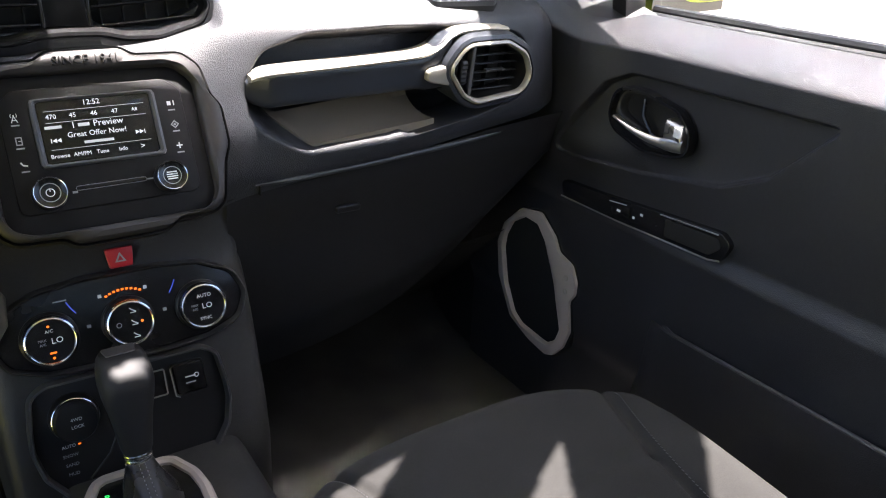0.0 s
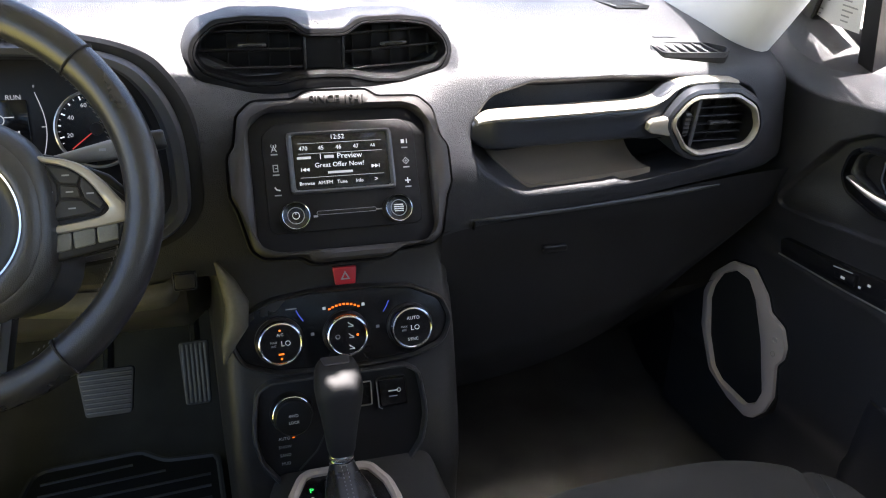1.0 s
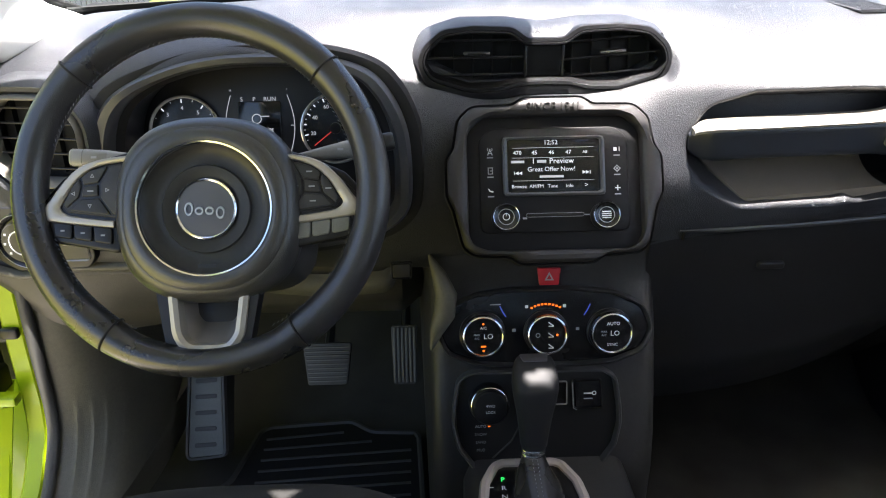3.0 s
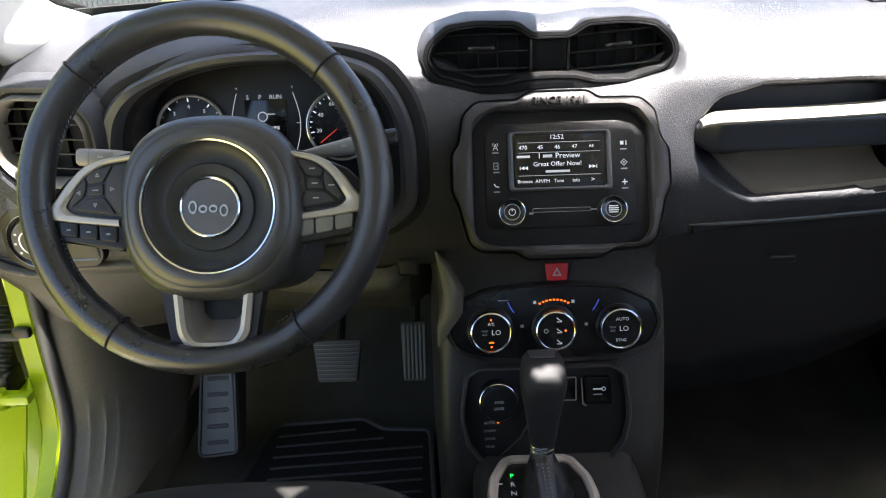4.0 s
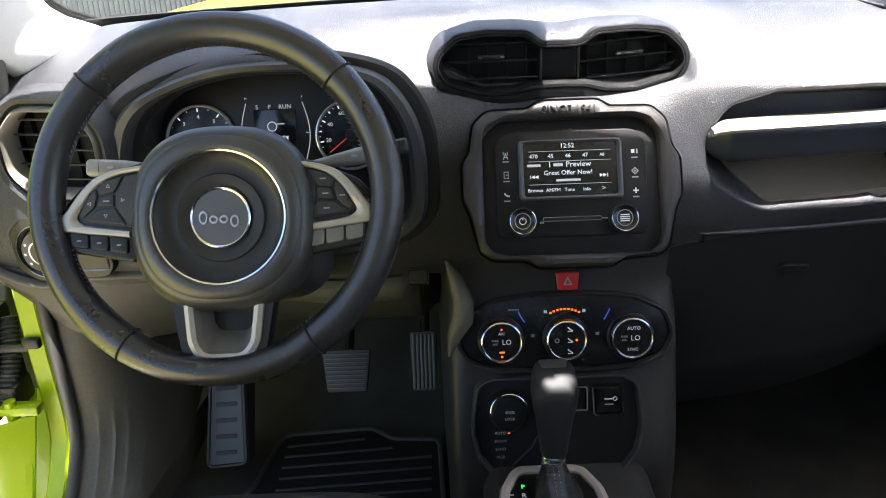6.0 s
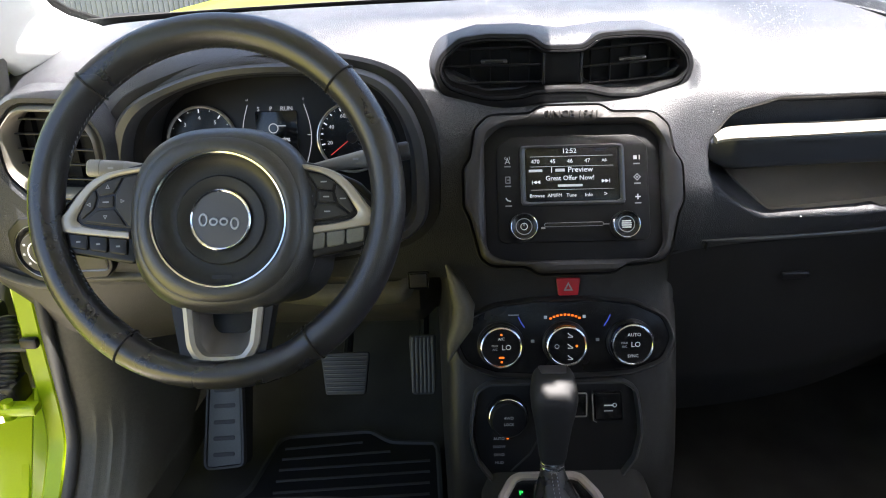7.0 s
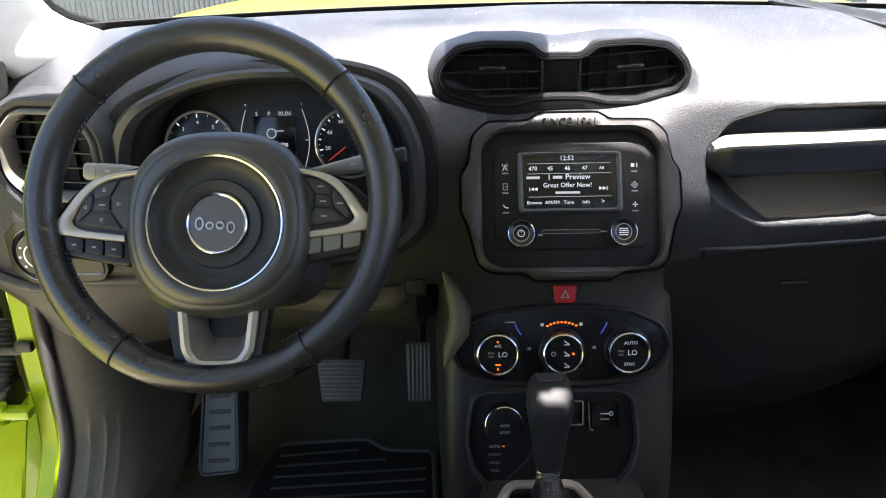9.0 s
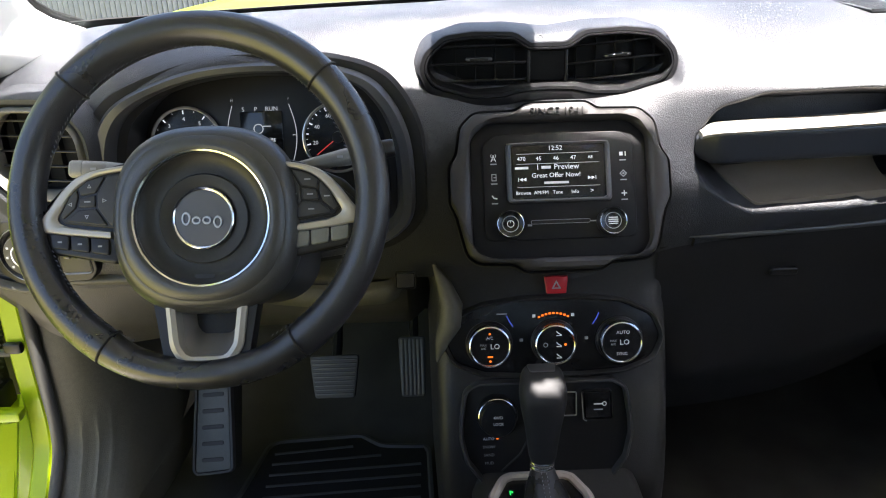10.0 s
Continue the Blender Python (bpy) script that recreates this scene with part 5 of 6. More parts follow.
def center_vents():
    p = thing("center_air_vents", "pair of black air vents in a raised pod on the dashboard", "air vent", tilted(-0.004, 0.081, 0.7330, 4))
    rim = fillet(mirrored([(0, 0.0185), (0.024, 0.0185), (0.042, 0.032), (0.090, 0.034), (0.125, 0.030), (0.146, 0.012), (0.152, -0.006), (0.140, -0.022), (0.092, -0.036), (0.055, -0.035), (0.030, -0.029), (0, -0.028)]), 0.016, 6)
    out = fillet(mirrored([(0, 0.041), (0.050, 0.047), (0.105, 0.047), (0.150, 0.034), (0.169, 0.002), (0.159, -0.034), (0.110, -0.054), (0.050, -0.052), (0, -0.046)]), 0.03, 6)
    part("pod", hoop(out, rim, [(0, -0.044), (0.15, -0.024), (0.35, -0.008), (0.6, 0.002), (0.8, 0.007), (0.95, 0.008), (1, 0.005), (1, -0.004)], 220), M_DASH, p, "grained pod round the vents")
    chin = [(x, y - 0.009 * smooth01((-0.008 - y) / 0.016)) for x, y in grown(resample(rim, 140), 0.0065)]
    part("rim", hoop(chin, grown(resample(rim, 140), -0.0035), [(0, -0.006), (0, 0.0080), (0.12, 0.0100), (0.55, 0.0105), (0.62, 0.0092), (0.68, 0.0115), (0.86, 0.0115), (1, 0.002)], 220), M_RIM, p, "satin black rim")
    throat = grown(resample(rim, 140), -0.0032)
    part("throat", hoop(throat, grown(throat, -0.002), [(0, 0.003), (1, -0.002), (1, -0.034)], 220), M_VENT, p, "black throat")
    part("vent_back", slab(grown(resample(rim, 100), -0.003), -0.045, -0.030, 0.001), M_VENT, p)
    part("center_post", slab([(-0.022, 0.016), (0.022, 0.016), (0.022, -0.026), (-0.022, -0.026)], -0.034, -0.014, 0.001), M_VENT, p)
    for sg in (-1, 1):
        part("post_edge", boxed((sg * 0.023, -0.004, -0.004), (0.003, 0.040, 0.006), 0.001), M_TRIM, p)
        x0, x1 = sorted((sg * 0.026, sg * 0.147))
        louvres(p, x0, x1, -0.031, 0.031, 3, 5, (sg * 0.084, 0.006), -0.009, 4.0 * (sg > 0))
    for x in (-0.0095, 0.0095):
        bm = bmesh.new()
        for dx in (-0.0028, 0.0028):
            box(bm, (x + dx, 0, 0), (0.0024, 0.010, 0.0012), 0.0004)
        box(bm, (x, 0, 0), (0.0050, 0.0026, 0.0012))
        part("raised_mark", bm, M_DASH, p, m=pose(0, 0.0315, -0.0042, -60))


center_vents()



from mathutils.bvhtree import BVHTree


def recess_mat():
    """The liner on the floor of the recess, rising to the back; bounced light lifts its grey."""
    h = thing("recess_liner", "grey-brown rubber liner on the dashboard recess floor, bounced light in its colour", "liner")
    pad = next(o for o in dashboard.children if o.name.startswith("dashboard_pad")).data
    floor_tree = BVHTree.FromPolygons([v.co for v in pad.vertices], [f.vertices for f in pad.polygons])
    rows = []
    for k in np.linspace(0, 1, 13):
        row = []
        for f in np.linspace(0, 1, 33):
            x = 0.205 + 0.020 * (1 - k) ** 2 + 0.205 * f + k * 0.010 * f
            y = 0.020 + 0.006 * f + 0.030 * (1 - k) * (1 - smooth01(f / 0.15)) + k * (0.062 + 0.008 * f)
            hit = floor_tree.ray_cast(Vector((x, y, 0.612)), Vector((0, 0, -1)))[0]
            row.append((x, y, max(hit.z + 0.003 if hit else 0, 0.5615 + 0.014 * f + 0.030 * k * k)))
        rows.append(row)
    bm = bmesh.new()
    loops = [[(x, y, z - 0.016) for x, y, z in r] + [q for q in reversed(r)] for r in rows]
    part("liner", strip(bm, loops, caps=(True, True)), M_LINER, h)


recess_mat()
# lighter plastic stands in for sky light caught along the seam
ledge = [(0.170 + 0.38 * t, 0.0220 + 0.007 * t * t, 0.5205 + 0.0195 * t ** 1.5) for t in np.linspace(0, 1, 16)]
part("seam_ledge", tube(ledge, lambda t: 0.0012 + 0.0026 * min(1, 8 * t, 8 * (1 - t)), 10), M_SATIN, dashboard, "soft seam over the glove box, sky light in its colour")


def passenger_handle():
    """The bar across the recess, which flows into the housing of the side vent."""
    h = thing("grab_handle", "charcoal grab handle bar across the storage recess", "grab handle")
    path, rad = [], []
    for t in np.linspace(0, 1, 30):
        x = 0.168 + 0.272 * t
        path.append((x, 0.024 + 0.018 * smooth01((0.10 - t) / 0.10), 0.6370 + 0.0060 * t))
    bm, rows = bmesh.new(), []
    for i, (x, y, z) in enumerate(path):
        t = i / 29
        near = math.sqrt(max(0.25, 1 - ((0.07 - t) / 0.07) ** 2)) if t < 0.07 else 1.0
        e = (0.0225 + 0.016 * smooth01((t - 0.83) / 0.17)) * near
        d = 0.020 * (0.6 + 0.4 * near)
        up = 0.012 * smooth01((t - 0.86) / 0.14)
        rows.append([(x, y + a + 0.22 * (0.6 * e - b) * (a < 0), z + up + b) for a, b in oval(d, e, 28, power=4.5)])
    part("bar", strip(bm, rows, caps=(True, True)), M_BAR, h)
    # bright strip along the top of the bar, climbing over the vent's ring
    line = [(0.171, 0.6520), (0.19, 0.6585), (0.30, 0.6625), (0.38, 0.6655), (0.405, 0.6690), (0.424, 0.6770), (0.438, 0.6880), (0.456, 0.6945), (0.490, 0.6960), (0.530, 0.6935)]
    q = np.linspace(0, len(line) - 1, 60)
    lx, lz = spline(range(len(line)), [p[0] for p in line], q), spline(range(len(line)), [p[1] for p in line], q)
    rows = []
    for i, (x, z) in enumerate(zip(lx, lz)):
        w = 0.35 + 0.65 * smooth01(i / 8)
        rows.append([(x, 0.022 - 0.019 * w, z - 0.004), (x, 0.022 - 0.0215 * w, z - 0.0005), (x, 0.022 - 0.018 * w, z + 0.0022), (x, 0.022 + 0.016 * w, z + 0.0040), (x, 0.022 + 0.019 * w, z + 0.001), (x, 0.022 + 0.019 * w, z - 0.006)])
    part("top_strip", strip(bmesh.new(), rows, caps=(True, True)), M_SILVER, h, "satin silver top strip")
    # housing of the vent
    ring_o = fillet([(0.434, 0.652), (0.455, 0.6815), (0.524, 0.6825), (0.560, 0.664), (0.577, 0.630), (0.563, 0.602), (0.483, 0.5935), (0.459, 0.6065), (0.434, 0.640)], 0.034, 8)
    body = grown(resample(ring_o, 120), 0.010)
    to = pose(0, 0.003, 0.638) @ pose(0, 0, 0, 98) @ pose(0, -0.638, 0)
    part("housing", hoop(body, resample(ring_o, 120), [(0, -0.05), (0, -0.006), (0.3, 0.004), (0.8, 0.006), (1, 0.002), (1, -0.01)], 160), M_BAR, h, m=to)
    v = thing("side_air_vent", "octagonal black air vent with a silver ring", "air vent", to, "side air vents")
    inn = grown(resample(ring_o, 120), -0.0068)
    part("ring", hoop(resample(ring_o, 120), inn, [(0, -0.004), (0.05, 0.006), (0.5, 0.009), (0.9, 0.006), (1, -0.002)], 160), M_SILVER, v, "satin silver ring")
    part("vent_wall", hoop(inn, grown(inn, -0.0012), [(0, -0.001), (0.5, 0.001), (1, -0.034)], 120), M_TRIM, v)
    clip = fillet([(0.401, 0.645), (0.406, 0.649), (0.438, 0.653), (0.444, 0.640), (0.438, 0.624), (0.408, 0.630), (0.401, 0.634)], 0.005)
    part("ring_clip", slab(clip, -0.03, 0.0045, 0.0035), M_SILVER, v, "silver clip on the handle bar")
    part("vent_back", slab(grown(resample(ring_o, 100), -0.004), -0.05, -0.034, 0.001), M_HOLE, v)
    part("post", boxed((0.473, 0.638, -0.006), (0.006, 0.074, 0.014), 0.002), M_GUNMETAL, v)
    part("thumbwheel", boxed((0.4615, 0.638, -0.006), (0.010, 0.034, 0.012), 0.003), M_GUNMETAL, v, "ribbed thumbwheel")
    for k in range(5):
        part("wheel_rib", boxed((0.4615, 0.626 + 0.006 * k, 0.001), (0.009, 0.0016, 0.002)), M_TRIM, v)
    louvres(v, 0.477, 0.556, 0.603, 0.675, 6, 3, (0.514, 0.638))


passenger_handle()


def demister(x, y, z, turn):
    d = thing("side_demister", "small slanted demister grille in the dashboard top", "grille", pose(x, y, z, 0, 0, turn) @ pose(0, 0, 0, 16))
    o = fillet([(-0.045, 0.016), (0.045, 0.016), (0.075, 0.000), (0.060, -0.018), (-0.030, -0.018)], 0.008)
    part("frame", hoop(o, fillet([(-0.041, 0.013), (0.043, 0.013), (0.068, 0.0), (0.057, -0.015), (-0.028, -0.015)], 0.007), [(0, -0.004), (0.2, 0.003), (0.8, 0.003), (1, -0.012)], 100), M_DASH, d)
    part("well", slab(o, -0.012, -0.004, 0.0005), M_HOLE, d)
    for k in range(6):
        xx = -0.028 + 0.0145 * k
        bm = box(bmesh.new(), (0, 0, 0), (0.0025, 0.034, 0.006), m=Matrix.Translation((xx, -0.001, -0.001)) @ Matrix.Rotation(radians(28), 4, "Z"))
        part("slat", bm, M_DASH, d)


demister(0.468, 0.056, 0.7285, -8)


def defroster():
    d = thing("defroster_grille", "long fine-toothed defroster grille beside the windscreen", "grille")
    def at(t):
        return 0.382 + 0.075 * t, 0.375 - 0.205 * t, 0.7790 - 0.003 * t - 0.0095 * t * t
    part("well", grid(lambda u, v: (at(u)[0] + 0.052 * (v - 0.5), at(u)[1], at(u)[2] + 0.0015), np.linspace(0, 1, 20), (0, 1), thick=0.003), M_HOLE, d)
    bm = bmesh.new()
    for k in range(62):
        x, y, z = at(k / 61)
        box(bm, (x, y, z + 0.003), (0.052, 0.0016, 0.004))
    for w in (-0.026, 0.026):
        tube([(at(t)[0] + w, at(t)[1], at(t)[2] + 0.003) for t in np.linspace(0, 1, 20)], 0.0020, 6, bm=bm)
    tagged(part("teeth", bm, M_DASH, d), kind="stuff")


defroster()
bm = bmesh.new()
for k in range(6):
    box(bm, (0.428 + 0.0046 * k, 0.0535 - 0.0013 * k, 0.0), (0.0030, 0.0075 if k != 3 else 0.004, 0.0012), 0.0004)
part("raised_mark", bm, M_DASH, dashboard, m=pose(0, 0.004, 0.7445, 0))


def passenger_door_fittings():
    # handle: dark cup, black rim, silver lever with a bright lock block
    h = thing("inner_door_pull", "silver inner door handle in a black recess", "door handle", pose(0.690, 0, 0, 90, 0, -90))

    def yz(pts):
        return [(-y, z) for y, z in pts]
    rim = fillet(yz([(-0.048, 0.572), (-0.057, 0.613), (-0.105, 0.617), (-0.178, 0.603), (-0.200, 0.576), (-0.199, 0.552), (-0.182, 0.542), (-0.120, 0.536), (-0.062, 0.552)]), 0.035, 7)
    part("rim", hoop(grown(resample(rim, 90), 0.003), grown(resample(rim, 90), -0.003), [(0, -0.01), (0.2, 0.004), (0.8, 0.004), (1, -0.012)], 130), M_GLOSS, h, "gloss black rim")
    rows = []
    for t in np.linspace(0, 1, 18):
        y = -0.062 - 0.130 * t
        z = 0.572 - 0.022 * math.sin(math.pi * min(1, t * 1.25) * 0.5) + 0.010 * t
        hh = 0.0024 + 0.0045 * smooth01(t * 1.1) + 0.003 * smooth01((t - 0.65) / 0.25)
        rows.append([(-y, z + b, 0.002 + a + 0.006 * math.sin(math.pi * t)) for a, b in oval(0.006, hh, 16, power=2.6)])
    part("lever", strip(bmesh.new(), rows, caps=(True, True)), M_STEEL, h, "satin silver lever")
    part("cup", slab(grown(resample(rim, 90), -0.004), -0.040, -0.024, 0.001), M_HOLE, h)
    lock = fillet([(0.159, 0.5925), (0.190, 0.588), (0.1925, 0.563), (0.157, 0.561)], 0.004)
    part("lock_block", slab(lock, -0.012, 0.009, 0.006), M_STEEL, h, "satin chrome lock tab")
    part("lock_window", boxed((0.184, 0.578, 0.0090), (0.013, 0.014, 0.0012), 0.0004), M_WHITE, h)
    part("lock_window", boxed((0.165, 0.580, 0.0090), (0.008, 0.014, 0.0012), 0.0004), M_GUNMETAL, h)
    part("cup_rib", tube([(0.100, 0.603, -0.014), (0.104, 0.580, -0.010), (0.125, 0.560, -0.008), (0.150, 0.554, -0.008)], 0.003, 8), M_GLOSS, h)

    # switch strip on the armrest
    s = thing("window_switch_panel", "gloss black window switch strip with pull pocket", "switch panel", pose(0.682, 0, 0, 90, 0, -90))
    strip_o = fillet([(-0.030, 0.447), (0.060, 0.452), (0.180, 0.462), (0.282, 0.470), (0.299, 0.458), (0.286, 0.430), (0.265, 0.426), (0.150, 0.422), (-0.020, 0.420)], 0.009, 4)
    part("plate", slab(resample(strip_o, 110), -0.012, 0.002, 0.001), M_GLOSS, s)
    part("bright_edge", tube([(-0.025, 0.4205, 0.0022), (0.10, 0.4215, 0.0024), (0.20, 0.4255, 0.0026), (0.268, 0.4275, 0.0022), (0.286, 0.432, 0.002)], 0.0013, 8), M_STEEL, s, "thin bright edge")
    part("pull_pocket", slab(fillet([(0.190, 0.456), (0.278, 0.462), (0.286, 0.450), (0.268, 0.434), (0.190, 0.431)], 0.006), 0.001, 0.0028, 0.0008), M_HOLE, s, "dark pull pocket")
    part("pocket_edge", tube([(0.180, 0.4605, 0.003), (0.235, 0.4640, 0.003), (0.278, 0.4670, 0.003)], 0.0011, 8), M_STEEL, s)
    part("window_switch", boxed((0.108, 0.443, 0.004), (0.036, 0.017, 0.006), 0.002), M_GLOSS, s)
    part("switch_edge", tube([(0.086, 0.450, 0.0072), (0.120, 0.454, 0.0072)], 0.0008, 6), M_GREY, s)
    for x, z, w in ((0.106, 0.441, 0.007), (0.132, 0.438, 0.004), (0.146, 0.447, 0.005)):
        part("switch_print", boxed((x, z, 0.0074 if x < 0.125 else 0.0024), (w, 0.0035, 0.0005)), M_WHITE, s, smooth=False)

    # speaker with its silver surround
    k = thing("door_speaker", "oblong door speaker in a notched silver surround", "loudspeaker", pose(0.676, 0, 0, 90, 0, -90) @ pose(0, 0, 0, 0, 0, 0))
    o = fillet([(-0.172, 0.285), (-0.156, 0.328), (-0.114, 0.368), (-0.062, 0.378), (-0.022, 0.349), (-0.008, 0.326), (0.026, 0.316), (0.040, 0.290), (0.040, 0.268), (0.028, 0.250), (0.038, 0.197), (0.026, 0.161), (0.004, 0.134), (-0.014, 0.126), (-0.060, 0.132), (-0.119, 0.153), (-0.162, 0.222)], 0.012, 4)
    i = fillet([(-0.152, 0.278), (-0.149, 0.304), (-0.133, 0.335), (-0.100, 0.356), (-0.066, 0.354), (-0.046, 0.330), (-0.016, 0.267), (0.012, 0.190), (0.004, 0.166), (-0.016, 0.150), (-0.086, 0.154), (-0.109, 0.167), (-0.136, 0.214)], 0.012, 4)
    part("surround_gap", slab(grown(resample(o, 110), 0.0035), -0.02, -0.001, 0.001), M_HOLE, k)
    part("surround", hoop(o, i, [(0, -0.002), (0.04, 0.004), (0.25, 0.0065), (0.8, 0.0065), (0.95, 0.003), (1, -0.010)], 200), M_SILVER_LIT, k, "satin silver surround")
    part("grille", slab(grown(resample(i, 100), 0.001), -0.012, -0.006, 0.001), M_HOLE, k, "fine black grille")
    for x, z in ((0.014, 0.292), (0.016, 0.268)):
        part("raised_mark", lathe([(0.0038, 0.0064), (0.0044, 0.0074), (0.0052, 0.0064)], 18), M_SILVER, k, m=Matrix.Translation((x + 0.004, z, 0)))
    # map pocket
    p = thing("door_pocket", "moulded black map pocket low on the door", "door pocket")
    def f(u, v):
        y = -0.175 - 0.96 * u
        top = 0.300 + 0.022 * u
        return (0.670 + 0.01 * smooth01((v - 0.7) / 0.3) - 0.006 * math.sin(math.pi * v) + 0.03 * smooth01((0.05 - u) / 0.05), y, top * (1 - v) + 0.05 * v)
    part("pocket_wall", grid(f, np.linspace(0, 1, 30), np.linspace(0, 1, 12), thick=0.006), M_DOOR, p)
    # lighter than the wall: light caught on the edge, put into the colour
    part("pocket_lip", tube([f(t, 0) for t in np.linspace(0.02, 1, 20)], 0.0026, 8), M_SATIN, p)


passenger_door_fittings()


def quarter_window():
    """Ahead of the door glass: black sail, post and small fixed pane with a price sheet on the inside."""
    q = thing("quarter_window", "small fixed window with a white printed sheet behind black posts", "window")
    part("post", strip(bmesh.new(), [[(0.752 - 0.10 * t + a, 0.008 - 0.02 * t + b, 0.690 + 0.55 * t) for a, b in ((-0.010, -0.014), (0.030, -0.014), (0.030, 0.014), (-0.010, 0.014))] for t in (0, 0.5, 1)], caps=(True, True)), M_TRIM, q)
    part("sail", strip(bmesh.new(), [[(0.750 - 0.10 * t + a, y, 0.700 + 0.5 * t) for a, y in ((0, 0.158 - 0.24 * t), (0.012, 0.158 - 0.24 * t), (0.012, 0.205 - 0.38 * t), (0, 0.205 - 0.38 * t))] for t in (0, 0.5, 1)], caps=(True, True)), M_PANEL, q)
    front, rear = ([(0.756, 0.780), (0.728, 0.757), (0.700, 0.728), (0.680, 0.696), (0.668, 0.650)], [(0.778, 0.703), (0.752, 0.695), (0.724, 0.684), (0.704, 0.674), (0.698, 0.645)])
    def base(u, v):
        p, q = ([float(spline(range(5), [c[k] for c in e], 4 * v)) for k in (0, 1)] for e in (front, rear))
        w = smooth01(u)
        return (p[0] + (q[0] - p[0]) * w, 0.185 - 0.255 * u, p[1] + (q[1] - p[1]) * w)
    part("sail_base", grid(base, np.linspace(0, 1, 24), np.linspace(0, 1, 16), thick=0.004), M_DOOR, q, "sloping black base of the window")
    part("pane_frame", boxed((0.762, 0.078, 0.729), (0.010, 0.150, 0.046), 0.002), M_TRIM, q, "black lower frame of the pane")
    g = part("pane", grid(lambda u, v: (0.760 - 0.10 * v, 0.15 - 0.17 * u, 0.735 + 0.44 * v), (0, 1), (0, 1), thick=0.003), M_GLASS, q)
    g.visible_shadow = False


quarter_window()


def price_sheet():
    s = thing("window_sheet", "white printed sheet taped inside the small side window", "paper sheet", pose(0.750, 0.094, 0.752, 90, 0, -90) @ pose(0, 0, 0, 11.5) @ pose(0, 0, 0, 0, 0, -7))
    part("paper", slab([(-0.058, 0), (0.050, 0), (0.050, 0.078), (-0.058, 0.078)], 0, 0.0004, 0.0001), M_WHITE, s, smooth=False)
    random.seed(4)
    for j in range(9):
        for x0, n in ((-0.045, 1), (0.012, 1)):
            w = random.uniform(0.012, 0.034)
            part("printed_bar", boxed((x0 + w / 2, 0.010 + 0.0075 * j, 0.0005), (w, 0.0022, 0.0002)), M_GREY, s, smooth=False)
    part("printed_block", boxed((-0.022, 0.062, 0.0005), (0.014, 0.010, 0.0002)), M_TRIM, s, smooth=False)


price_sheet()


def door_mirror():
    m = thing("door_mirror", "outside door mirror in a grey-green housing", "door mirror", pose(1.00, 0.075, 0.792, 0, 0, 8))
    rows = []
    for y, k in ((0.07, 0.45), (0.055, 0.75), (0.02, 0.95), (-0.02, 1.0), (-0.03, 0.96)):
        rows.append([(x * k, y, z * k) for x, z in oval(0.120, 0.085, 40, power=3.4)])
    part("housing", strip(bmesh.new(), rows, caps=(True, True)), M_LIME, m, "lime painted housing")
    part("bezel", hoop(oval(0.116, 0.082, 60, power=3.4), oval(0.108, 0.074, 60, power=3.4), [(0, 0.028), (0.3, 0.036), (1, 0.030)], 80), M_TRIM, m, m=pose(0, 0, 0, 90))
    part("mirror", slab(oval(0.108, 0.074, 60, power=3.4), 0.026, 0.031, 0.0005), M_MIRROR, m, "mirror glass", m=pose(0, 0, 0, 90))
    part("arm", strip(bmesh.new(), [[(x0, y, z) for y, z in ((-0.02, -0.10), (0.05, -0.10), (0.05, -0.06), (-0.02, -0.06))] for x0 in (-0.17, 0.04)], caps=(True, True)), M_TRIM, m)


door_mirror()


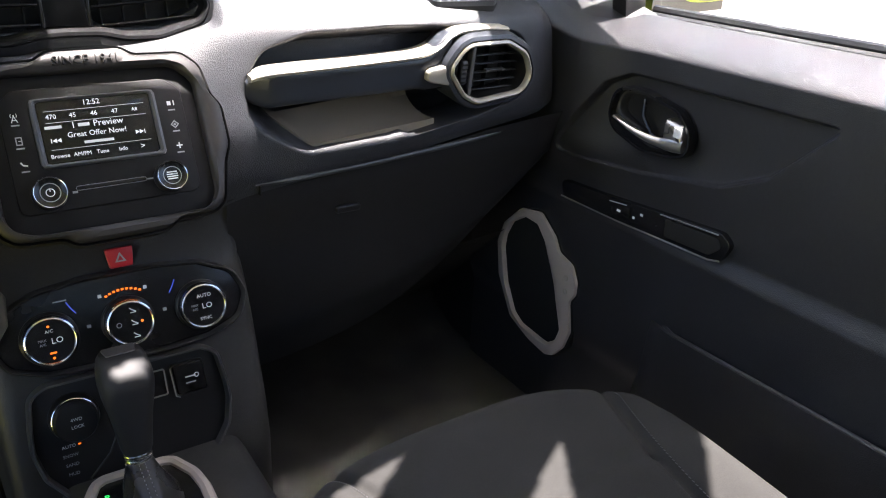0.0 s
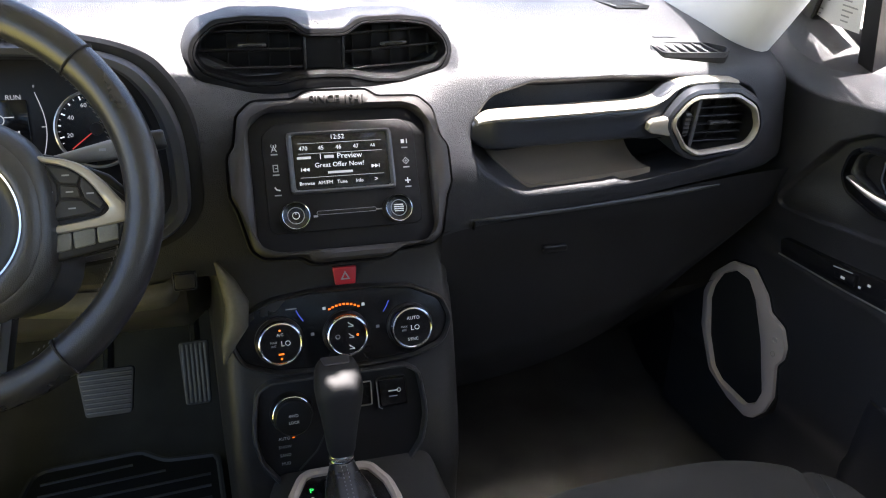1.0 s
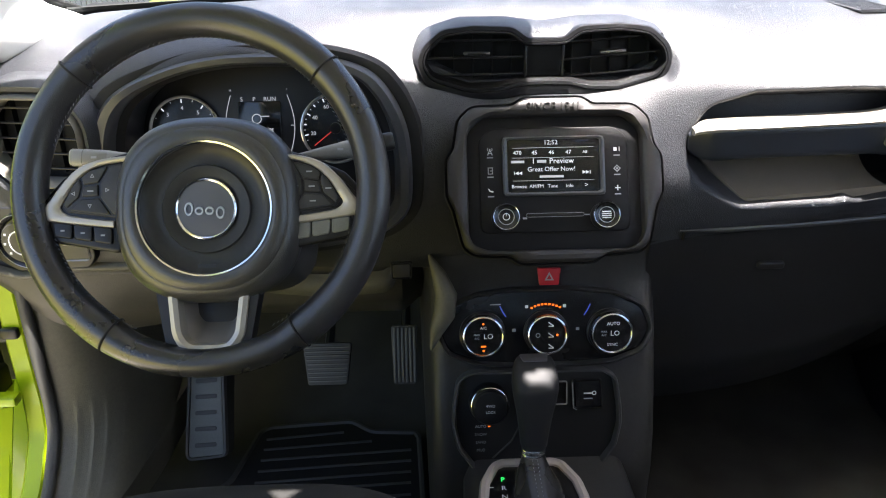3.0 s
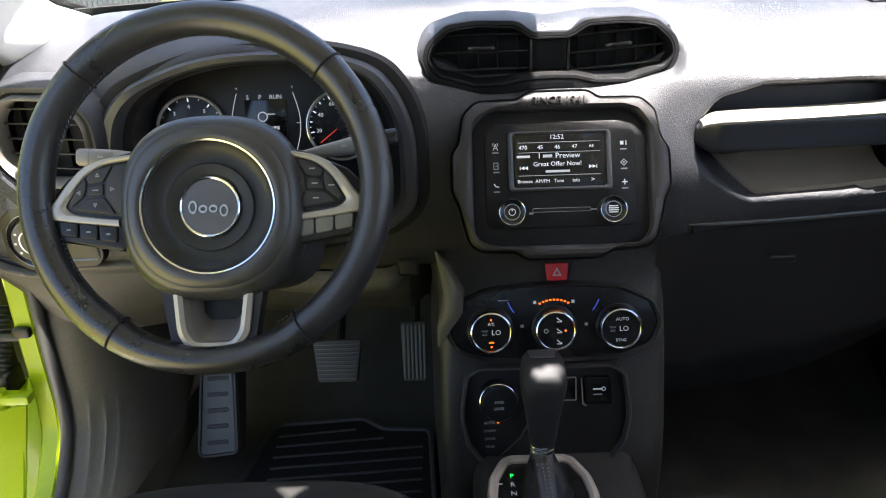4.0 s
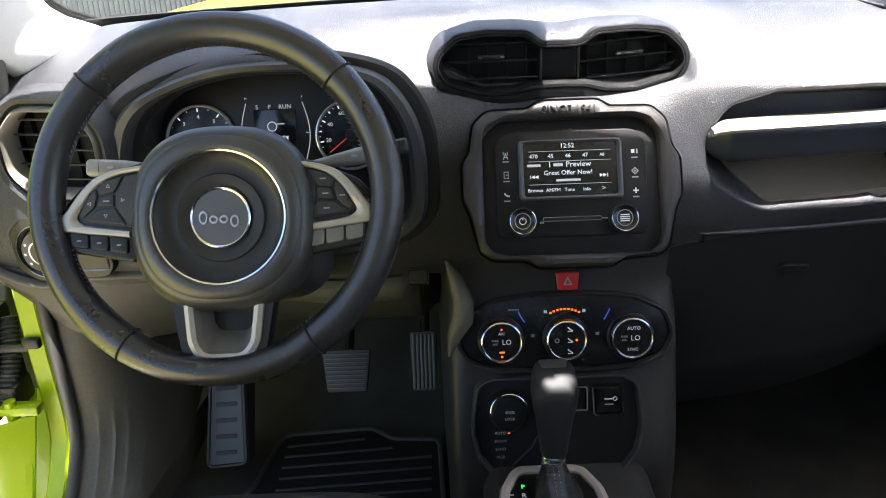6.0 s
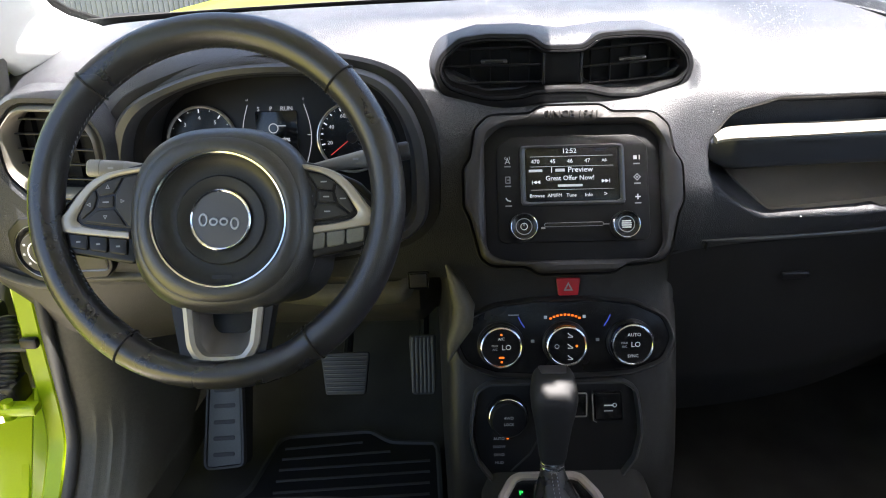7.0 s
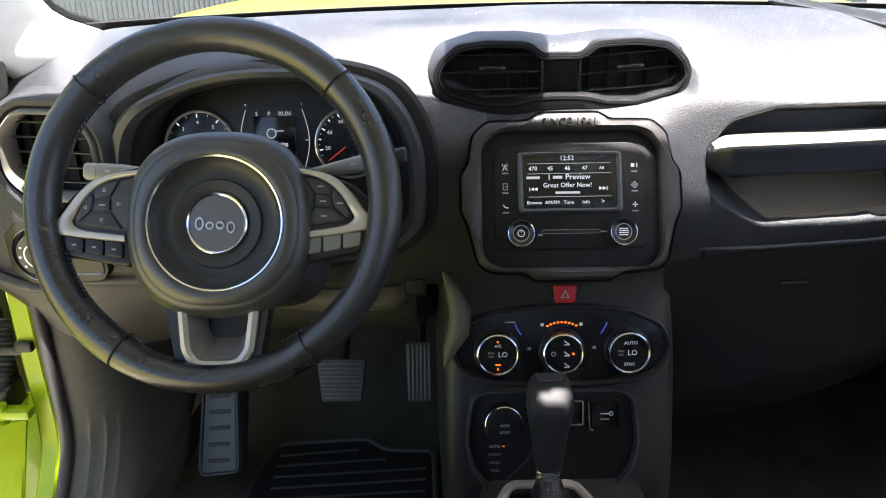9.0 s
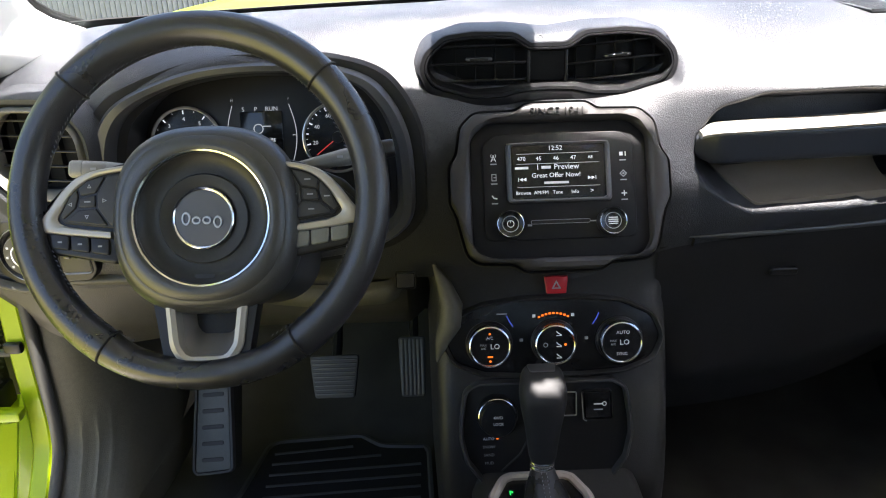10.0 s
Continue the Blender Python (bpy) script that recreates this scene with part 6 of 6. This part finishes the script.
# ---- seats ----

def seat(x, y, label):
    s = thing("car_seat", label, "car seat", pose(x, y, 0), "front seats")

    def cushion(u, v):
        # u across, v from the underside round the front edge to the back
        a = (2 * u - 1)
        w = 0.226
        front = 0.016 - (0.110 if a > 0 else 0.055) * abs(a) ** 3.4
        yy = float(spline([0, 0.12, 0.22, 0.35, 0.6, 1.0], [front - 0.06, front - 0.008, front - 0.004, front - 0.06, -0.25, -0.60], v))
        zz = float(spline([0, 0.12, 0.22, 0.35, 0.6, 1.0], [0.15, 0.215, 0.292, 0.332, 0.326, 0.300], v))
        edge = 0.76 - 0.26 * smooth01((v - 0.2) / 0.5)
        bol = smooth01((abs(a) - edge) / 0.25)
        zz += (0.014 * bol - 0.075 * smooth01((abs(a) - 0.80) / 0.20)) * smooth01((v - 0.2) / 0.25)
        seam = math.exp(-((abs(a) - edge) / 0.026) ** 2) + 0.7 * math.exp(-((v - 0.50) / 0.010) ** 2) * (abs(a) < edge)
        return (a * w * (1 - 0.10 * smooth01((0.3 - v) / 0.3)), yy, zz - 0.008 * seam * smooth01((v - 0.15) / 0.1))
    us, vs = np.linspace(0, 1, 200), np.linspace(0, 1, 110)
    part("cushion", grid(cushion, us, vs), M_CLOTH, s)
    bm = bmesh.new()
    for k in range(110):
        v = 0.24 + 0.72 * k / 109
        for sg in (-1, 1):
            e = 0.5 + sg * (0.398 - 0.13 * smooth01((v - 0.2) / 0.5))
            p = Vector(cushion(e, v))
            q = Vector(cushion(e, v + 0.004))
            tube([p + Vector((0, 0, 0.0006)), q + Vector((0, 0, 0.0006))], 0.0005, 4, bm=bm)
    tagged(part("stitching", bm, M_GUNMETAL, s), kind="stuff")

    def back(u, v):
        a = 2 * u - 1
        return (a * 0.225, -0.62 - 0.34 * v + 0.03 * abs(a) ** 3, 0.24 + 0.62 * v)
    part("backrest", grid(back, np.linspace(0, 1, 20), np.linspace(0, 1, 12), thick=0.10), M_CLOTH_SIDE, s)
    part("base", boxed((0, -0.26, 0.09), (0.42, 0.42, 0.16), 0.02), M_PANEL, s)


seat(0.294, -0.262, "dark charcoal cloth passenger seat with side bolsters")
seat(-0.345, -0.190, "dark charcoal cloth driver seat at the wheel")


def cabin_mirror(x, y, z):
    m = thing("rear_view_mirror", "black rear-view mirror on the windscreen", "mirror", pose(x, y, z, 0, 0, 0))
    part("housing", slab(fillet([(-0.115, 0.033), (0.115, 0.033), (0.105, -0.033), (-0.105, -0.033)], 0.018), -0.03, 0.0, 0.008), M_TRIM, m, m=pose(0, 0, 0, 90))
    part("mirror", slab(fillet([(-0.108, 0.028), (0.108, 0.028), (0.099, -0.028), (-0.099, -0.028)], 0.015), 0.0005, 0.0025, 0.0005), M_MIRROR, m, m=pose(0, 0, 0, 90))
    part("stem", tube([(0, 0.03, 0.0), (0, 0.05, 0.03), (0, 0.07, 0.05)], 0.012, 10), M_TRIM, m)
    part("sensor_pod", boxed((0, 0.10, 0.055), (0.122, 0.12, 0.07), 0.02), M_TRIM, m)


cabin_mirror(-0.050, -0.09, 1.07)

# ---- driver's side ----

def driver_vent():
    to = pose(-0.616, 0.022, 0.656, 90, 0, -10)
    v = thing("side_air_vent", "octagonal black air vent with a silver ring", "air vent", to, "side air vents")
    o = fillet(octagon(0, 0, 0.064, 0.057, 0.030), 0.036, 8)
    i = grown(resample(o, 110), -0.007)
    part("pod", hoop(grown(resample(o, 110), 0.020), grown(resample(o, 110), 0.004), [(0, -0.03), (0.2, 0.000), (0.6, 0.010), (1, 0.006), (1, -0.02)], 150), M_DASH, v)
    part("gap_ring", hoop(grown(resample(o, 110), 0.005), resample(o, 110), [(0, -0.01), (0, 0.000), (1, 0.0), (1, -0.02)], 150), M_HOLE, v)
    part("ring", hoop(resample(o, 110), i, [(0, -0.004), (0.05, 0.006), (0.5, 0.010), (0.9, 0.006), (1, -0.02)], 150), M_SILVER, v, "satin silver ring")
    part("vent_back", slab(grown(resample(o, 100), -0.004), -0.05, -0.034, 0.001), M_HOLE, v)
    louvres(v, -0.054, 0.054, -0.046, 0.046, 5, 4, (0.0, 0.0))


driver_vent()


def light_switches():
    to = pose(-0.655, 0.024, 0.530, 90, 0, -6)
    s = thing("headlight_switch", "round headlight switch with dimmer wheels beside it", "light switch", to)
    plate = fillet([(-0.046, 0.024), (-0.024, 0.043), (0.010, 0.043), (0.030, 0.022), (0.082, 0.014), (0.086, -0.022), (0.076, -0.036), (-0.020, -0.044), (-0.044, -0.028)], 0.014, 4)
    part("plate", slab(resample(plate, 90), -0.03, 0.002, 0.002), M_TRIM, s)
    d = part("dial", lathe([(0.0380, 0), (0.0380, 0.006), (0.0360, 0.008), (0.0330, 0.006), (0.0300, 0.003)], 56), M_GLOSS, s)
    part("dial_rim", lathe([(0.0345, 0.0055), (0.0352, 0.0075), (0.0360, 0.0082), (0.0368, 0.007)], 56), M_STEEL, d)
    part("knob", lathe([(0.0275, 0.002), (0.0275, 0.010), (0.0260, 0.012), (0.0, 0.0125)], 48), M_PANEL, d)
    part("knob_ring", lathe([(0.0150, 0.0122), (0.0158, 0.0132), (0.0170, 0.0122)], 40), M_WHITE, d)
    for a in (150, 185, 220):
        part("symbol", boxed((0.022 * math.cos(radians(a)), 0.022 * math.sin(radians(a)), 0.0125), (0.0028, 0.0026, 0.0006)), M_GREY, d, smooth=False)
    win = fillet([(0.038, 0.010), (0.076, 0.007), (0.078, -0.024), (0.040, -0.026)], 0.004)
    part("dimmer_frame", hoop(grown(win, 0.003), win, [(0, 0.001), (0.3, 0.004), (1, 0.001)], 60), M_STEEL, s)
    part("dimmer_well", slab(win, -0.004, 0.0025, 0.0005), M_PANEL, s)
    for x in (0.050, 0.066):
        part("dimmer_wheel", boxed((x, 0.000, 0.003), (0.010, 0.012, 0.006), 0.002), M_GLOSS, s)


light_switches()


def aperture():
    """Lime body edge round the driver's door opening, the rubber seal on it, and the sill."""
    path = [(0.10, 0.78), (0.070, 0.64), (0.050, 0.50), (0.046, 0.42), (0.044, 0.34), (0.044, 0.28), (0.038, 0.232), (0.008, 0.186), (-0.030, 0.152), (-0.16, 0.115), (-0.5, 0.10), (-1.1, 0.10)]
    P = [Vector((0, y, z)) for y, z in path]
    ys = [p.y for p in P]
    q = np.linspace(0, len(P) - 1, 70)
    yy, zz = spline(range(len(P)), ys, q), spline(range(len(P)), [p.z for p in P], q)
    pts = [Vector((0, a, b)) for a, b in zip(yy, zz)]
    rows = []
    for i, p in enumerate(pts):
        t = (pts[min(i + 1, len(pts) - 1)] - pts[max(i - 1, 0)]).normalized()
        n = Vector((0, t.z, -t.y))          # away from the opening
        if n.y < 0 or (abs(n.y) < 0.3 and n.z > 0):
            n = -n
        c = [(-0.702, 0.030), (-0.702, 0.004), (-0.706, 0.0), (-0.728, 0.0), (-0.732, 0.004), (-0.735, 0.030), (-0.742, 0.16), (-0.702, 0.16)]
        rows.append([(x, p.y + n.y * d, p.z + n.z * d) for x, d in c])
    a = thing("door_aperture", "lime painted door opening with black rubber seal", "door frame", kind="structure")
    part("painted_edge", strip(bmesh.new(), rows, caps=(True, True)), M_LIME, a, "glossy lime paint")
    part("seal", tube([(-0.692, p.y - 0.002, p.z + 0.002) for p in pts], 0.0085, 10), M_RUBBER, a, "black rubber door seal")
    # kick panel: from the seal inwards and ahead, with upright ribs
    def f(u, v):
        z = 0.46 - 0.40 * u
        y0 = float(np.interp(-z, [-b for b in zz[::1]], yy)) if z > 0.12 else 0.0
        y = y0 + 0.004 + 0.035 * v + 0.285 * v ** 2.6
        x = -0.690 + 0.100 * (1 - (1 - v) ** 2.2)
        rib = sum(math.exp(-((v - c) / 0.018) ** 2) for c in (0.15, 0.26, 0.36, 0.50)) * smooth01((u - 0.50) / 0.04)
        return (x - 0.001 * rib, y - 0.0035 * rib, z)
    # the panel's lifted olive tone is door light put into its colour
    part("kick_panel", grid(f, np.linspace(0, 1, 30), np.linspace(0, 1, 70)), M_OLIVE_LIT, a, "ribbed kick panel, olive light in its colour")
    part("sill_trim", grid(lambda u, v: (-0.690 + 0.045 * v, 0.02 - 1.1 * u, 0.112 + 0.004 * math.sin(math.pi * v) - 0.09 * smooth01((v - 0.6) / 0.4)), np.linspace(0, 1, 14), np.linspace(0, 1, 10)), M_PANEL, a)
    # out of view; added to keep direct sun off the painted edge below
    part("upper_frame", tube([(-0.715, 0.02, 0.98), (-0.680, -0.09, 1.12), (-0.655, -0.19, 1.22), (-0.650, -0.40, 1.26), (-0.650, -1.15, 1.26)], 0.048, 12), M_LIME, a, "lime upper door frame out of view, placed for its shade")
    part("hinge_face", boxed((-0.81, 0.185, 0.28), (0.14, 0.03, 0.86), 0.01), M_LIME, a, "lime hinge post")
    part("hinge_well", boxed((-0.795, 0.158, 0.335), (0.105, 0.020, 0.190), 0.008), M_TRIM, a, "black cable well between the hinges")
    part("strap_eye", boxed((-0.719, 0.041, 0.386), (0.024, 0.012, 0.016), 0.004), M_TRIM, a, "black door strap mount")
    part("outer_body", boxed((-0.79, 0.46, 0.28), (0.06, 0.52, 0.86), 0.01), M_LIME, a)


aperture()


def driver_door():
    d = thing("driver_door", "open lime driver door seen at its hinge end", "car door", pose(-0.765, 0.035, 0, 0, 0, -66))
    # in its own frame the door runs back along -y, its inner side faces +x
    def lead(z):
        return -0.006 + (z - 0.144) * 0.231         # its front edge leans back towards the ground
    ys, zs = np.linspace(0.0, -1.0, 40), np.linspace(-0.10, 0.285, 30)
    Yg, Zg = np.meshgrid(ys, zs, indexing="ij")
    Yg = Yg + lead(Zg) * (1 + Yg)
    X = 0.030 - 0.016 * smooth01(inside(Yg, Zg, fillet([(-0.05, -0.05), (-0.05, 0.26), (-0.9, 0.24), (-0.9, -0.05)], 0.04)) / 0.03) + 0.004 * np.sin(Zg * 30)
    sheet("inner_shell", np.stack([X, Yg, Zg], -1), M_LIME, d)
    part("shell", boxed((-0.045, -0.56, 0.30), (0.06, 1.04, 0.86), 0.012), M_LIME, d, "glossy lime shell")
    part("trim_panel", boxed((0.040, -0.56, 0.54), (0.06, 0.96, 0.38), 0.03), M_PANEL, d, "black inner trim")
    part("front_edge", strip(bmesh.new(), [[(-0.040, lead(z) + 0.001, z), (0.026, lead(z) + 0.001, z), (0.030, lead(z) - 0.003, z), (0.030, lead(z) - 0.012, z), (-0.040, lead(z) - 0.012, z)] for z in np.linspace(-0.10, 0.285, 8)], caps=(True, True)), M_LIME, d)
    # what joins the door to the body, laid out in the car's own axes
    to = pose(-0.765, 0.035, 0, 0, 0, -66).inverted()
    path = [(-0.782 + 0.010 * math.sin(2.6 * t), 0.105 - 0.070 * t, 0.392 - 0.095 * t) for t in np.linspace(0, 1, 60)]
    part("cable_boot", tube(path, lambda t: 0.0125 + 0.0020 * math.sin(t * 110), 14), M_RUBBER, d, "ribbed black cable boot", m=to)
    part("boot_plate", boxed((-0.800, 0.070, 0.340), (0.030, 0.110, 0.150), 0.010), M_TRIM, d, m=to)
    part("plug", boxed((-0.772, 0.055, 0.300), (0.036, 0.046, 0.040), 0.006), M_TRIM, d, "black plug block", m=to)
    part("check_strap", boxed((-0.748, 0.052, 0.372), (0.062, 0.012, 0.008), 0.003), M_RUBBER, d, "black door check strap", m=to)
    part("strap_bracket", boxed((-0.744, 0.118, 0.338), (0.022, 0.036, 0.030), 0.006), M_TRIM, d, m=to)
    for z in (0.296, -0.03):
        part("hinge", boxed((-0.745, 0.018, z), (0.056, 0.022, 0.014), 0.004), M_LIME, d, "painted hinge", m=to)
        part("hinge_pin", tube([(-0.757, 0.016, z - 0.014), (-0.757, 0.016, z + 0.014)], 0.008, 14), M_LIME, d, m=to)
    part("window_frame", tube([(0.0, 0.02, 0.70), (-0.03, -0.16, 0.95), (-0.07, -0.38, 1.20), (-0.08, -0.60, 1.26), (-0.08, -1.02, 1.24)], 0.022, 12), M_LIME, d, "lime painted window frame")


driver_door()


def pedal(name, label, x, y, z, w, hgt, taper, lean, ribs, upright):
    p = thing(name, label, "pedal", tilted(x, y, z, lean))
    o = fillet([(-w, hgt), (w, hgt), (w * taper, -hgt), (-w * taper, -hgt)], 0.006)
    part("pad", slab(o, -0.008, 0.004, 0.002), M_RUBBER, p)
    for k in range(ribs):
        s = (k + 0.5) / ribs * 2 - 1
        if upright:
            part("rib", boxed((s * w * 0.88, 0, 0.0045), (w * 0.20, hgt * 1.85, 0.004), 0.001), M_PLATE, p)
        else:
            ww = w * (1 + (taper - 1) * (1 - s) / 2) * 1.85
            part("rib", boxed((0, s * hgt * 0.9, 0.0045), (ww, hgt * 0.075, 0.004), 0.001), M_PLATE, p)
    part("arm", tube([(0, 0.0, -0.006), (0.002, 0.05, -0.03), (0.004, 0.20, -0.06)], 0.008, 8), M_TRIM, p)


pedal("brake_pedal", "ribbed black rubber brake pedal", -0.320, 0.200, 0.2225, 0.040, 0.034, 0.80, 28, 9, False)
pedal("accelerator_pedal", "tall ribbed accelerator pedal", -0.194, 0.205, 0.233, 0.022, 0.048, 0.85, 26, 6, True)


def footrest():
    f = thing("footrest", "brushed metal footrest plate with dark slots", "footrest", tilted(-0.530, 0.200, 0.130, 31.6))
    o = fillet([(-0.024, 0.105), (0.023, 0.105), (0.030, -0.066), (-0.028, -0.071)], 0.006)
    part("frame", hoop(grown(o, 0.006), o, [(0, -0.01), (0.2, 0.004), (0.8, 0.004), (1, -0.002)], 80), M_RUBBER, f)
    part("plate", slab(o, -0.012, 0.001, 0.001), M_PLATE, f, "brushed metal plate")
    for k in range(6):
        y = 0.082 - 0.0265 * k
        part("slot", slab(fillet([(-0.018, y + 0.0030), (0.018, y + 0.0044), (0.018, y - 0.0026), (-0.018, y - 0.0040)], 0.0035), 0.0005, 0.0026, 0.0008), M_RUBBER, f, "dark rubber slot")
    part("support", boxed((0, 0.012, -0.045), (0.062, 0.17, 0.06), 0.01), M_CARPET, f)


footrest()


def floor_mat():
    m = thing("floor_mat", "black ribbed rubber floor mat on the driver's side", "floor mat", pose(0, 0, 0.006))
    o = fillet([(-0.475, 0.300), (-0.462, 0.318), (-0.300, 0.330), (-0.262, 0.296), (-0.172, 0.290), (-0.165, 0.10), (-0.165, -0.30), (-0.56, -0.30), (-0.56, 0.10), (-0.50, 0.17)], 0.015)
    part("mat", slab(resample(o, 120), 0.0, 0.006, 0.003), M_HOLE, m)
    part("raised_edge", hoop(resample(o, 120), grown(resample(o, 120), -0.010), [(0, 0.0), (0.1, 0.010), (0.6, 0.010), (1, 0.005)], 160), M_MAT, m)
    for k in range(13):
        y = 0.290 - 0.029 * k
        x0, x1 = (-0.455, -0.315 if k < 1 else (-0.262 if k < 2 else -0.190))
        if y < 0.16:
            x0 = -0.52
        path = [(x0, y - 0.012, 0.007), (x1, y + 0.004 * (x1 - x0) / 0.2, 0.007)]
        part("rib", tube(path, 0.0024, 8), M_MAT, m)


floor_mat()


def under_column():
    """Small dark lid and bracket beside the steering column."""
    b = thing("diagnostic_lid", "small dark plastic lid under the dashboard", "lid", tilted(-0.188, 0.02, 0.475, 8))
    part("lid", slab(fillet([(-0.011, 0.010), (0.011, 0.010), (0.011, -0.008), (-0.011, -0.008)], 0.002), 0.0, 0.003, 0.001), M_LOWER_SHADE, b)
    part("lid_frame", hoop(fillet([(-0.014, 0.013), (0.014, 0.013), (0.014, -0.011), (-0.014, -0.011)], 0.003), fillet([(-0.0118, 0.0108), (0.0118, 0.0108), (0.0118, -0.0088), (-0.0118, -0.0088)], 0.002), [(0, 0), (0.5, 0.003), (1, 0)], 60), M_PANEL, b)


under_column()
